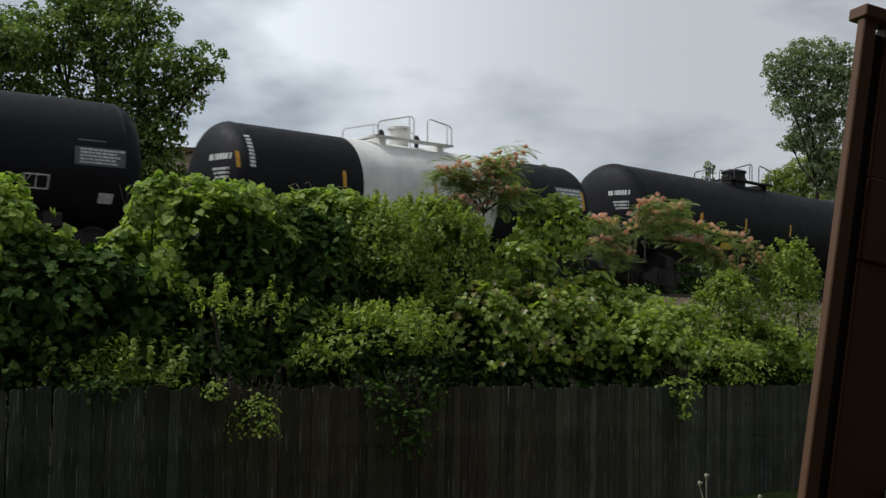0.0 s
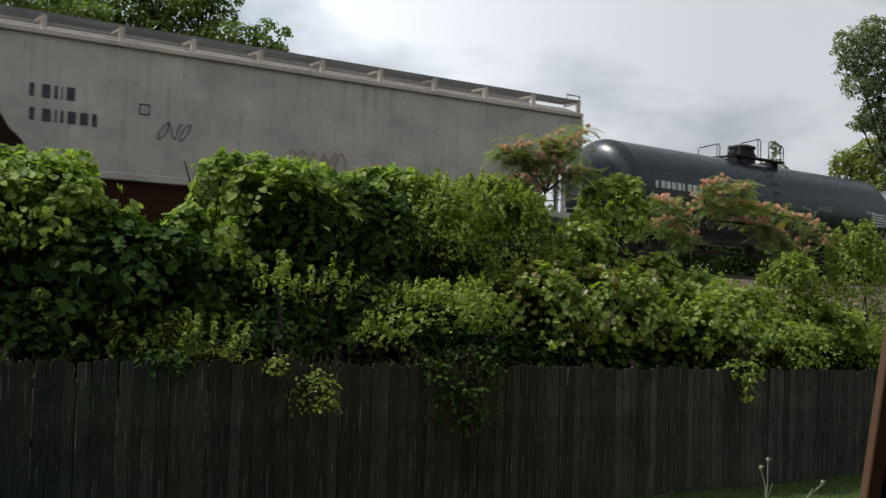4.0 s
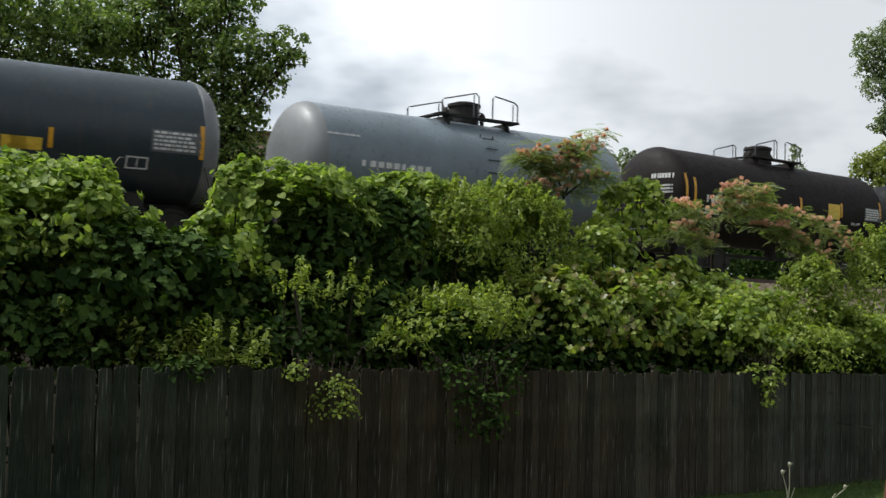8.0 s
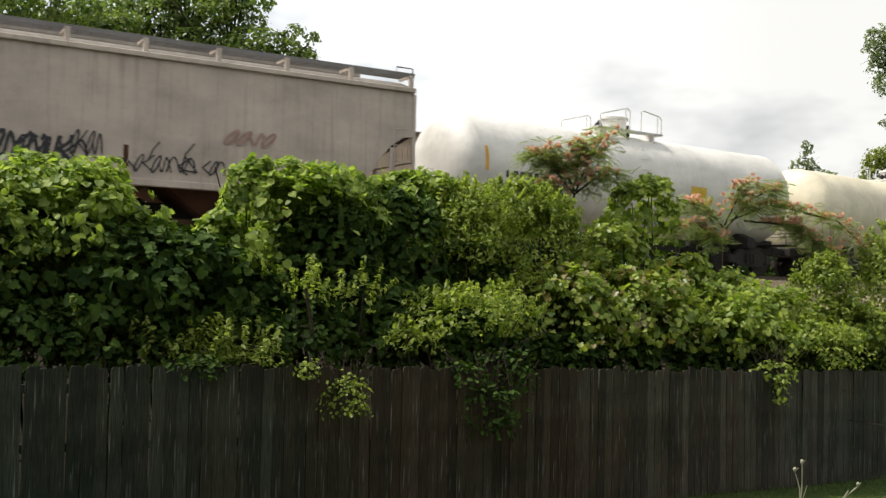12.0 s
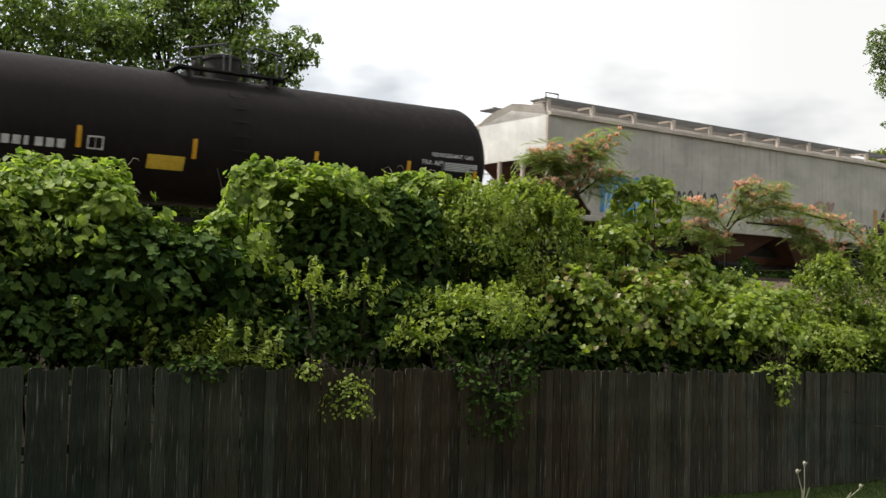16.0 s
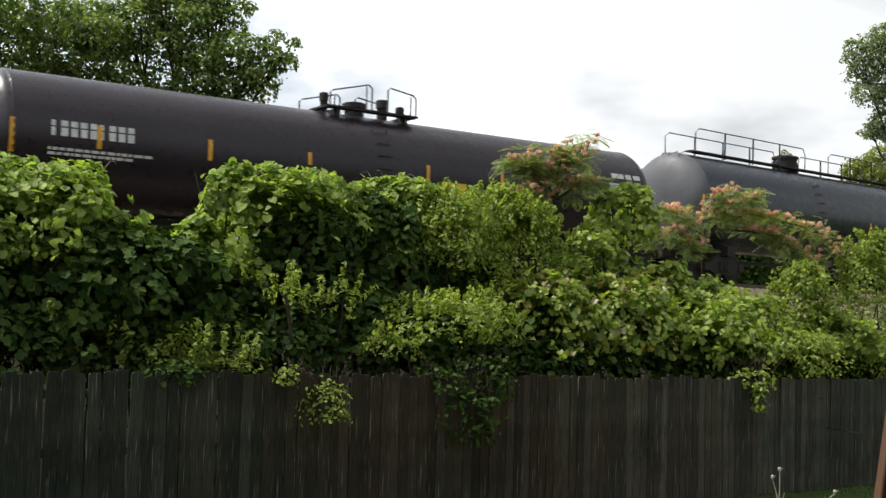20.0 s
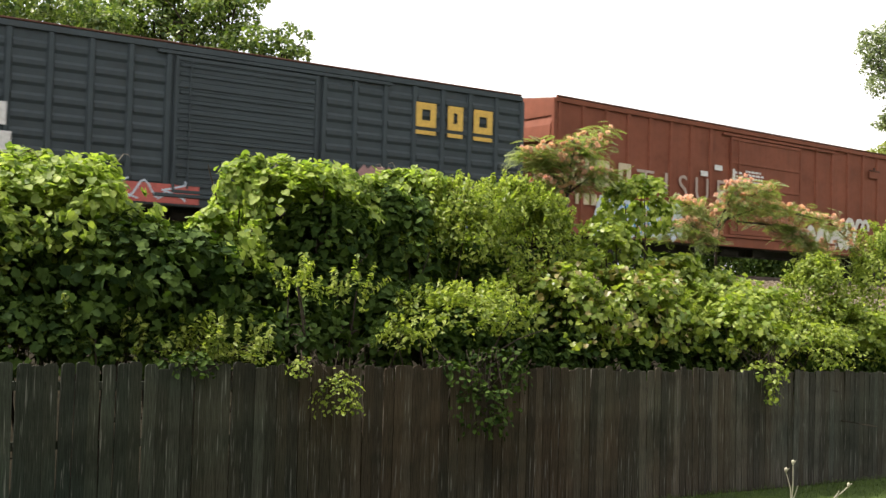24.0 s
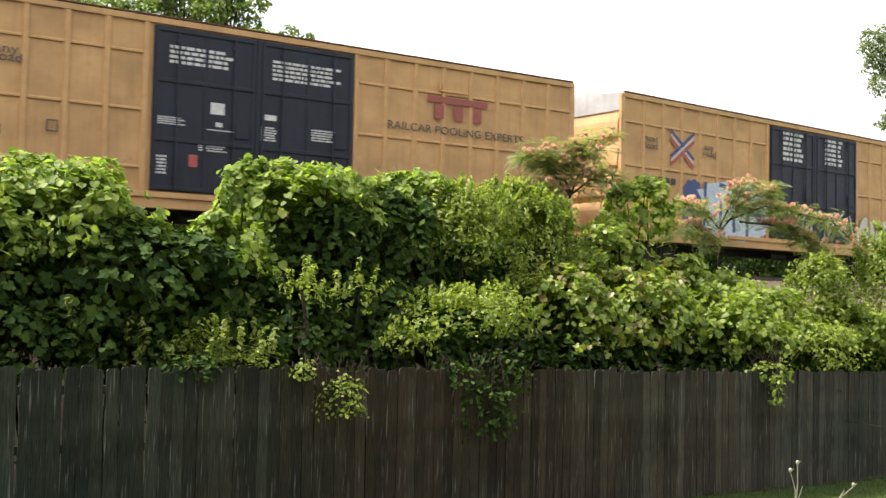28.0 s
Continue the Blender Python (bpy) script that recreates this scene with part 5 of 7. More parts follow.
def tank_car(q0, q1, top_z, paint_name, label, r=1.5, heads=None, band=None, dome="dome", rails="loops", tapes=(), platform_x=0.0, rail_len=2.7, lean_head=0.62, side_ladder=True, nose=0.0, tail=-0.8, stain=""):
    """A tank car: barrel, dished heads, top platform with fittings and rails, stub sills, trucks."""
    h = (q1 - q0) / 2
    lo, hi = -h + nose, h + tail  # the two welds of the barrel
    az = top_z - r
    car = thing("tank_car", label, "tank car", "cars of the freight train")
    CARS.append((car, (q0 + q1) / 2))
    TANKS[car.name] = (r, az)
    ENDS[car.name] = (lo, hi)
    HEADS[car.name] = (-lo, lean_head, r, az)
    cuts = [lo, hi] if not band else [lo, band[0], band[1], hi]
    mats = [paint_name] if not band else [paint_name, band[2], paint_name]
    for a, b, m in zip(cuts, cuts[1:], mats):
        nm = "barrel" if m == paint_name else "barrel_band"
        prof = [(a, r), (b, r)]
        for k in range(1, int((b - a) / 2.4)):
            x = a + (b - a) * k / int((b - a) / 2.4)
            part("weld_seam", Geo().lathe_x([(x - 0.015, r), (x - 0.008, r + 0.003), (x + 0.008, r + 0.003), (x + 0.015, r)], az, 48), m, car)
        part(nm, Geo().lathe_x(prof, az, 56), m, car, smooth=50, label="" if nm == "barrel" else "white painted middle section")
    hp = [(lean_head * math.sin(radians(d)), r * math.cos(radians(d)) ** 0.82) for d in range(0, 91, 9)]
    hp = [(x, rr) for x, rr in hp[:-1]] + [(lean_head, 0.002)]
    for sg, e in ((-1, lo), (1, hi)):
        part("head", Geo().lathe_x([(e + sg * x, rr) for x, rr in hp], az, 56), heads or paint_name, car, smooth=60)
        part("weld_seam", Geo().lathe_x([(e - 0.02, r), (e - 0.012, r + 0.008), (e + 0.012, r + 0.008), (e + 0.02, r)], az, 56), heads or paint_name, car, smooth=50)
        part("stub_sill", Geo().box(min(e - sg * 2.6, e + sg * 0.75), max(e - sg * 2.6, e + sg * 0.75), -0.35, 0.35, 0.72, max(1.0, az - r + 0.12), 0.02), "grime", car)
        bx = e - sg * 1.5
        part("saddle", Geo().prism([(-1.3, 0.85), (1.3, 0.85), (1.3, 1.15), (0.75, az - r * 0.82), (-0.75, az - r * 0.82), (-1.3, 1.15)], bx - 0.2, bx + 0.2), "grime", car)
        g = Geo()
        ex = e + sg * 0.55
        g.tube([(ex, -1.45, 1.0), (ex, -1.45, 1.85), (ex - sg * 0.5, -1.45, 1.85), (ex - sg * 0.5, -1.45, 1.0)], 0.017, 6)
        g.tube([(ex, -1.45, 1.42), (ex, 1.45, 1.42)], 0.017, 6)
        g.tube([(ex, 1.45, 1.0), (ex, 1.45, 1.85)], 0.017, 6)
        part("end_handrail", g, "grate", car)
        part("end_platform", Geo().box(min(ex, ex - sg * 0.55), max(ex, ex - sg * 0.55), -1.5, 1.5, 0.98, 1.03), "grime", car)
    part("side_sill", Geo().box(lo + 2.4, hi - 2.4, -0.08, 0.08, 0.7, 0.82), "grime", car)
    trucks(car, (lo + 1.35, hi - 1.35))
    couplers(car, -lo + 0.6, 0.62, hi + 0.6)
    px = platform_x
    pz = top_z + 0.05
    if rails == "loops":
        hl = rail_len / 2
        for y in (-0.85, 0.55):
            part("walkway", Geo().box(px - hl, px + hl, y, y + 0.3, pz - 0.02, pz + 0.03), "white" if band or paint_name in ("white", "cream") else "grime", car)
        for x in (px - hl, px + hl - 0.2):
            part("cross_walk", Geo().box(x, x + 0.2, -0.85, 0.85, pz - 0.025, pz + 0.025), "white" if band or paint_name in ("white", "cream") else "grime", car)
        for x in (px - hl * 0.76, px + hl * 0.72):
            part("bracket", Geo().box(x, x + 0.06, -0.8, 0.8, pz - 0.3, pz - 0.02), "white" if band or paint_name in ("white", "cream") else "grime", car)
        for y in (-0.85, 0.85):
            for x0, x1, hi0, hi1 in ((px - hl * 0.94, px - 0.05 * hl, 0.40, 0.66), (px + 0.3 * hl, px + hl * 0.94, 0.66, 0.56)):
                rail = Geo().tube([(x0, y, pz), (x0, y, pz + hi0 - 0.06), (x0 + 0.08, y, pz + hi0), (x1 - 0.1, y, pz + hi1), (x1, y, pz + hi1 - 0.08), (x1, y, pz)], 0.021, 6)
                part("handrail", rail, "grate" if paint_name not in ("white", "cream") and not band else "white", car)
                part("stanchion", Geo().tube([(x1 - 0.16, y, pz), (x1 - 0.16, y, pz + hi1 - 0.05)], 0.018, 6), "grate" if paint_name not in ("white", "cream") and not band else "white", car)
    elif rails == "long":
        for y in (-0.62, 0.32):
            part("walkway", Geo().box(lo + 0.3, hi - 0.1, y, y + 0.3, pz - 0.02, pz + 0.03), "grime", car)
        for y in (-0.62, 0.62):
            for x0, x1 in ((lo + 0.45, -0.4), (1.1, hi - 0.15)):
                part("handrail", Geo().tube([(x0, y, pz), (x0, y, pz + 0.62), (x0 + 0.18, y, pz + 0.75), (x1 - 0.15, y, pz + 0.75), (x1, y, pz + 0.55), (x1, y, pz)], 0.02, 6), "grate", car)
                n = int((x1 - x0) / 1.7)
                for i in range(1, n + 1):
                    x = x0 + (x1 - x0) * i / (n + 1)
                    part("stanchion", Geo().box(x - 0.02, x + 0.02, y - 0.02, y + 0.02, pz - 0.12, pz + 0.75), "grime", car)
        for sg, e in ((-1, lo), (1, hi)):
            x = e + sg * 0.12
            part("end_ladder", Geo().tube([(x, -0.55, 1.2), (x + sg * 0.42, -0.55, az), (x + sg * 0.1, -0.5, top_z - 0.1), (e - sg * 0.2, -0.45, pz)], 0.02, 6).tube([(x, -0.1, 1.2), (x + sg * 0.46, -0.1, az), (x + sg * 0.12, -0.1, top_z - 0.08), (e - sg * 0.2, -0.1, pz)], 0.02, 6), "grate", car)
    dm = "white" if paint_name in ("white", "cream") or (band and dome == "white") else "grime"
    if dome == "valves":
        for i, (dx, hh, rr) in enumerate(((-1.0, 0.5, 0.12), (-0.1, 0.34, 0.32), (0.75, 0.52, 0.17), (1.3, 0.4, 0.12))):
            part("valve", Geo().lathe_z([(top_z - 0.05, rr * 0.8), (top_z + hh * 0.6, rr * 0.8), (top_z + hh * 0.62, rr), (top_z + hh, rr), (top_z + hh + 0.03, rr * 0.7)], px + dx, 0, 16), "grime", car, smooth=40)
    else:
        rr = 0.42 if dome == "dome" else 0.28
        part("dome", Geo().lathe_z([(top_z - 0.1, rr), (top_z + 0.46, rr), (top_z + 0.46, rr + 0.05), (top_z + 0.53, rr + 0.05), (top_z + 0.6, rr * 0.6)], px + 0.05, 0, 24), dm, car, smooth=35)
        for dx, dy in ((-0.5, 0.1), (0.6, -0.1), (-0.7, -0.2)):
            part("valve", Geo().lathe_z([(top_z - 0.05, 0.06), (top_z + 0.2, 0.06), (top_z + 0.2, 0.09), (top_z + 0.28, 0.09), (top_z + 0.36, 0.03)], px + dx, dy, 12), "grime", car, smooth=40)
    if stain:
        part("saddle_plate", on_barrel(sheet(0.62, 2.5, 1, 12), px - 0.5, r + 0.004, az, -1.0), stain, car, "stained strap plate below the fittings")
    if side_ladder:
        part("side_ladder", on_barrel(ladder_flat(), px - 0.22, r, az), "grime" if paint_name not in ("white", "cream") and not band else "white", car)
    part("bottom_outlet", Geo().lathe_z([(az - r - 0.35, 0.12), (az - r - 0.3, 0.2), (az - r + 0.1, 0.2)], 0.3, 0, 12), "grime", car)
    for x, z, hgt in tapes:
        tape(car, x, z, hgt)
    return car


def ladder_flat():
    g = Geo()
    for x in (0, 0.42):
        g.box(x, x + 0.03, -0.055, -0.03, -1.15, 1.12)
    for i in range(7):
        z = -1.0 + i * 0.33
        g.box(0.03, 0.42, -0.05, -0.035, z, z + 0.025)
    return g


def on_barrel(geo, x, r, az, z0=0.0):
    """Wraps flat work round the near side of a barrel: height becomes length along its skin."""
    out = Geo()
    vs = []
    for px, py, pz in geo.v:
        a = (pz + z0) / r
        rr = r - py
        vs.append((x + px, -rr * math.cos(a), az + rr * math.sin(a)))
    return out.add(vs, geo.f)


def wrapped(car, name, geo, x, z, material, label=""):
    """Puts flat work on a tank car at height z above the rails."""
    r, az = TANKS[car.name]
    k = max(-0.95, min(0.95, (z - az) / r))
    lo, hi = ENDS[car.name]
    x = min(x, hi - 0.03 - max(v[0] for v in geo.v))
    return part(name, on_barrel(geo, x, r + 0.004, az, r * math.asin(k)), material, car, label)


def tape(car, x, z, hgt):
    """A strip of amber reflective tape; z is its foot."""
    wrapped(car, "reflector", sheet(0.10, hgt, 1, 4, 0.004), x, z, "reflector", "amber reflective strip")


def panel(car, x, z, w, hgt, rows=5):
    """A stencilled data panel with small print."""
    wrapped(car, "data_panel", sheet(w, hgt, 1, 4, 0.003), x, z, "panel", "grey stencilled data panel")
    p = small_print(rows, w * 0.9, hgt / (rows * 1.9))
    q = Geo().add([(a + w * 0.05, b - 0.004, c + hgt * 0.82) for a, b, c in p.v], p.f)
    wrapped(car, "small_print", q, x, z, "stencil")


def head_stencil(car, y0, z, rows, size, material="stencil"):
    """Rows of plain bars that follow the dished leading head of a tank car."""
    h, lean, r, az = HEADS[car.name]
    for i, (count, width) in enumerate(rows):
        flat = glyphs(count, width, size)
        vs = []
        for px, py, pz in flat.v:
            y, zz = y0 + px, z - i * size * 1.7 + pz
            d = math.acos(min(1.0, math.hypot(y, zz - az) / r) ** (1 / 0.82))
            vs.append((-(h + lean * math.sin(d) + 0.006 - py), y, zz))
        part("head_stencil", Geo().add(vs, flat.f), material, car)


def sheet(w, h, nx, nz, t=0.006):
    """A thin closed sheet cut into a grid, so that it can follow a curve."""
    g = Geo()
    vs = [(w * i / nx, y, h * j / nz) for y in (-t, 0.002) for j in range(nz + 1) for i in range(nx + 1)]
    n, m = nx + 1, (nx + 1) * (nz + 1)
    fs = []
    for j in range(nz):
        for i in range(nx):
            a = j * n + i
            fs += [(a, a + 1, a + n + 1, a + n), (m + a, m + a + n, m + a + n + 1, m + a + 1)]
    rim = list(range(n)) + [j * n + nx for j in range(1, nz + 1)] + [nz * n + i for i in range(nx - 1, -1, -1)] + [j * n for j in range(nz - 1, 0, -1)]
    fs += [(a, m + a, m + b, b) for a, b in zip(rim, rim[1:] + rim[:1])]
    return g.add(vs, fs)


def head_placard(car, y0, z, w, hgt):
    """A placard that follows the dished leading head of a tank car."""
    h, lean, r, az = HEADS[car.name]
    flat, vs = sheet(w, hgt, 8, 6), []
    for px, py, pz in flat.v:
        y, zz = y0 + px, z + pz
        d = math.acos(min(1.0, math.hypot(y, zz - az) / r) ** (1 / 0.82))
        vs.append((-(h + lean * math.sin(d) + 0.006 - py), y, zz))
    part("head_placard", Geo().add(vs, flat.f), "placard", car, "amber placard on the tank head")


def sign(car, x, z, w, hgt, material, name="placard", label=""):
    return mark(car, sheet(w, hgt, 1, 3, 0.004), x, z, material, name, label)


def hopper_car(q0, q1, eave, paint_name, label):
    """A covered hopper: sheeted sides cut away at the ends, slope sheets, posts, roof walkway on brackets, chutes."""
    L = q1 - q0
    h = L / 2
    car = thing("hopper_car", label, "hopper car", "cars of the freight train")
    CARS.append((car, (q0 + q1) / 2))
    bot = 1.46
    curve = [(0.0, eave - 1.12), (0.28, eave - 1.15), (0.62, eave - 1.38), (0.90, eave - 1.70), (1.10, eave - 2.02), (1.34, eave - 2.22), (1.52, eave - 2.45), (1.66, bot + 0.1), (1.66, bot)]
    left = [(-h + x, z) for x, z in curve]
    right = [(h - x, z) for x, z in curve][::-1]
    outline = [(-h, eave)] + left + right + [(h, eave)]
    for y0, y1 in ((-1.55, -1.49), (1.49, 1.55)):
        part("side_sheet", Geo().plate(outline, y0, y1), paint_name, car)
    n = 8
    for i in range(1, n):
        x = -h + L * i / n
        lo = bot if abs(x) < h - 1.7 else eave - 1.6
        part("seam_strip", Geo().box(x - 0.035, x + 0.035, -1.562, -1.55, lo, eave, 0.003), paint_name, car)
    part("top_chord", Geo().box(-h, h, -1.64, -1.5, eave - 0.02, eave + 0.1, 0.015), "hopperwarm", car)
    part("top_chord", Geo().box(-h, h, 1.5, 1.64, eave - 0.02, eave + 0.1, 0.015), "hopperwarm", car)
    part("side_sill", Geo().box(-h + 0.05, h - 0.05, -1.58, -1.42, bot - 0.16, bot, 0.015), paint_name, car)
    part("side_sill", Geo().box(-h + 0.05, h - 0.05, 1.42, 1.58, bot - 0.16, bot, 0.015), paint_name, car)
    part("roof", Geo().prism([(-1.5, eave + 0.08), (-1.2, eave + 0.22), (-0.8, eave + 0.36), (0, eave + 0.5), (0.8, eave + 0.36), (1.2, eave + 0.22), (1.5, eave + 0.08), (1.5, eave), (-1.5, eave)], -h, h), "hopperroof", car)
    part("hatch", Geo().box(-h + 0.9, h - 0.9, -0.32, 0.32, eave + 0.46, eave + 0.62, 0.03), "hopperroof", car, "long trough hatch cover")
    for y in (-1.12, 1.12):
        g = Geo()
        for k in range(5):
            yy = y - 0.3 + k * 0.14
            g.box(-h - 0.05, h + 0.05, yy, yy + 0.028, eave + 0.44, eave + 0.485)
        m = int(L / 0.28)
        for k in range(m):
            x = -h + L * k / m
            g.box(x, x + 0.022, y - 0.3, y + 0.29, eave + 0.45, eave + 0.475)
        g.box(-h - 0.05, h + 0.05, y - 0.325, y - 0.3, eave + 0.40, eave + 0.50)
        part("running_board", g, "boardgrate", car, "grey steel grating walkway")
    nb = 10
    for i in range(nb + 1):
        x = -h + 0.06 + (L - 0.12) * i / nb
        part("bracket", Geo().box(x - 0.05, x + 0.05, -1.50, -1.40, eave + 0.06, eave + 0.44).box(x - 0.03, x + 0.03, -1.45, -0.85, eave + 0.38, eave + 0.44), "hopperwarm", car)
    for sg in (-1, 1):
        e = sg * h
        part("end_sheet", Geo().add([(e, y, z) for y in (-1.5, 1.5) for z in (eave - 1.12, eave)] + [(e, 0, eave + 0.3), (e - sg * 0.05, -1.5, eave - 1.12), (e - sg * 0.05, 1.5, eave - 1.12), (e - sg * 0.05, -1.5, eave), (e - sg * 0.05, 1.5, eave), (e - sg * 0.05, 0, eave + 0.3)],
             [(0, 1, 4, 3, 2), (5, 7, 9, 8, 6), (0, 5, 6, 2), (0, 1, 7, 5), (2, 3, 8, 6)]), "white" if sg < 0 else paint_name, car)
        part("slope_sheet", Geo().add([(e - sg * 0.06, y, eave - 1.12) for y in (-1.48, 1.48)] + [(e - sg * 2.6, y, 1.25) for y in (1.48, -1.48)] + [(e - sg * 0.12, y, eave - 1.12) for y in (-1.48, 1.48)] + [(e - sg * 2.66, y, 1.25) for y in (1.48, -1.48)],
             [(0, 1, 2, 3), (4, 7, 6, 5), (0, 3, 7, 4), (1, 5, 6, 2)]), "rustdark", car)
        for y in (-1.53, 1.53):
            part("corner_post", Geo().box(e - 0.045, e + 0.045, y - 0.045, y + 0.045, bot - 0.1, eave - 0.05, 0.008), "hopperwarm", car)
            part("inner_post", Geo().box(e - sg * 0.62 - 0.035, e - sg * 0.62 + 0.035, y - 0.03, y + 0.03, bot - 0.1, eave - 1.42, 0.006), "hopperwarm", car)
            o = part("ladder", ladder(eave - 1.3, 0.55, 7), "hopperwarm", car)
            o.matrix_basis = pose(min(e, e - sg * 0.55), y - 0.02 * (1 if y < 0 else -1), 0.55)
        part("end_post", Geo().box(e - 0.05, e + 0.05, -0.55, -0.46, 1.0, eave - 1.1).box(e - 0.05, e + 0.05, 0.46, 0.55, 1.0, eave - 1.1), "hopperwarm", car)
        part("end_grab_rail", Geo().tube([(e, -1.5, eave - 1.75), (e, 1.5, eave - 1.75)], 0.022, 6).tube([(e, -1.5, eave - 2.3), (e, 1.5, eave - 2.3)], 0.022, 6), "hopperwarm", car)
        part("end_sill", Geo().box(min(e, e - sg * 0.3), max(e, e - sg * 0.3), -1.5, 1.5, 0.85, bot, 0.02), paint_name, car)
        part("shear_plate", Geo().box(min(e, e - sg * 2.4), max(e, e - sg * 2.4), -1.4, 1.4, 1.04, 1.12), "grime", car)
        part("roof_end_rail", Geo().tube([(e, -1.42, eave + 0.1), (e, -1.42, eave + 0.62), (e - sg * 0.45, -1.42, eave + 0.62), (e - sg * 0.45, -1.42, eave + 0.45)], 0.02, 6), "grate", car)
    for i in range(3):
        x = -h + L * (i + 1) / 4
        w0, w1 = L * 0.125, 0.45
        g = Geo().add([(x + a * w0, b * 1.4, bot) for a, b in ((-1, -1), (1, -1), (1, 1), (-1, 1))] + [(x + a * w1, b * 0.7, 0.45) for a, b in ((-1, -1), (1, -1), (1, 1), (-1, 1))], [(3, 2, 1, 0), (4, 5, 6, 7), (0, 1, 5, 4), (1, 2, 6, 5), (2, 3, 7, 6), (3, 0, 4, 7)])
        part("discharge_chute", g, "rustdark", car)
        part("outlet_gate", Geo().box(x - 0.55, x + 0.55, -0.9, 0.9, 0.33, 0.45, 0.02), "grime", car)
    part("centre_sill", Geo().box(-h, h, -0.3, 0.3, 0.72, 1.05), "grime", car)
    trucks(car, (-h + 1.5, h - 1.5))
    couplers(car, h + 0.1, 0.75)
    return car


def boxcar_shell(q0, q1, eave, paint_name, label, posts, sill=1.08, end_ribs=4, gable=""):
    L = q1 - q0
    h = L / 2
    car = thing("boxcar", label, "boxcar", "cars of the freight train")
    CARS.append((car, (q0 + q1) / 2))
    for y0, y1 in ((-1.52, -1.46), (1.46, 1.52)):
        part("side_sheet", Geo().box(-h, h, y0, y1, sill, eave - 0.05), paint_name, car)
    part("top_rail", Geo().box(-h, h, -1.59, -1.46, eave - 0.14, eave, 0.012), paint_name, car)
    part("top_rail", Geo().box(-h, h, 1.46, 1.59, eave - 0.14, eave, 0.012), paint_name, car)
    part("side_sill", Geo().box(-h, h, -1.575, -1.46, sill - 0.22, sill + 0.06, 0.012), paint_name, car)
    part("side_sill", Geo().box(-h, h, 1.46, 1.575, sill - 0.22, sill + 0.06, 0.012), paint_name, car)
    for x in posts:
        piece("side_post", ("post", eave, sill, paint_name), lambda: Geo().prism_x_post(sill, eave), paint_name, car, pose(x, -1.52, 0))
    part("roof", Geo().prism([(-1.56, eave - 0.01), (0, eave + 0.16), (1.56, eave - 0.01), (1.56, eave - 0.06), (-1.56, eave - 0.06)], -h, h), "roof", car)
    for y in (-1.6, 1.52):
        part("roof_edge", Geo().box(-h + 0.02, h - 0.02, y, y + 0.08, eave + 0.004, eave + 0.045, 0.008), "rustdark", car)
    for i in range(int(L / 1.2)):
        x = -h + 0.5 + i * 1.2
        piece("roof_rib", ("roofrib", eave), lambda: Geo().add([(-0.05, -1.55, eave), (0.05, -1.55, eave), (0.05, 0, eave + 0.2), (-0.05, 0, eave + 0.2), (0.05, 1.55, eave), (-0.05, 1.55, eave), (0, 0, eave + 0.1)], [(0, 1, 2, 3), (3, 2, 4, 5)]), "roof", car, pose(x, 0, 0))
    for sg in (-1, 1):
        e = sg * h
        part("end_wall", Geo().box(min(e, e - sg * 0.06), max(e, e - sg * 0.06), -1.5, 1.5, sill - 0.1, eave - 0.45), paint_name, car)
        part("gable_panel", Geo().add([(e, -1.5, eave - 0.5), (e, 1.5, eave - 0.5), (e, 1.5, eave - 0.03), (e, 0, eave + 0.13), (e, -1.5, eave - 0.03), (e + sg * 0.03, -1.5, eave - 0.5), (e + sg * 0.03, 1.5, eave - 0.5), (e + sg * 0.03, 1.5, eave - 0.03), (e + sg * 0.03, 0, eave + 0.13), (e + sg * 0.03, -1.5, eave - 0.03)],
             [(0, 1, 2, 3, 4), (9, 8, 7, 6, 5), (0, 5, 6, 1), (1, 6, 7, 2), (2, 7, 8, 3), (3, 8, 9, 4), (4, 9, 5, 0)]), gable or ("white" if end_ribs == 5 else paint_name), car)
        step = (eave - 0.6 - sill) / end_ribs
        deep = 0.17 if end_ribs > 4 else 0.09
        for i in range(end_ribs):
            z = sill + 0.12 + i * step
            sec = [(0, z), (deep, z + step * 0.10), (deep * 1.05, z + step * 0.18), (deep * 0.7, z + step * 0.62), (0, z + step * 0.9)]
            vs = [(e + sg * d, y, zz) for y in (-1.42, 1.42) for d, zz in sec]
            part("end_corrugation", Geo().add(vs, [(0, 1, 2, 3, 4), (9, 8, 7, 6, 5)] + [(k, k + 5, k + 6, k + 1) for k in range(4)]), paint_name, car)
        for y in (-1.5, 1.5):
            part("corner_post", Geo().box(e - 0.06, e + 0.06, y - 0.06, y + 0.06, sill - 0.2, eave - 0.02, 0.012), paint_name, car)
        o = part("ladder", ladder(1.9, 0.42, 5), "grate", car)
        o.matrix_basis = pose(min(e - sg * 0.08, e - sg * 0.5), -1.6, sill - 0.4)
        o = part("end_ladder", ladder(1.9, 0.42, 5), "grate", car)
        o.matrix_basis = pose(e + sg * 0.2, -1.35, sill - 0.4, 0, 0, 90)
        part("end_sill", Geo().box(min(e - sg * 0.1, e + sg * 0.12), max(e - sg * 0.1, e + sg * 0.12), -1.45, 1.45, sill - 0.35, sill - 0.1, 0.02), "grime", car)
    part("underframe", Geo().box(-h, h, -1.4, 1.4, sill - 0.2, sill - 0.1).box(-h, h, -0.3, 0.3, 0.68, sill - 0.2), "grime", car)
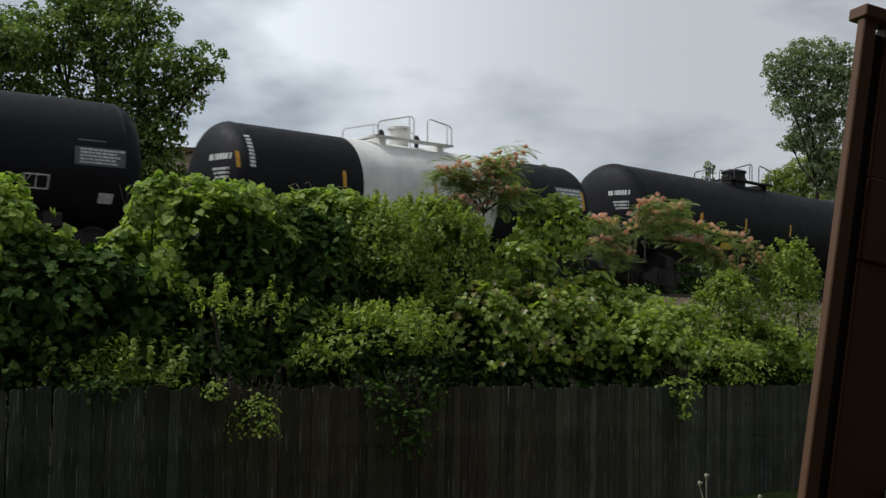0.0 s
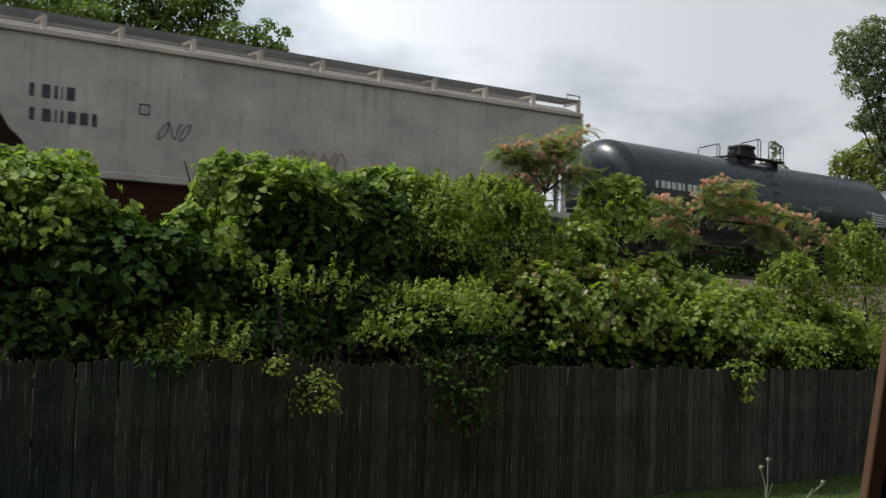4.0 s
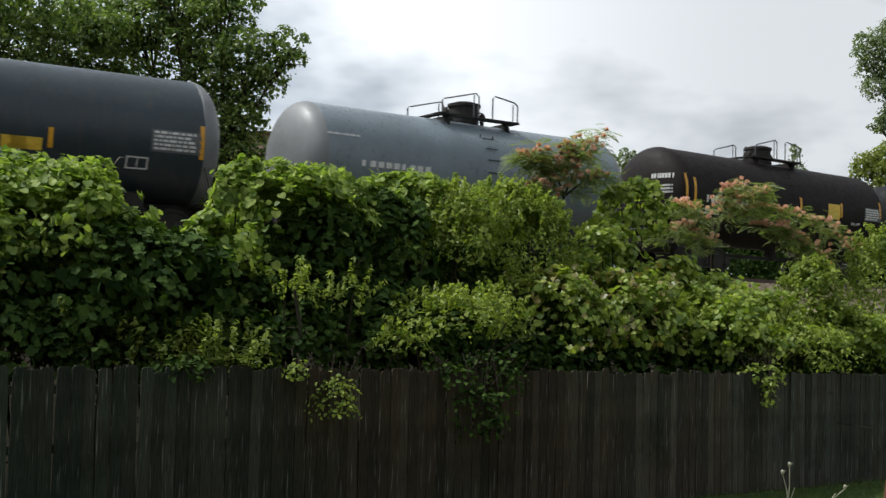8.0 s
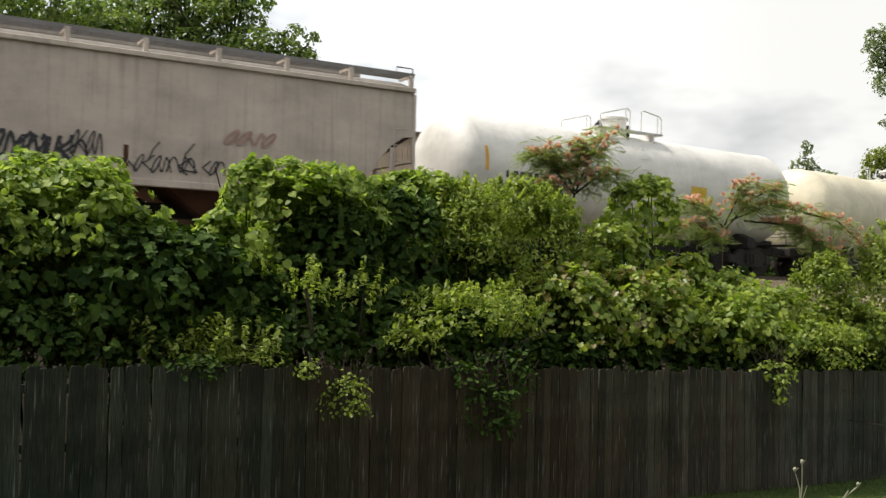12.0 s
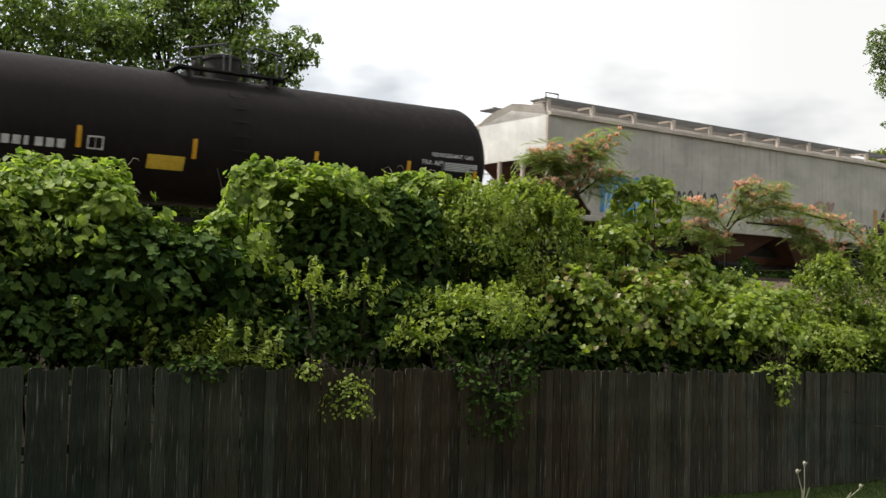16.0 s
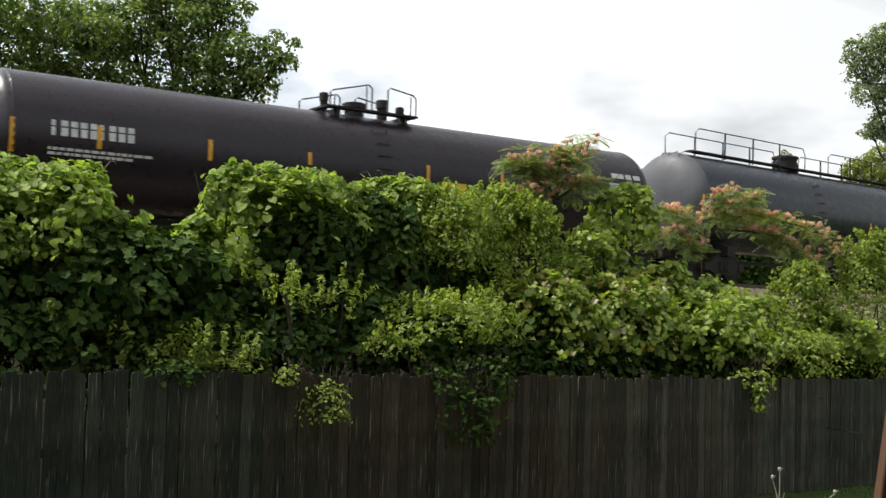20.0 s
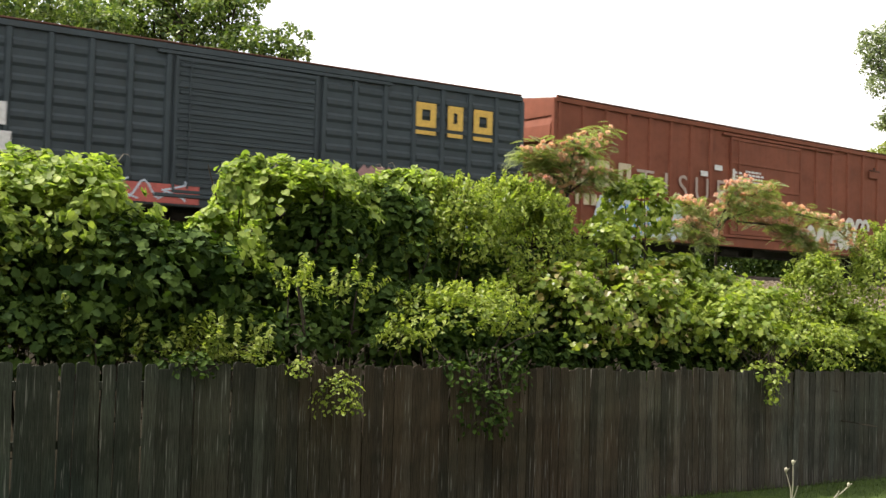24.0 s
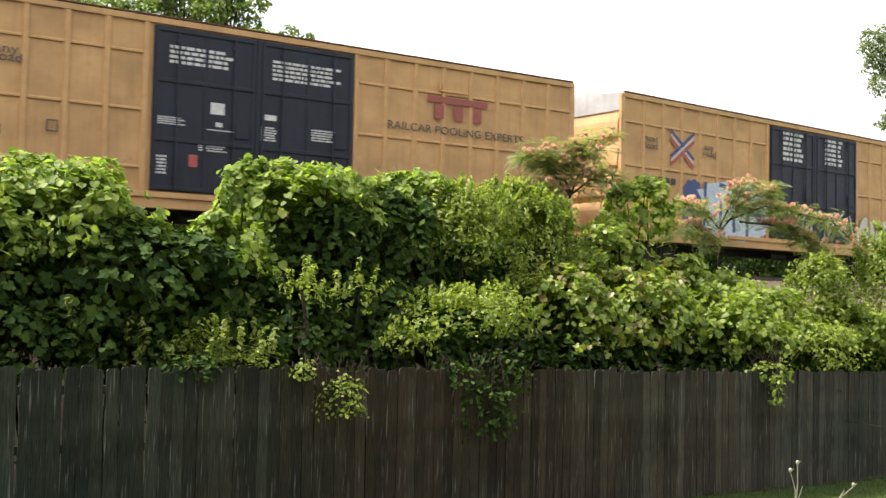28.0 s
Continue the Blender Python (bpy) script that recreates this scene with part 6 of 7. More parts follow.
    part("brake_gear", Geo().tube([(-1.5, -0.8, 0.75), (-0.6, -0.8, 0.75)], 0.16, 12).box(0.2, 0.9, -0.9, -0.6, 0.62, 0.9, 0.03).tube([(-h + 2.5, -0.7, 0.62), (h - 2.5, -0.7, 0.62)], 0.03, 6), "grime", car)
    trucks(car, (-h + 2.1, h - 2.1))
    couplers(car, h + 0.1, 0.85)
    return car


def prism_x_post(self, z0, z1):
    sec = [(-0.075, 0), (-0.05, -0.058), (0.05, -0.058), (0.075, 0)]
    vs = [(x, y, z) for z in (z0 + 0.06, z1 - 0.14) for x, y in sec]
    return self.add(vs, [(0, 1, 2, 3), (7, 6, 5, 4), (0, 4, 5, 1), (1, 5, 6, 2), (2, 6, 7, 3)])


Geo.prism_x_post = prism_x_post
Y_SIDE = -1.528


COATS = {}


def blob(w, h, seed):
    """A patch of sprayed colour with an uneven edge."""
    rng = random.Random(seed)
    n = 30
    pts = []
    for i in range(n):
        a = 2 * math.pi * i / n
        k = 1 + rng.uniform(-0.12, 0.1)
        cx, sz = math.cos(a), math.sin(a)
        pts.append((w / 2 + w / 2 * k * math.copysign(abs(cx) ** 0.6, cx), h / 2 + h / 2 * k * math.copysign(abs(sz) ** 0.6, sz)))
    return Geo().plate(pts, -0.006, 0.0)


def mark(car, geo, x, z, material, name="marking", label=""):
    """Flat work on a car's near side, whatever its shape; a boxcar's lies on its posts, a tank's follows the barrel."""
    if geo.bars and len(geo.v) > 8:  # one part for each bar
        for i in range(0, len(geo.v), 8):
            mark(car, Geo().add(geo.v[i:i + 8], [(0, 2, 3, 1), (4, 5, 7, 6), (0, 1, 5, 4), (2, 6, 7, 3), (0, 4, 6, 2), (1, 3, 7, 5)]), x, z, material, "stencil_bar", label)
        return None
    if car.name in TANKS:
        return wrapped(car, name, geo, x, z, material, label)
    lift = 0.0
    if name == "graffiti":  # each coat lies over the one before
        COATS[car.name] = COATS.get(car.name, 0) + 1
        lift = 0.0015 * COATS[car.name]
    return marks(car, geo, x, z, material, name, label, FACE.get(car.name, -1.556) - lift)


def lettered(car, text, width, x, z, material):
    """Words that can be read, fitted to a width."""
    if car.name in TANKS:
        r, az = TANKS[car.name]
        k = max(-0.95, min(0.95, (z + 0.08 - az) / r))
        at = pose(x, -(r + 0.012) * math.sqrt(1 - k * k), z, -math.degrees(math.asin(k)))
    else:
        at = pose(x, FACE.get(car.name, -1.556) - 0.004, z)
    ob = words(text, 0.2, material, car, at, "white stencilled words" if material == "stencil" else "black stencilled words")
    k = width / max(v.co.x for v in ob.data.vertices)
    for v in ob.data.vertices:
        v.co.x *= k
        v.co.y *= min(k, 1.4)
    return ob


def sprayed(car, text, width, height, x, z, material, label):
    """A sprayed word that can be read, fitted to a box."""
    ob = words(text, 0.5, material, car, pose(x, FACE.get(car.name, -1.556) - 0.012, z), label, name="graffiti")
    kx, ky = width / max(v.co.x for v in ob.data.vertices), height / max(v.co.y for v in ob.data.vertices)
    for v in ob.data.vertices:
        v.co.x *= kx
        v.co.y *= ky
    return tagged(ob, kind="stuff")


FACE = {}


def slab_block(w, h, t):
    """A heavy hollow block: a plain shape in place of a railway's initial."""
    return Geo().box(0, t, -0.005, 0.003, 0, h).box(w - t, w, -0.005, 0.003, 0, h).box(t, w - t, -0.005, 0.003, h - t, h).box(t, w - t, -0.005, 0.003, 0, t)


def beads(car, x0, x1, z0, z1, n, material, proud=0.035):
    """Horizontal pressed ribs across a panel."""
    step = (z1 - z0) / n
    key = ("bead", round(x1 - x0, 3), round(step, 3), material)
    for i in range(n):
        piece("pressed_rib", key, lambda: Geo().add([(x, y, z) for x in (0, x1 - x0) for y, z in ((0, 0), (-proud, step * 0.2), (-proud, step * 0.45), (0, step * 0.62))], [(0, 1, 2, 3), (7, 6, 5, 4), (0, 4, 5, 1), (1, 5, 6, 2), (2, 6, 7, 3)]), material, car, pose(x0, -1.52, z0 + i * step))


def sliding_door(car, x0, x1, z0, z1, material, rows):
    d = part("door", Geo().box(x0, x1, -1.58, -1.525, z0, z1, 0.008), material, car)
    for i in range(rows + 1):
        z = z0 + (z1 - z0 - 0.1) * i / rows
        part("door_rib", Geo().box(x0, x1, -1.605, -1.58, z, z + 0.07, 0.006), material, d)
    for x in (x0, x1 - 0.07):
        part("door_stile", Geo().box(x, x + 0.07, -1.612, -1.58, z0, z1, 0.006), material, d)
    part("lock_bar", Geo().tube([(x0 + 0.35, -1.62, z0 + 0.1), (x0 + 0.35, -1.62, z1 - 0.1)], 0.02, 6), material, d)
    part("door_track", Geo().box(x0 - 0.4, x1 + 2.0, -1.60, -1.53, z1 + 0.02, z1 + 0.10, 0.01), material, car)
    part("door_track", Geo().box(x0 - 0.4, x1 + 2.0, -1.63, -1.53, z0 - 0.10, z0 - 0.02, 0.01), material, car)
    return d


def plug_doors(car, x0, x1, z0, z1):
    """A pair of dark plug doors with pressed frames, lock rods and a crank plate."""
    mid = (x0 + x1) / 2
    for a, b in ((x0, mid - 0.05), (mid + 0.05, x1)):
        d = part("door", Geo().box(a, b, -1.575, -1.525, z0, z1, 0.01), "navy", car, "dark blue plug door")
        for z in (z0 + 0.02, z0 + (z1 - z0) * 0.30, z0 + (z1 - z0) * 0.66, z1 - 0.12):
            part("door_rib", Geo().box(a + 0.06, b - 0.06, -1.61, -1.575, z, z + 0.09, 0.01), "navy", d)
        for k in range(3):
            x = a + 0.04 + (b - a - 0.16) * k / 2
            part("door_stile", Geo().box(x, x + 0.08, -1.603, -1.575, z0, z1, 0.01), "navy", d)
        for x in (a + 0.55, b - 0.55):
            part("lock_rod", Geo().tube([(x, -1.63, z0 + 0.05), (x, -1.63, z1 - 0.05)], 0.022, 6), "navy", d)
            part("rod_keeper", Geo().box(x - 0.06, x + 0.06, -1.64, -1.60, z1 - 0.35, z1 - 0.25, 0.006).box(x - 0.06, x + 0.06, -1.64, -1.60, z0 + 0.3, z0 + 0.4, 0.006), "navy", d)
        part("crank_plate", Geo().box(b - 0.5, b - 0.2, -1.62, -1.6, z0 + 1.3, z0 + 1.7, 0.008), "navy", d)
    part("door_track", Geo().box(x0 - 2.2, x1 + 2.2, -1.64, -1.53, z0 - 0.16, z0 - 0.04, 0.01), "yellow", car)
    part("centre_post", Geo().box(mid - 0.05, mid + 0.05, -1.59, -1.525, z0, z1, 0.01), "navy", car)


def ledges(car, xs, zs, material):
    """Short horizontal stiffeners between posts."""
    for a, b in zip(xs, xs[1:]):
        for z in zs:
            piece("side_stiffener", ("ledge", round(b - a, 3), material), lambda: Geo().add([(x, y, zz) for x in (0.075, b - a - 0.075) for y, zz in ((0, 0), (-0.045, 0.015), (-0.045, 0.05), (0, 0.085))], [(0, 1, 2, 3), (7, 6, 5, 4), (0, 4, 5, 1), (1, 5, 6, 2), (2, 6, 7, 3)]), material, car, pose(a, -1.52, z))


def marks(car, geo, x, z, material, name="marking", label="", y=Y_SIDE):
    """Flat work on an upright side."""
    o = part(name, geo, material, car, label)
    o.matrix_basis = pose(x, y, z)
    return o


# cars in the order in which they pass
tank_car(-26.5, -9.85, 3.85, "black", "black tank car with a grey data panel and white placards", tail=-0.42)
tank_car(-7.3, 4.85, 3.82, "black", "black tank car with a white middle band", band=(-2.7, 1.9, "white"), dome="white", platform_x=-0.57, nose=0.15, tail=-0.6)
tank_car(7.0, 23.0, 4.22, "black", "long matt black tank car with amber reflectors", r=1.55, platform_x=-0.52, nose=0.1, tail=-0.8)
hopper_car(24.33, 41.15, 4.12, "hopper", "grey covered hopper car with black stencils and faint graffiti")
hopper_car(42.65, 59.2, 4.2, "hopper", "pale grey covered hopper car with a white end and black stencils")
tank_car(61.7, 76.4, 4.0, "bluegrey", "dusty blue-black tank car with yellow placards", platform_x=-0.33, tail=-0.5)
tank_car(78.75, 92.2, 3.85, "dustplum", "grey-brown stained tank car with an amber head placard", platform_x=-0.8, nose=0.12, tail=-1.45, heads="headgrey", stain="rustbrown")
tank_car(93.45, 106.4, 4.0, "tealgrey", "dusty grey chlorine tank car with rust on its head", platform_x=-0.35, tail=-0.75, heads="palehead")
tank_car(108.9, 119.05, 3.92, "silver", "dull silver tank car with white stencils", platform_x=-0.26, nose=-0.15, tail=-0.8, heads="palehead")
tank_car(121.3, 133.0, 4.04, "brownblack", "brown-black tank car with white stencils and amber reflectors", platform_x=-0.51, nose=0.05, tail=-0.95)
tank_car(134.9, 150.95, 3.95, "black", "long black tank car with an amber reflector at its head", dome="small", platform_x=-0.79, nose=0.08, tail=-0.95)
hopper_car(152.25, 169.05, 4.12, "hopperwarm", "buff grey covered hopper car with black graffiti")
tank_car(171.2, 184.5, 4.08, "white", "white tank car with stained fittings and ladder", platform_x=-0.55, tail=-0.7)
tank_car(186.4, 198.6, 3.85, "cream", "cream tank car with faint stencils", platform_x=0.49, tail=-0.22)
tank_car(201.2, 214.5, 3.85, "bluegrey", "grey-black chlorine tank car with a yellow placard", platform_x=-0.14, nose=0.2, tail=-0.9, heads="headgrey", stain="dustplum")
tank_car(216.7, 230.3, 4.17, "brownblack", "brown-black tank car with a yellow placard", r=1.55, platform_x=-0.46, nose=-0.05, tail=-0.75)
hopper_car(231.8, 248.6, 4.1, "hopper", "grey covered hopper car with blue and black graffiti")
tank_car(250.5, 261.9, 3.66, "dustplum", "rust-stained dark tank car with a white band", band=(-2.25, 0.3, "white"), dome="white", platform_x=-0.91, tail=-1.05)
tank_car(264.0, 274.8, 3.5, "rustbrown", "rusty brown tank car with ochre stencils", platform_x=-0.09, tail=-0.72, stain="dustgreypale")
tank_car(277.3, 296.0, 3.86, "plum", "long plum-grey tank car with white stencils", dome="valves", platform_x=-0.46, tail=-0.82)
tank_car(298.1, 312.2, 4.15, "bluegrey", "slate grey tank car with a full-length top rail", rails="long", r=1.55, platform_x=-0.74, tail=-1.35, heads="headgrey")
tank_car(313.8, 331.8, 3.9, "plum", "long plum-black tank car with white stencils", dome="valves", platform_x=-0.74, nose=-0.05, tail=-0.85)

def blue_boxcar():
    xs = [-7.77 + 0.84 * i for i in range(8)] + [1.93 + 0.84 * i for i in range(8)]
    car = boxcar_shell(333.3, 348.85, 4.45, "csxblue", "slate blue ribbed boxcar with gold lettering blocks", xs, end_ribs=7)
    FACE[car.name] = -1.58
    for a in xs:
        if abs(a + 0.42) < 7.7 and not -2.0 < a < 1.9:
            beads(car, a + 0.08, a + 0.76, 1.3, 4.25, 8, "csxblue")
    d = sliding_door(car, -1.75, 1.75, 1.15, 4.2, "csxblue", 5)
    for i in range(14):
        piece("door_bead", "csx door bead", lambda: Geo().box(0, 3.3, -1.6, -1.58, 0, 0.1, 0.02), "csxblue", d, pose(-1.65, 0, 1.3 + i * 0.205))
    for x, w in ((4.48, 0.59), (5.43, 0.46), (6.23, 0.59)):
        marks(car, slab_block(w, 0.62, 0.17), x, 3.30, "goldletter", "lettering_block", "gold lettering block", -1.585)
        marks(car, Geo().box(0, w, -0.005, 0.003, 0, 0.1), x, 3.11, "goldletter", "lettering_block", "gold underline", -1.585)
    return car


def oxide_boxcar():
    xs = [-9.2 + 0.915 * i for i in range(8)] + [2.75 + 0.93 * i for i in range(8)]
    car = boxcar_shell(350.0, 368.7, 4.6, "kcsred", "faded oxide red boxcar with bone lettering and white graffiti", xs, end_ribs=4)
    FACE[car.name] = -1.58
    sliding_door(car, -1.86, 1.82, 1.25, 4.32, "kcsred", 4)
    for x, w in ((-8.72, 0.63), (-7.84, 0.57), (-6.89, 0.51)):
        marks(car, slab_block(w, 0.74, 0.17), x, 2.27, "bone", "lettering_block", "faded bone lettering block", -1.585)
    part("side_sign", Geo().box(5.9, 6.5, -1.585, -1.56, 3.7, 3.95, 0.008), "kcsred", car)
    part("sign_ledge", Geo().box(5.88, 6.52, -1.61, -1.56, 3.95, 3.99, 0.008).box(6.15, 6.25, -1.61, -1.56, 3.99, 4.08, 0.008), "rustdark", car)
    return car


def dark_red_boxcar():
    xs = [-9.2 + 0.94 * i for i in range(9)] + [2.81 + 1.08 * i for i in range(7)]
    car = boxcar_shell(370.5, 389.1, 5.08, "aokred", "dark red high-roofed boxcar with white stencils", xs, end_ribs=5)
    FACE[car.name] = -1.58
    sliding_door(car, -1.65, 1.89, 1.25, 4.75, "aokred", 3)
    part("side_sign", Geo().box(5.4, 5.8, -1.61, -1.56, 4.3, 4.45, 0.01).box(5.75, 5.85, -1.62, -1.56, 4.3, 4.6, 0.01), "aokred", car)
    return car


def yellow_boxcar(q0, label):
    xs = [-9.3 + 0.84 * i for i in range(9)] + [2.6 + 0.84 * i for i in range(9)]
    car = boxcar_shell(q0, q0 + 18.7, 5.07, "yellow", label, xs, end_ribs=4, gable="roof")
    FACE[car.name] = -1.58
    for run in (xs[:9], xs[9:]):
        ledges(car, run, (1.70, 2.96, 4.22), "yellow")
    plug_doors(car, -2.42, 2.52, 1.25, 4.90)
    # crossed bars striped in blue, white and red
    for flip in (1, -1):
        for k, m, w in ((0.125, "markblue", 0.085), (0.0, "stencil", 0.05), (-0.125, "brightred", 0.085)):
            pts = [[(-7.3 if flip > 0 else -6.28, 3.30 + k), (-6.28 if flip > 0 else -7.3, 4.06 + k)]]
            marks(car, strokes(pts, w), 0, 0, m, "crossed_bar", "crossed red, white and blue bars", -1.584 - (0.004 if flip > 0 else 0))
    # a plain muted red device over the slogan: a bar on three slabs
    marks(car, Geo().box(0, 1.85, -0.005, 0.003, 0.42, 0.58).box(0.22, 0.50, -0.005, 0.003, 0, 0.38).box(0.80, 1.08, -0.005, 0.003, 0, 0.38).box(1.38, 1.66, -0.005, 0.003, 0, 0.38), 4.62, 3.60, "mutedred", "device", "muted red bar device", -1.584)
    part("side_sign", Geo().box(4.95, 5.85, -1.62, -1.57, 4.30, 4.35, 0.01).box(4.95, 5.0, -1.62, -1.57, 4.35, 4.55, 0.01), "yellow", car)
    return car


blue_boxcar()
oxide_boxcar()
dark_red_boxcar()
yellow_boxcar(391.0, "yellow high-roofed boxcar with dark blue double doors")
yellow_boxcar(411.6, "yellow high-roofed boxcar with dark doors and graffiti")

# ------------------------------------------------------------ lettering, placards and graffiti on the cars
C = [car for car, _ in CARS]
# sprayed grounds under the graffiti
mark(C[22], blob(2.7, 1.0, 1), 2.15, 1.05, "spraypink", "graffiti", "patch of pink spray paint")
mark(C[22], blob(1.3, 0.5, 2), 5.2, 0.9, "sprayblue", "graffiti", "patch of blue spray paint")
mark(C[23], blob(2.7, 1.05, 3), -7.0, 0.95, "spraypale", "graffiti", "patch of pale blue spray paint")
mark(C[24], blob(4.6, 1.75, 4), 2.2, 1.05, "spraysand", "graffiti", "patch of sandy spray paint")
panel(C[0], 6.83, 2.19, 1.10, 0.40)
mark(C[0], small_print(1, 0.68, 0.024), 6.84, 2.73, "faintstencil", "small_print")
mark(C[0], frame_bars(0.54, 0.34), 5.74, 1.61, "stencil", "outlined_box")
sign(C[0], 7.38, 1.41, 0.32, 0.26, "stencil", "placard", "white hazard placard")
tape(C[1], -6.36, 2.50, 0.41)
tape(C[1], -3.34, 2.29, 0.43)
tape(C[1], 2.59, 2.37, 0.43)
panel(C[1], 4.30, 2.36, 1.10, 0.67)
tape(C[1], 5.64, 2.36, 0.58)
sign(C[1], -0.40, 2.31, 0.13, 0.45, "orangestencil", "reflector", "faded ochre strip")
tape(C[2], -8.06, 2.43, 0.49)
tape(C[2], -4.93, 2.31, 0.44)
tape(C[2], -2.18, 2.28, 0.47)
tape(C[2], 0.89, 2.32, 0.43)
tape(C[2], 4.23, 2.36, 0.40)
tape(C[2], -5.00, 2.29, 0.43)
sign(C[2], -3.34, 1.64, 0.83, 0.27, "placard", "placard", "orange-yellow placard")
mark(C[2], frame_bars(0.32, 0.28), -4.63, 1.83, "stencil", "outlined_box")
mark(C[2], glyphs(8, 1.34, 0.20), -6.31, 1.87, "stencil", "marking")
panel(C[2], 6.16, 2.30, 1.17, 0.37)
tape(C[2], 7.37, 2.36, 0.48)
mark(C[3], glyphs(4, 0.69, 0.25), -6.99, 2.62, "blackstencil", "marking")
mark(C[3], glyphs(6, 1.06, 0.16), -7.04, 2.22, "blackstencil", "marking")
mark(C[3], frame_bars(0.29, 0.26), -5.30, 2.41, "blackstencil", "outlined_box")
sprayed(C[3], "FROE", 1.25, 0.42, -1.09, 1.70, "markblue", "blue sprayed word")
sign(C[3], -1.43, 1.66, 0.20, 0.51, "rustdark", "stain", "rusty strip")
mark(C[3], scrawl(1.54, 0.14, 6, 0.035), 0.39, 1.99, "sprayblack", "graffiti")
mark(C[3], scrawl(1.32, 0.37, 5, 0.09), 3.55, 2.36, "sprayred", "graffiti")
mark(C[4], glyphs(4, 1.01, 0.28), -6.82, 2.88, "blackstencil", "marking")
mark(C[4], glyphs(6, 1.55, 0.26), -6.80, 2.39, "blackstencil", "marking")
mark(C[4], frame_bars(0.24, 0.25), -4.50, 2.76, "blackstencil", "outlined_box")
mark(C[4], scrawl(1.60, 0.62, 6, 0.05), -0.91, 1.79, "sprayred", "graffiti")
mark(C[4], scrawl(0.73, 0.44, 3, 0.02), -4.05, 2.25, "blackstencil", "graffiti")
mark(C[5], glyphs(8, 2.03, 0.22), -6.59, 2.50, "stencil", "marking")
tape(C[5], -1.87, 2.00, 0.48)
tape(C[5], 0.13, 2.06, 0.44)
sign(C[5], -0.07, 1.57, 0.50, 0.36, "placard", "placard", "yellow placard")
mark(C[5], small_print(2, 0.68, 0.013), -2.97, 2.16, "faintstencil", "small_print")
mark(C[5], small_print(3, 1.04, 0.040), 2.08, 2.56, "faintstencil", "small_print")
lettered(C[5], "FRA AIP", 0.6, 5.28, 2.52, "stencil")
panel(C[5], 5.96, 2.07, 1.23, 0.55)
tape(C[6], -6.98, 2.06, 0.58)
mark(C[6], glyphs(9, 1.78, 0.26), -5.84, 2.17, "stencil", "marking")
mark(C[6], small_print(4, 0.31, 0.047), 0.39, 3.12, "stencil", "small_print")
mark(C[6], small_print(3, 0.74, 0.048), -0.03, 2.40, "faintstencil", "small_print")
lettered(C[6], "INHALATION", 0.82, 2.06, 2.39, "stencil")
lettered(C[6], "HAZARD", 0.64, 2.16, 2.22, "stencil")
lettered(C[6], "CHLORINE", 0.76, 2.10, 2.07, "stencil")
panel(C[6], 3.53, 1.91, 1.15, 0.58)
tape(C[6], 5.18, 1.72, 0.90)
sign(C[6], 4.46, 1.30, 0.44, 0.28, "stencil", "placard", "white hazard placard")
mark(C[6], frame_bars(0.42, 0.28), 2.34, 1.63, "stencil", "outlined_box")
mark(C[7], glyphs(10, 2.39, 0.11), -5.66, 1.94, "orangestencil", "marking")
mark(C[7], scrawl(1.04, 0.67, 7, 0.035), 0.74, 1.39, "spraypale", "graffiti")
sign(C[7], 1.57, 1.92, 0.35, 0.27, "placard", "placard", "yellow placard")
sign(C[7], 1.41, 1.92, 0.81, 0.27, "placard", "placard", "yellow placard")
tape(C[7], 2.33, 1.99, 0.43)
panel(C[7], 4.50, 2.11, 1.12, 0.50)
tape(C[7], 5.68, 2.02, 0.76)
mark(C[7], frame_bars(0.48, 0.29), 3.99, 1.71, "stencil", "outlined_box")
tape(C[7], -0.46, 1.99, 0.43)
mark(C[8], glyphs(9, 2.09, 0.15), -4.30, 2.25, "stencil", "marking")
mark(C[8], small_print(1, 0.90, 0.050), -5.23, 2.97, "stencil", "small_print")
mark(C[8], small_print(3, 1.88, 0.025), -3.96, 1.91, "faintstencil", "small_print")
mark(C[8], small_print(3, 0.93, 0.075), 0.88, 2.76, "stencil", "small_print")
sign(C[8], -1.81, 1.85, 0.61, 0.10, "sprayred", "placard", "faded red strip")
tape(C[9], -5.66, 2.12, 0.89)
tape(C[9], -6.06, 2.20, 0.91)
tape(C[9], -2.78, 2.37, 0.48)
tape(C[9], -0.15, 2.41, 0.39)
tape(C[9], 2.28, 2.28, 0.50)
mark(C[9], glyphs(10, 2.15, 0.22), -5.06, 2.28, "stencil", "marking")
mark(C[9], small_print(2, 1.79, 0.060), -5.06, 2.02, "stencil", "small_print")
lettered(C[9], "FRA AIP", 0.55, 2.95, 2.05, "stencil")
mark(C[9], small_print(4, 0.96, 0.045), -3.34, 2.00, "faintstencil", "small_print")
sign(C[9], 1.52, 2.20, 0.72, 0.52, "placard", "placard", "yellow placard")
panel(C[9], 3.81, 2.27, 1.06, 0.47)
tape(C[9], 4.92, 2.42, 0.58)
tape(C[10], -8.17, 1.86, 0.89)
tape(C[10], -4.23, 2.12, 0.36)
sign(C[10], 2.51, 1.98, 0.82, 0.28, "placard", "placard", "yellow placard")
tape(C[10], 3.50, 2.05, 0.45)
mark(C[10], small_print(2, 1.18, 0.024), 3.90, 1.87, "faintstencil", "small_print")
panel(C[10], 5.85, 2.01, 1.21, 0.49)
tape(C[10], 7.22, 2.29, 0.45)
mark(C[10], frame_bars(0.56, 0.28), 5.18, 1.61, "stencil", "outlined_box")
mark(C[11], glyphs(4, 0.64, 0.32), -7.01, 2.56, "blackstencil", "marking")
mark(C[11], glyphs(6, 1.07, 0.18), -7.04, 2.19, "blackstencil", "marking")
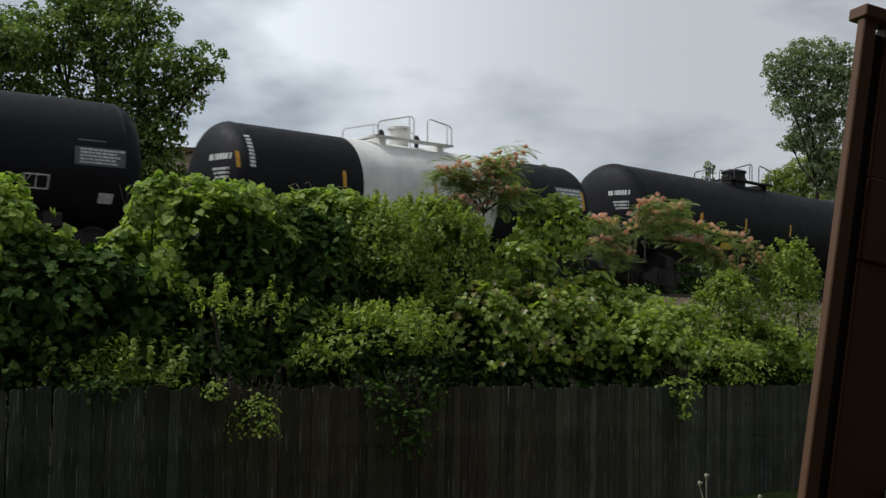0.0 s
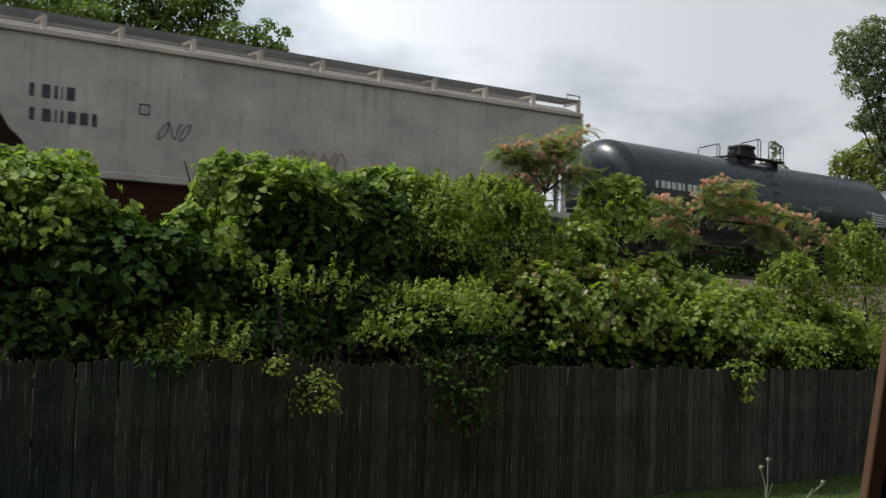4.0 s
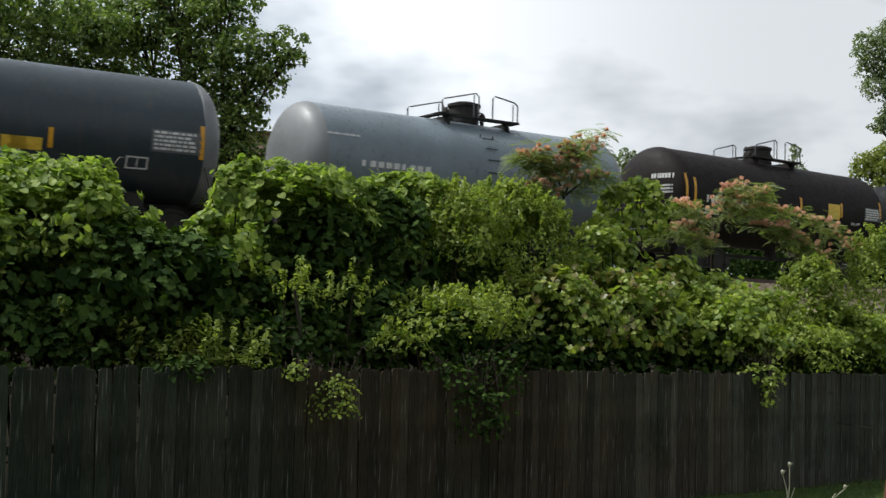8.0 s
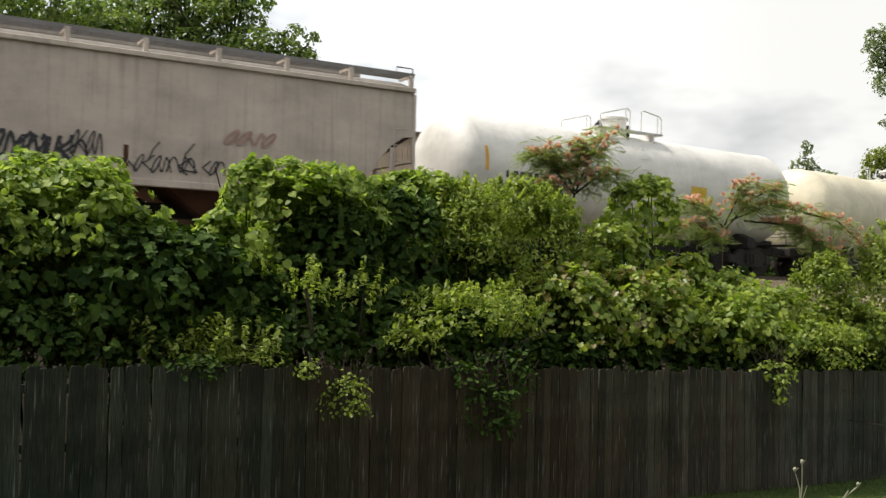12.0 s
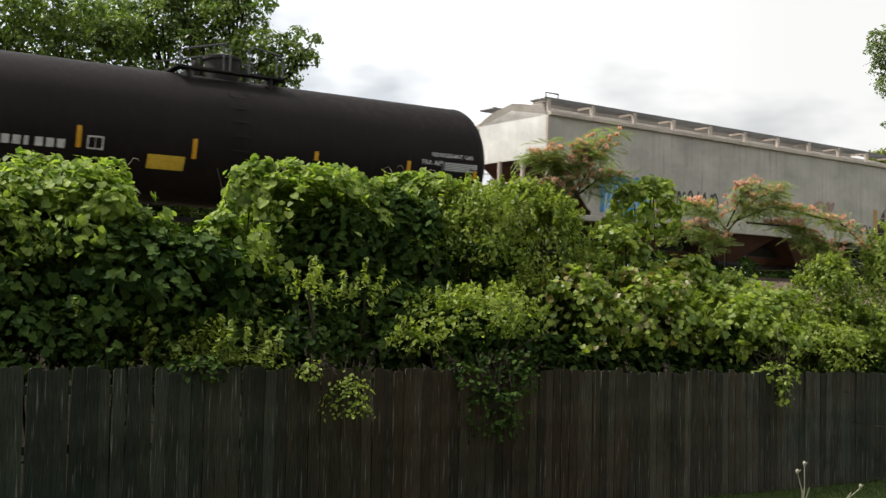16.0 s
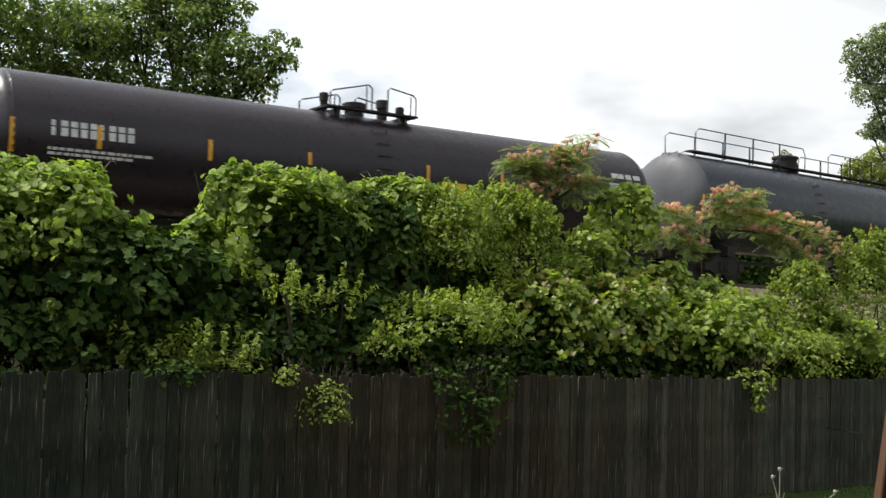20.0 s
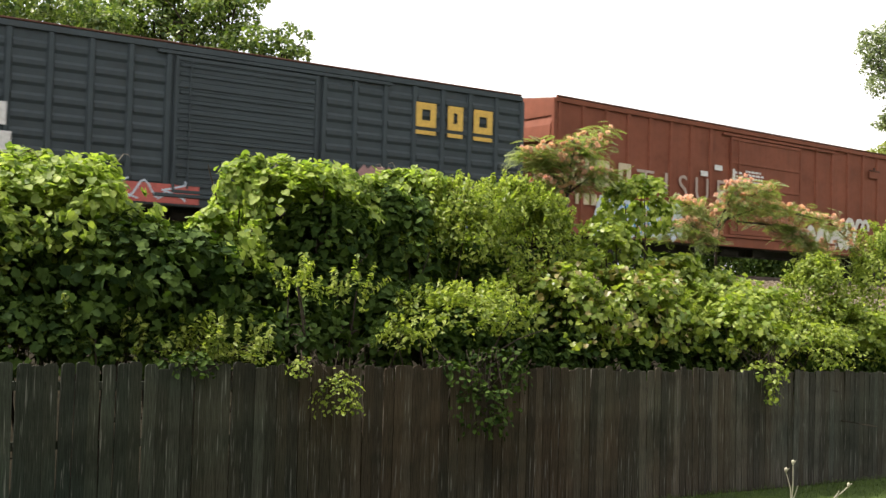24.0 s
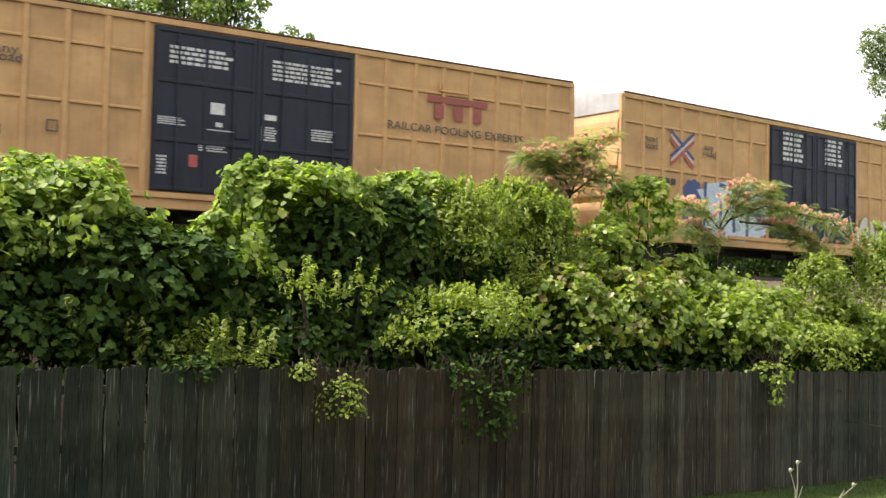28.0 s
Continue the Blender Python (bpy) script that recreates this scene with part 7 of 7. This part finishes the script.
mark(C[11], frame_bars(0.23, 0.27), -5.29, 2.36, "blackstencil", "outlined_box")
mark(C[11], scrawl(1.01, 0.24, 4, 0.06), -4.41, 2.38, "sprayred", "graffiti")
mark(C[11], scrawl(2.43, 0.66, 9, 0.07), -2.28, 1.61, "sprayblack", "graffiti")
mark(C[11], scrawl(0.65, 0.58, 4, 0.03), 0.13, 1.83, "sprayblack", "graffiti")
mark(C[11], scrawl(1.51, 0.64, 6, 0.05), -1.04, 1.56, "sprayblack", "graffiti")
sign(C[11], 1.24, 1.66, 0.11, 0.50, "rustdark", "stain", "rusty strip")
mark(C[11], scrawl(1.34, 0.42, 7, 0.03), 1.48, 1.58, "sprayblack", "graffiti")
mark(C[11], strokes([[(0.0, 0.32), (0.2, 0.24), (0.38, 0.05)], [(0.62, 0.3), (0.72, 0.55), (0.86, 0.72)], [(1.36, 0.1), (1.44, 0.5), (1.64, 0.75)], [(1.44, 0.45), (1.72, 0.12), (1.4, 0.14)]], 0.03), 1.16, 1.56, "sprayblack", "graffiti")
mark(C[11], scrawl(0.52, 0.36, 3, 0.03), 3.0, 1.62, "sprayblack", "graffiti")
mark(C[11], scrawl(1.19, 0.34, 4, 0.06), 3.52, 2.38, "sprayred", "graffiti")
mark(C[11], scrawl(0.68, 0.43, 3, 0.08), -4.24, 2.30, "sprayred", "graffiti")
mark(C[12], glyphs(11, 2.66, 0.19), -5.79, 2.26, "blackstencil", "marking")
tape(C[12], -6.49, 2.40, 0.65)
tape(C[12], -2.81, 2.34, 0.37)
tape(C[12], 0.24, 2.42, 0.34)
sign(C[12], 1.39, 2.24, 0.68, 0.34, "placard", "placard", "orange-yellow placard")
lettered(C[13], "HYDROCHLORIC ACID", 1.3, 3.9, 2.84, "faintstencil")
mark(C[13], small_print(5, 1.04, 0.058), 3.87, 2.52, "sprayred", "small_print")
sign(C[13], 5.12, 1.65, 0.36, 0.41, "stencil", "placard", "white placard")
tape(C[13], 5.63, 1.85, 0.54)
mark(C[13], glyphs(6, 2.26, 0.24), 3.71, 2.44, "blackstencil", "marking")
mark(C[14], glyphs(9, 2.1, 0.26), -5.75, 1.9, "stencil", "marking")
sign(C[14], -2.5, 1.56, 0.74, 0.36, "placard", "placard", "orange-yellow placard")
tape(C[14], -6.62, 2.35, 0.58)
tape(C[14], -4.36, 2.40, 0.35)
tape(C[14], -1.58, 2.28, 0.44)
mark(C[14], small_print(2, 0.29, 0.074), 0.66, 3.35, "stencil", "small_print")
tape(C[14], 1.13, 2.30, 0.48)
tape(C[14], 3.49, 2.37, 0.37)
tape(C[14], 5.75, 2.48, 0.45)
lettered(C[14], "CHLORINE", 0.77, 1.25, 1.96, "stencil")
lettered(C[14], "INHALATION HAZARD", 1.53, 0.85, 1.81, "stencil")
panel(C[14], 4.59, 2.25, 1.08, 0.46)
mark(C[14], small_print(3, 0.75, 0.078), 0.48, 3.38, "stencil", "small_print")
mark(C[14], small_print(1, 0.66, 0.102), 5.22, 2.83, "stencil", "small_print")
mark(C[15], glyphs(9, 1.99, 0.19), -6.27, 2.01, "stencil", "marking")
tape(C[15], -4.12, 2.05, 0.47)
tape(C[15], -1.59, 2.03, 0.45)
tape(C[15], 1.39, 2.24, 0.22)
tape(C[15], 3.93, 2.18, 0.28)
tape(C[15], 6.10, 2.12, 0.24)
sign(C[15], -2.57, 1.75, 0.84, 0.34, "placard", "placard", "yellow placard")
mark(C[15], frame_bars(0.34, 0.29), -3.89, 2.04, "stencil", "outlined_box")
lettered(C[15], "REFRIGERANT GAS", 1.24, 4.64, 2.63, "stencil")
lettered(C[15], "FRA AIP", 0.61, 4.34, 2.41, "stencil")
panel(C[15], 4.99, 2.29, 1.07, 0.23)
mark(C[16], glyphs(4, 0.83, 0.20), -7.49, 2.64, "blackstencil", "marking")
mark(C[16], glyphs(6, 1.11, 0.16), -7.47, 2.21, "blackstencil", "marking")
mark(C[16], scrawl(1.87, 1.14, 9, 0.22), -6.31, 1.48, "sprayblue", "graffiti")
mark(C[16], scrawl(1.73, 0.97, 7, 0.05), -6.24, 1.56, "spraypale", "graffiti")
mark(C[16], scrawl(2.80, 0.78, 10, 0.05), -4.20, 1.71, "sprayblack", "graffiti")
sign(C[16], -4.42, 1.49, 0.60, 1.19, "sprayred", "stain", "faded red panel")
mark(C[16], scrawl(1.16, 0.34, 4, 0.08), 3.44, 2.27, "sprayred", "graffiti")
mark(C[16], scrawl(0.86, 0.44, 5, 0.05), 4.10, 1.67, "sprayred", "graffiti")
sign(C[16], 4.95, 1.66, 0.47, 0.29, "blackstencil", "sticker", "dark square sticker")
sign(C[16], 6.98, 1.60, 0.23, 0.95, "orangestencil", "stain", "ochre rust strip")
mark(C[16], scrawl(1.03, 0.36, 4, 0.03), 5.79, 1.61, "sprayblack", "graffiti")
mark(C[17], glyphs(10, 1.77, 0.28), -4.78, 2.01, "stencil", "marking")
mark(C[17], small_print(2, 1.51, 0.049), -4.82, 1.81, "faintstencil", "small_print")
tape(C[17], -2.97, 1.81, 0.74)
tape(C[17], -5.77, 2.34, 0.28)
tape(C[17], 2.73, 2.15, 0.28)
panel(C[17], 3.83, 2.22, 1.22, 0.28)
mark(C[17], scrawl(0.63, 0.42, 3, 0.05), -2.90, 1.41, "faintstencil", "graffiti")
tape(C[18], -5.49, 1.84, 0.96)
tape(C[18], -2.87, 1.99, 0.51)
tape(C[18], -0.39, 2.27, 0.25)
tape(C[18], 1.88, 2.17, 0.29)
tape(C[18], 4.50, 2.13, 0.63)
mark(C[18], glyphs(9, 1.97, 0.30), -4.82, 1.91, "orangestencil", "marking")
mark(C[18], small_print(1, 1.01, 0.064), -4.82, 2.29, "orangestencil", "small_print")
mark(C[18], small_print(2, 1.51, 0.040), -4.93, 1.75, "faintstencil", "small_print")
mark(C[18], small_print(1, 0.96, 0.112), 3.36, 2.61, "orangestencil", "small_print")
panel(C[18], 3.25, 1.91, 1.06, 0.49)
mark(C[18], small_print(1, 1.07, 0.073), 3.24, 2.64, "orangestencil", "small_print")
mark(C[19], glyphs(9, 1.82, 0.33), -8.60, 2.33, "stencil", "marking")
tape(C[19], -9.43, 1.91, 0.72)
tape(C[19], -7.64, 2.14, 0.49)
tape(C[19], -5.14, 2.13, 0.48)
tape(C[19], 0.78, 2.22, 0.37)
tape(C[19], -2.62, 2.28, 0.30)
mark(C[19], small_print(2, 2.36, 0.059), -8.65, 2.03, "stencil", "small_print")
sign(C[19], 1.26, 1.91, 0.80, 0.30, "placard", "placard", "yellow placard")
tape(C[19], 3.17, 2.18, 0.46)
tape(C[19], 5.72, 2.30, 0.33)
panel(C[19], 7.07, 2.36, 1.33, 0.35)
mark(C[19], small_print(1, 1.13, 0.147), 7.28, 2.85, "stencil", "small_print")
mark(C[20], glyphs(11, 2.31, 0.29), -6.08, 1.94, "orangestencil", "marking")
mark(C[20], small_print(1, 1.06, 0.068), -6.07, 1.83, "faintstencil", "small_print")
tape(C[20], -7.39, 1.92, 0.80)
tape(C[20], -5.03, 2.03, 0.42)
panel(C[20], 4.28, 2.12, 1.21, 0.61)
tape(C[20], 2.42, 2.00, 0.46)
tape(C[20], 5.65, 2.11, 0.57)
lettered(C[20], "METHYL CHLORIDE", 1.13, 4.0, 1.93, "stencil")
mark(C[21], glyphs(9, 1.76, 0.28), -8.36, 2.39, "stencil", "marking")
mark(C[21], small_print(2, 2.44, 0.054), -8.39, 2.06, "stencil", "small_print")
tape(C[21], -9.11, 1.94, 0.71)
tape(C[21], -6.59, 2.18, 0.45)
tape(C[21], -4.29, 2.34, 0.30)
tape(C[21], -1.73, 2.40, 0.21)
tape(C[21], 0.63, 2.31, 0.29)
mark(C[22], glyphs(4, 1.54, 0.48), -6.67, 2.27, "stencil", "marking")
mark(C[22], glyphs(4, 1.65, 0.44), -6.66, 1.71, "stencil", "marking")
mark(C[22], scrawl(2.48, 0.96, 8, 0.3), 2.28, 1.12, "spraypink", "graffiti")
mark(C[22], scrawl(1.67, 0.64, 6, 0.25), 4.54, 1.20, "spraypink", "graffiti")
mark(C[22], scrawl(0.91, 0.44, 6, 0.06), 5.10, 1.29, "spraywhite", "graffiti")
mark(C[22], scrawl(0.86, 0.41, 4, 0.2), 5.43, 0.84, "markblue", "graffiti")
mark(C[22], scrawl(0.81, 0.46, 5, 0.06), 6.00, 0.96, "spraywhite", "graffiti")
mark(C[22], Geo().box(0, 4.53, -0.004, 0.002, 0, 0.42), -5.64, 0.91, "brightred", "graffiti")
mark(C[22], scrawl(3.93, 0.48, 7, 0.04), -5.36, 0.95, "spraypale", "graffiti")
mark(C[23], glyphs(7, 2.15, 0.31), -8.56, 1.71, "bone", "marking")
sprayed(C[23], "T I", 1.35, 0.62, -6.15, 2.28, "spraysmear", "faded white sprayed letters")
sprayed(C[23], "S U E", 2.25, 0.72, -4.35, 2.18, "spraysmear", "faded white sprayed letters")
mark(C[23], scrawl(3.56, 1.07, 12, 0.22), -7.78, 0.91, "spraypale", "graffiti")
mark(C[23], scrawl(3.12, 0.86, 8, 0.07), -7.55, 1.00, "sprayblue", "graffiti")
mark(C[23], scrawl(2.76, 0.79, 6, 0.06), -7.31, 1.04, "orangestencil", "graffiti")
mark(C[23], scrawl(0.67, 0.44, 5, 0.05), -8.65, 3.15, "faintstencil", "graffiti")
mark(C[23], Geo().box(0, 0.34, -0.004, 0.002, 0, 0.16), -3.29, 2.96, "stencil", "label")
mark(C[23], Geo().box(0, 0.37, -0.004, 0.002, 0, 0.16), -2.63, 3.20, "stencil", "label")
mark(C[23], Geo().box(0, 0.21, -0.004, 0.002, 0, 0.81), -1.85, 2.51, "stencil", "label")
mark(C[23], small_print(4, 0.99, 0.064), -1.10, 3.25, "stencil", "small_print")
mark(C[23], small_print(5, 0.44, 0.067), -1.67, 3.18, "stencil", "small_print")
mark(C[23], scrawl(1.33, 0.37, 4, 0.14), 4.49, 1.77, "spraywhite", "graffiti")
mark(C[23], scrawl(3.21, 0.63, 8, 0.2), 1.78, 1.09, "spraywhite", "graffiti")
mark(C[24], glyphs(5, 1.11, 0.26), -8.44, 2.74, "stencil", "marking")
mark(C[24], glyphs(6, 1.32, 0.20), -8.42, 2.30, "stencil", "marking")
mark(C[24], frame_bars(0.30, 0.30), -6.56, 2.49, "stencil", "outlined_box")
mark(C[24], scrawl(1.37, 0.70, 5, 0.07), -2.24, 2.54, "spraywhite", "graffiti")
mark(C[24], small_print(3, 1.01, 0.034), 0.45, 3.49, "stencil", "small_print")
mark(C[24], strokes([[(0.0, 1.25), (0.45, 1.5), (0.95, 1.35), (1.1, 0.85), (0.8, 0.35), (0.3, 0.2)], [(0.25, 1.4), (0.3, 0.9), (0.1, 0.5)],
                     [(2.0, 1.35), (1.5, 1.45), (1.3, 1.1), (1.75, 0.8), (1.9, 0.4), (1.4, 0.15)], [(2.3, 0.2), (2.5, 0.9), (2.9, 1.35), (3.2, 0.9), (3.3, 0.3)], [(2.5, 0.7), (3.2, 0.65)]], 0.36), 1.75, 1.1, "sprayteal", "graffiti", "teal sprayed shapes")
mark(C[24], strokes([[(0.05, 1.45), (0.55, 1.7), (1.15, 1.5), (1.3, 0.85), (0.95, 0.2)], [(2.15, 1.5), (1.45, 1.65), (1.12, 1.1), (1.55, 0.72)], [(2.15, 0.1), (2.35, 0.95), (2.9, 1.58), (3.4, 0.9)], [(0.5, 1.1), (0.75, 0.8)]], 0.05), 1.75, 1.1, "sprayblack", "graffiti", "thin dark outlines")
mark(C[24], strokes([[(0.0, 0.0), (0.25, 0.75)], [(0.25, 0.75), (0.45, 0.1)], [(0.15, 0.15), (0.35, 0.3)]], 0.2), 1.55, 2.0, "spraypale", "graffiti", "pale spiked sprayed shape")
mark(C[24], scrawl(3.74, 0.5, 14, 0.06), 2.1, 2.3, "spraysand", "graffiti")
mark(C[24], scrawl(3.35, 0.61, 9, 0.14), -6.78, 1.56, "spraywhite", "graffiti")
mark(C[24], scrawl(0.89, 0.53, 5, 0.2), 7.18, 1.94, "spraywhite", "graffiti")
mark(C[24], small_print(6, 0.19, 0.063), 6.45, 2.41, "stencil", "small_print")
lettered(C[25], "next", 0.58, -8.41, 3.90, "blackstencil")
lettered(C[25], "load", 0.55, -8.38, 3.70, "blackstencil")
lettered(C[25], "any", 0.49, -5.72, 3.84, "blackstencil")
lettered(C[25], "road", 0.59, -5.75, 3.67, "blackstencil")
mark(C[25], glyphs(5, 1.44, 0.23), -7.50, 2.64, "blackstencil", "marking")
mark(C[25], glyphs(6, 2.18, 0.20), -7.49, 2.17, "blackstencil", "marking")
mark(C[25], frame_bars(0.23, 0.26), -4.63, 2.31, "blackstencil", "outlined_box")
lettered(C[25], "RAILCAR POOLING EXPERTS", 4.18, 3.46, 3.22, "blackstencil")
mark(C[25], small_print(4, 1.46, 0.065), -2.06, 4.43, "stencil", "small_print")
mark(C[25], small_print(5, 1.76, 0.059), 0.39, 4.42, "stencil", "small_print")
mark(C[25], Geo().box(0, 0.33, -0.004, 0.002, 0, 0.26), -1.09, 3.06, "stencil", "sticker")
mark(C[25], Geo().box(0, 0.16, -0.004, 0.002, 0, 0.10), -0.96, 2.78, "stencil", "sticker")
mark(C[25], small_print(1, 0.88, 0.024), -1.16, 2.69, "stencil", "small_print")
mark(C[25], small_print(4, 0.61, 0.028), -2.29, 2.87, "stencil", "small_print")
mark(C[25], small_print(6, 0.29, 0.043), -2.36, 1.99, "stencil", "small_print")
mark(C[25], Geo().box(0, 0.20, -0.004, 0.002, 0, 0.27), -1.56, 1.83, "brightred", "sticker")
mark(C[25], Geo().box(0, 0.36, -0.004, 0.002, 0, 0.13), 0.15, 3.06, "stencil", "sticker")
mark(C[25], small_print(6, 0.39, 0.034), 0.13, 2.87, "stencil", "small_print")
mark(C[25], small_print(5, 0.61, 0.035), 1.42, 2.93, "stencil", "small_print")
mark(C[25], small_print(3, 0.67, 0.033), -1.34, 2.32, "stencil", "small_print")
lettered(C[26], "next", 0.57, -8.44, 3.77, "blackstencil")
lettered(C[26], "load", 0.54, -8.44, 3.55, "blackstencil")
lettered(C[26], "any", 0.47, -5.79, 3.77, "blackstencil")
lettered(C[26], "road", 0.63, -5.84, 3.57, "blackstencil")
mark(C[26], glyphs(5, 1.44, 0.19), -8.42, 2.57, "blackstencil", "marking")
mark(C[26], blob(0.9, 1.7, 7), -6.75, 1.15, "markblue", "graffiti", "patch of dark blue spray paint")
mark(C[26], blob(3.6, 1.75, 8), -6.1, 1.1, "spraypale", "graffiti", "large white sprayed block")
mark(C[26], strokes([[(0.0, 0.1), (0.05, 1.6)], [(0.75, 0.0), (0.8, 1.0)], [(0.75, 1.6), (1.4, 1.5), (1.45, 0.2)], [(2.1, 0.1), (2.2, 1.5), (2.9, 1.4)], [(2.2, 0.8), (2.8, 0.75)]], 0.13), -5.75, 1.15, "markblue", "graffiti")
mark(C[26], scrawl(3.28, 1.04, 7, 0.2), 2.63, 1.17, "spraywhite", "graffiti")
mark(C[26], small_print(6, 1.17, 0.100), -1.78, 4.69, "stencil", "small_print")
mark(C[26], small_print(6, 1.17, 0.092), 0.62, 4.69, "stencil", "small_print")
mark(C[26], scrawl(3.68, 0.96, 6, 0.05), -1.23, 1.38, "spraywhite", "graffiti")


for k in (1, 2, 9, 10, 15, 19, 21):
    r, az = TANKS[C[k].name]
    head_stencil(C[k], -1.12, az + 0.42, ((8, 0.75),), 0.15)
    head_stencil(C[k], -1.12, az + 0.16, ((9, 0.55), (7, 0.5), (8, 0.45)), 0.06)
for k in (6, 14):
    r, az = TANKS[C[k].name]
    head_placard(C[k], -0.62, az + 0.12, 0.5, 0.36)
for i in range(9):
    sign(C[1], -5.98, 2.55 + i * 0.095, 0.14, 0.07, "stencil", "stencil_bar", "white stencilled bar")

# ------------------------------------------------------------ movement
def travelled(t):
    return 14.45 * t + 0.0065 * t * t


def motions():
    for car, q in CARS:
        rows = []
        for i in range(57):
            t = i * 0.5
            x, y, a = track(q - travelled(t), 1.55)
            rows.append((t, pose(x, y, RAIL, 0, 0, 90 - math.degrees(a))))
        walk(car, rows)


motions()
